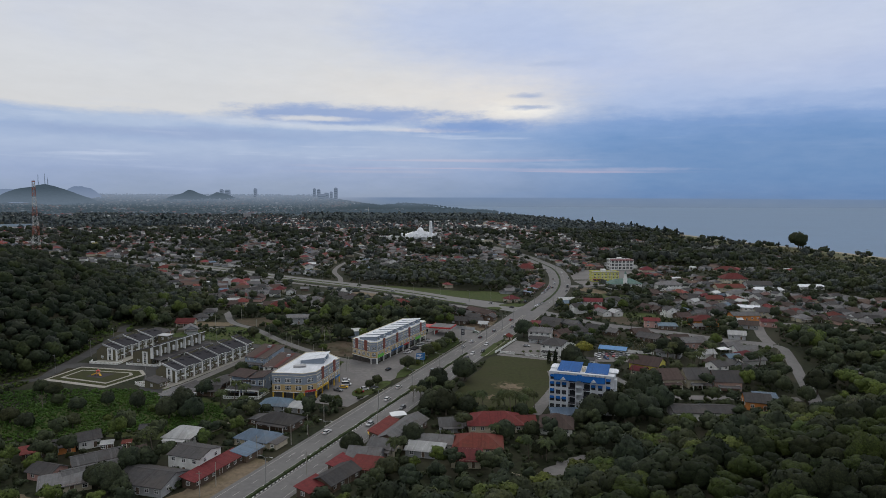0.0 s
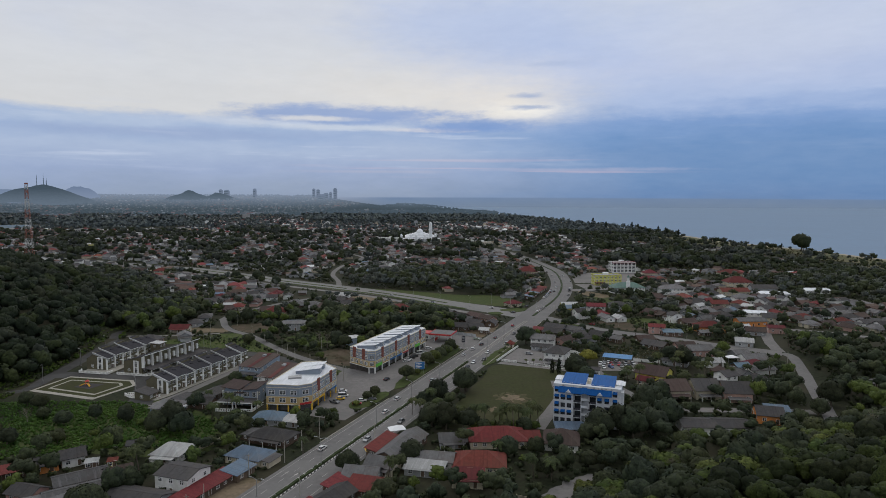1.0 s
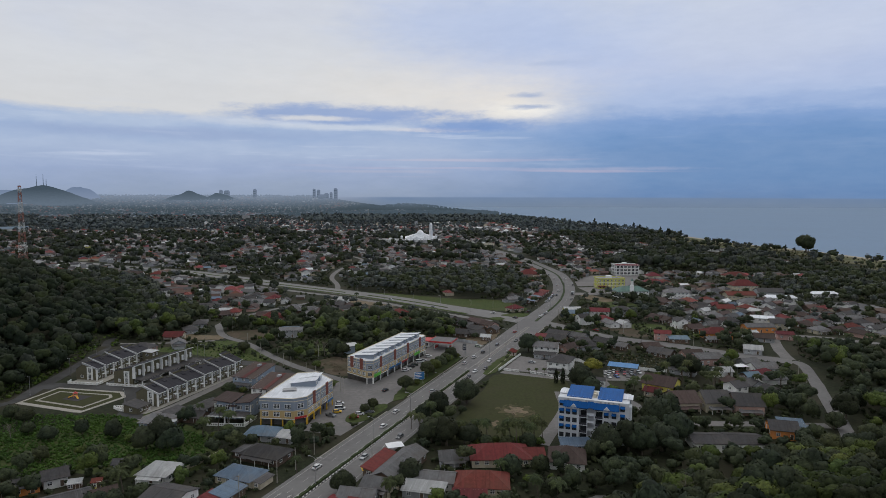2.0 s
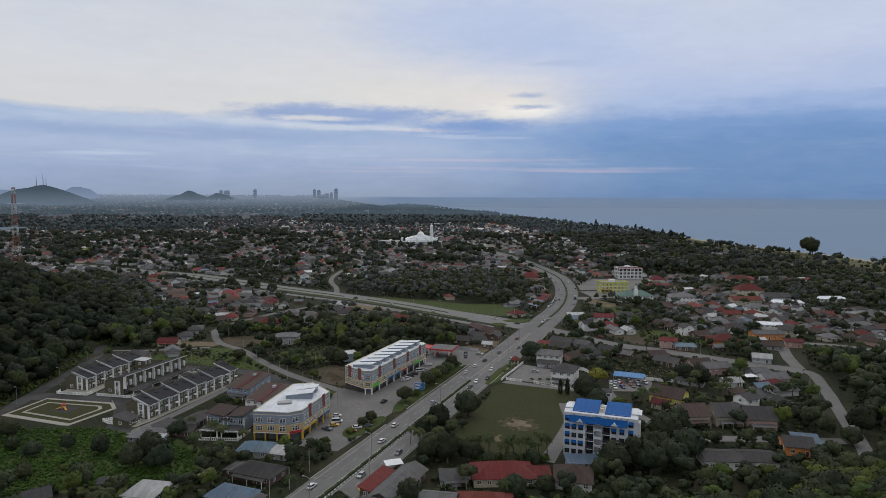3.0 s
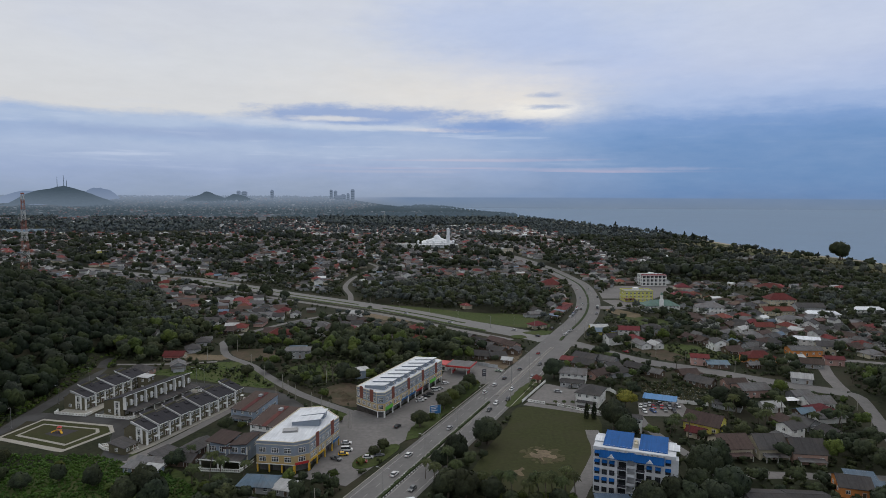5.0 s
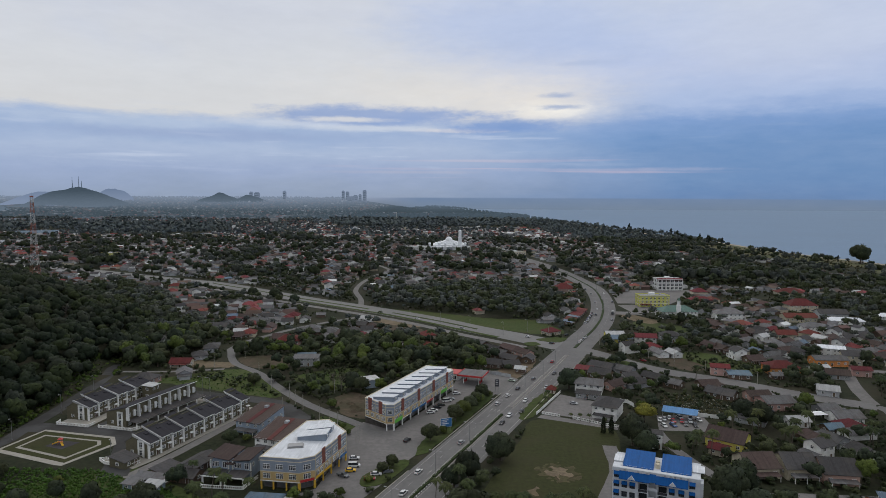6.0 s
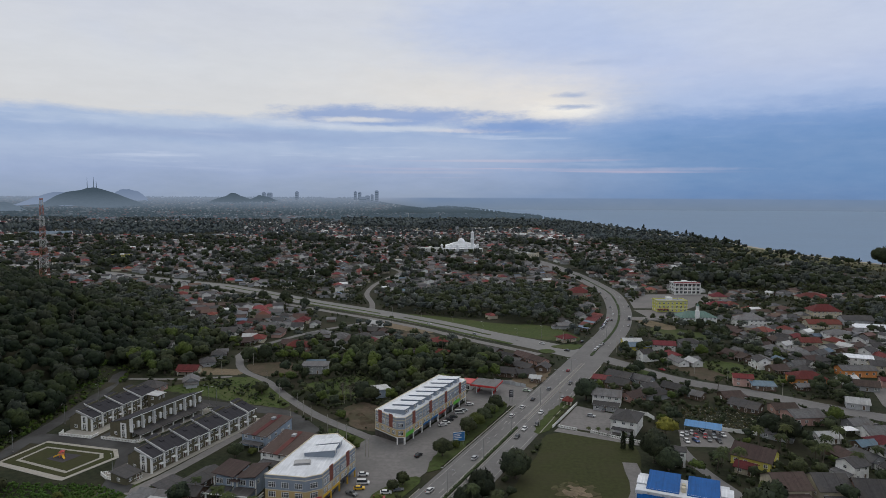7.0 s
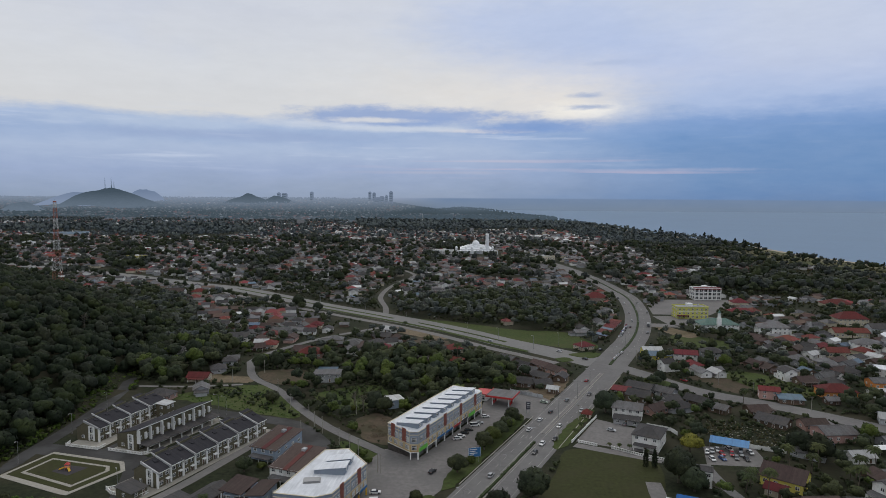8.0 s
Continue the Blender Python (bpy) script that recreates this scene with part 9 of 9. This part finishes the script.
X, Y = jitter(-760, -190, 200, 860, 7.2, 51)
keep = (inside(X, Y, RING_WEST) | ((line_gap(X, Y, FOOT_WEST) < 15) & (Y > 255))) & in_view(X, Y, 40) & (line_gap(X, Y, TERR_W) > 7.5) & (X < line_side(Y)) & ~near_spots(X, Y, 2, SPOTS)
X, Y = X[keep], Y[keep]
R = np.random.default_rng(1).uniform(3.4, 6.6, len(X))
deep = line_gap(X, Y, FOOT_WEST) > 105
mass("hill_forest", "dense dark green forest on the hillside", X[~deep], Y[~deep], land(X, Y)[~deep] + R[~deep] * 1.05, R[~deep], "hill", "leaf_forest leaf_forest_dark leaf_forest leaf_forest_grey leaf_forest_light", 1)
mass("hill_forest", "dense dark green forest on the hilltop", X[deep], Y[deep], land(X, Y)[deep] + R[deep] * 1.05, R[deep], "ridge", "leaf_forest leaf_forest_dark leaf_forest leaf_forest_grey leaf_forest_light", 2)
X, Y = jitter(-130, 420, 60, 300, 6.6, 52)
keep = inside(X, Y, RING_SOUTH) & (X > -0.6 * Y - 10) & (X < 0.95 * Y) & (Y > 85) & ~on_lane(X, Y, 4) & ~near_spots(X, Y, 3, SPOTS)
X, Y = X[keep], Y[keep]
NEARWOOD = []
rw = np.random.default_rng(2)
front = np.argsort(line_gap(X, Y, FOOT_SOUTH) + np.where((X > 175) | (X < -30), 500, 0))
for j, i in enumerate(front):
    if j < 150:
        tree(("broad0", "broad1", "broad3", "broad4", "broad2")[rw.choice(5, p=[0.24, 0.12, 0.2, 0.1, 0.34])], X[i], Y[i], rw.uniform(0.75, 1.25), rw.uniform(0, 360), rw.uniform(0.9, 1.15), "hillside trees")
rest = front[150:]
R = rw.uniform(2.5, 5.4, len(rest))
mass("hill_forest", "dense green forest on the near slope", X[rest], Y[rest], land(X[rest], Y[rest]) + R * 1.1, R, "near", "leaf_slope leaf_slope_dark leaf_slope_light leaf_slope_light leaf_slope_olive", 3)

# woods and gardens on the plain, by distance


def clear_of(x, y, pts, margin):
    """Not within a footprint, by a coarse grid of cells."""
    cell = 20.0
    grid = {}
    for px, py, pr in pts:
        grid.setdefault((int(px // cell), int(py // cell)), []).append((px, py, pr))
    ok = np.ones(len(x), bool)
    for i, (a, b) in enumerate(zip(x, y)):
        ca, cb = int(a // cell), int(b // cell)
        for u in (-1, 0, 1):
            for v in (-1, 0, 1):
                for px, py, pr in grid.get((ca + u, cb + v), ()):
                    if (a - px) ** 2 + (b - py) ** 2 < (pr + margin) ** 2:
                        ok[i] = False
    return ok


for x0, x1, y0, y1, step, lod, seed, rad in ((-760, 640, 170, 520, 7.2, "garden", 61, (1.5, 4.3)), (-760, 640, 520, 860, 7.8, "village", 65, (1.8, 4.5)), (-1400, 640, 860, 1560, 10, "town", 62, (2.6, 5.6)), (-2600, 480, 1560, 2600, 17, "far", 63, (4.5, 8.0)), (-4200, 360, 2600, 4750, 25, "far", 64, (4.0, 7.5))):
    X, Y = jitter(x0, x1, y0, y1, step, seed)
    shore = coast_x(Y) - X
    wood = in_any(X, Y, ZONE_WOOD + FAR_WOOD) | ((Y > 1500) & (shore < 330 - 90 * np.sin(Y * 0.004)) & (Y < 4300)) | ((land(X, Y) > 3) & (X > -640))
    keep = in_view(X, Y, 40) & (shore > np.where(Y > 1500, 25, 60)) & ~inside(X, Y, RING_WEST) & ~inside(X, Y, RING_SOUTH)
    if y0 < 1000:
        keep &= ~on_lane(X, Y, 3.0) & ~in_any(X, Y, OPEN) & ~inside(X, Y, SCRUB)
    elif y0 < 1500:
        keep &= ~on_lane(X, Y, 3.0)
    X, Y, wood, shore = X[keep], Y[keep], wood[keep], shore[keep]
    thick = lumps(X, Y, 0.016 if y0 < 1500 else 0.006, 6.0) + 0.25 * lumps(X, Y, 0.07, 7.0)
    keep = wood | (thick > np.where((X > 230) & (Y > 620) & (Y < 1500), 0.56, 0.36 if y0 < 520 else 0.4 if y0 < 860 else 0.47 if y0 < 1500 else 0.56))
    keep &= (shore > 190) | (np.random.default_rng(seed).random(len(X)) < np.where(Y > 1500, 0.9, 0.3))
    X, Y = X[keep], Y[keep]
    ok = clear_of(X, Y, TOWN, 1.2 if y0 < 1500 else -1.0)
    if y0 < 1000:
        # roads and yards lie open on the side that the hill looks at
        far = np.hypot(X, Y)
        luck = np.random.default_rng(seed + 3).random(len(X))
        for step_ in (7.0, 13.0, 19.0):
            px, py = X * (1 + step_ / far), Y * (1 + step_ / far)
            ok &= ~on_lane(px, py, -1.5) | (luck < 0.2) | (X < -200)
            if step_ < 10:
                ok &= clear_of(px, py, SPOTS + TOWN, -1.0) | (luck < 0.4) | wood[keep]
        ok &= clear_of(X, Y, ALL_SPOTS, 2.0) & ~near_spots(X, Y, 1.5, [s for s in SPOTS if s[2] > 12])
    X, Y = X[ok], Y[ok]
    rs = np.random.default_rng(seed + 9)
    R = rs.uniform(*rad, len(X)) * np.where(in_any(X, Y, ZONE_WOOD + FAR_WOOD), 1.35, 1.0)
    if 800 < y0 < 1500:
        R = R * (0.7 + 0.95 * lumps(X, Y, 0.021, 4.0))
    half = rs.random(len(X)) < 0.4
    zz = land(X, Y) + R * 1.2 + np.where(R > 3, 1.0, 0.0)
    where = ("among the village houses", "among the houses beyond the junction", "between the houses of the town", "in the far town", "on the far plain")[(61, 65, 62, 63, 64).index(seed)]
    # past 1560 m leaf colours carry painted haze; past 2600 m crowns glow with it
    mass("woods", "dark green trees and shrubs " + where, X[half], Y[half], zz[half], R[half], lod, "leaf_dark leaf_mid leaf_dark" if y0 < 500 else "leaf_mid leaf_dark leaf_town" if y0 < 1500 else "leaf_far_haze" if y0 < 2500 else "haze_woods", seed)
    mass("woods", "green trees and shrubs " + where, X[~half], Y[~half], zz[~half], R[~half], lod, "leaf_mid leaf_lush leaf_dark" if y0 < 500 else "leaf_town leaf_mid" if y0 < 1500 else "leaf_far_haze" if y0 < 2500 else "haze_woods", seed + 1)


# verge of rough grass between the hill forest and the estate road
X, Y = jitter(-262, -200, 215, 450, 1.7, 55)
keep = (line_gap(X, Y, FOOT_WEST) < 13) & (line_gap(X, Y, TERR_W) > 3.9) & (X < -204)
X, Y = X[keep], Y[keep]
R = np.random.default_rng(14).uniform(0.4, 1.9, len(X))
mass("verge_grass", "rough green grass and creepers along the forest edge", X, Y, land(X, Y) + R * 0.3, R, "weed", "leaf_mid leaf_meadow", 77)


# ---- undergrowth: shrubs on rough ground, tall grass in the meadows ----
X, Y = jitter(-230, -68, 205, 446, 1.7, 71)
keep = in_any(X, Y, MEADOW_LUSH) & ~on_lane(X, Y, 0.5) & clear_of(X, Y, SPOTS, 0.5)
keep &= in_any(X, Y, MEADOW_LUSH[:1]) | (np.random.default_rng(3).random(len(X)) < 0.35)
X, Y = X[keep], Y[keep]
R = np.random.default_rng(4).uniform(0.5, 1.05, len(X)) * (0.6 + 0.9 * lumps(X, Y, 0.06, 3.0)) * np.where(Y > 350, 0.5, 1.0)
mass("tall_grass", "lush green tall grass and creepers on the overgrown meadow", X, Y, R * 0.35, R, "tuft", "leaf_meadow", 71)
X, Y = jitter(-240, 330, 170, 520, 4.4, 72)
keep = in_view(X, Y, 20) & ~inside(X, Y, RING_WEST) & ~on_lane(X, Y, 0.8) & ~in_any(X, Y, OPEN[:4] + MEADOW_LUSH[:1] + [ring for ring, lab in BARE]) & (lumps(X, Y, 0.05, 11.0) > 0.36)
X, Y = X[keep], Y[keep]
keep = clear_of(X, Y, SPOTS, 0.8) & clear_of(X, Y, TOWN, 0.8) & ~in_any(X, Y, [[(-116, 374), (-84, 352), (-74, 333), (-88, 326), (-112, 356)], [(-12, 400), (20, 428), (34, 478), (8, 470)]])
X, Y = X[keep], Y[keep]
R = np.random.default_rng(5).uniform(0.6, 2.0, len(X))
mass("undergrowth", "mixed green shrubs and weeds between houses and along verges", X, Y, land(X, Y) + R * 0.5, R, "tuft", "leaf_mid", 72)
X, Y = jitter(-700, 560, 520, 900, 6.4, 73)
keep = in_view(X, Y, 20) & ~inside(X, Y, RING_WEST) & ~on_lane(X, Y, 0.8) & (lumps(X, Y, 0.04, 12.0) > 0.42) & ~in_any(X, Y, OPEN) & (coast_x(Y) - X > 60)
X, Y = X[keep], Y[keep]
keep = clear_of(X, Y, SPOTS, 0.8) & clear_of(X, Y, TOWN, 0.8)
X, Y = X[keep], Y[keep]
R = np.random.default_rng(6).uniform(0.9, 2.4, len(X))
mass("undergrowth", "low green shrubs between the village houses", X, Y, land(X, Y) + R * 0.5, R, "weed", "leaf_mid", 73)
X, Y = jitter(240, 660, 640, 1500, 8.0, 74)
keep = (coast_x(Y) - X > 42) & (lumps(X, Y, 0.03, 13.0) > 0.5)
X, Y = X[keep], Y[keep]
R = np.random.default_rng(7).uniform(0.8, 2.6, len(X))
mass("undergrowth", "dry low scrub behind the beach", X, Y, R * 0.45, R, "weed", "leaf_scrub", 74)
X, Y = jitter(80, 140, 370, 412, 1.6, 75)
keep = inside(X, Y, SCRUB) & (np.random.default_rng(8).random(len(X)) < 0.55)
X, Y = X[keep], Y[keep]
R = np.random.default_rng(9).uniform(0.3, 0.9, len(X))
mass("undergrowth", "dry weeds and litter on a rubble lot", X, Y, R * 0.4, R, "weed", "leaf_scrub", 75)
rub = Mesh()
rb = random.Random(8)
for i in range(260):
    x, y = rb.uniform(86, 132), rb.uniform(376, 406)
    if bool(inside(x, y, SCRUB)):
        s, a = rb.uniform(0.15, 0.7), rb.uniform(0, 3.1)
        dx, dy = math.cos(a) * s, math.sin(a) * s
        z = rb.uniform(0.08, 0.4)
        rub.solid([(x - dx, y - dy, -0.1), (x + dy * 0.6, y - dx * 0.6, -0.1), (x + dx, y + dy, -0.1), (x - dy * 0.6, y + dx * 0.6, -0.1)], [(x - dx * 0.7, y - dy * 0.7, z), (x + dy * 0.5, y - dx * 0.5, z), (x + dx * 0.8, y + dy * 0.7, z), (x - dy * 0.5, y + dx * 0.5, z * 0.8)])
tagged(part("rubble", rub, "kerb_pale"), "pale broken rubble strewn over a lot", "rubble", kind="stuff")
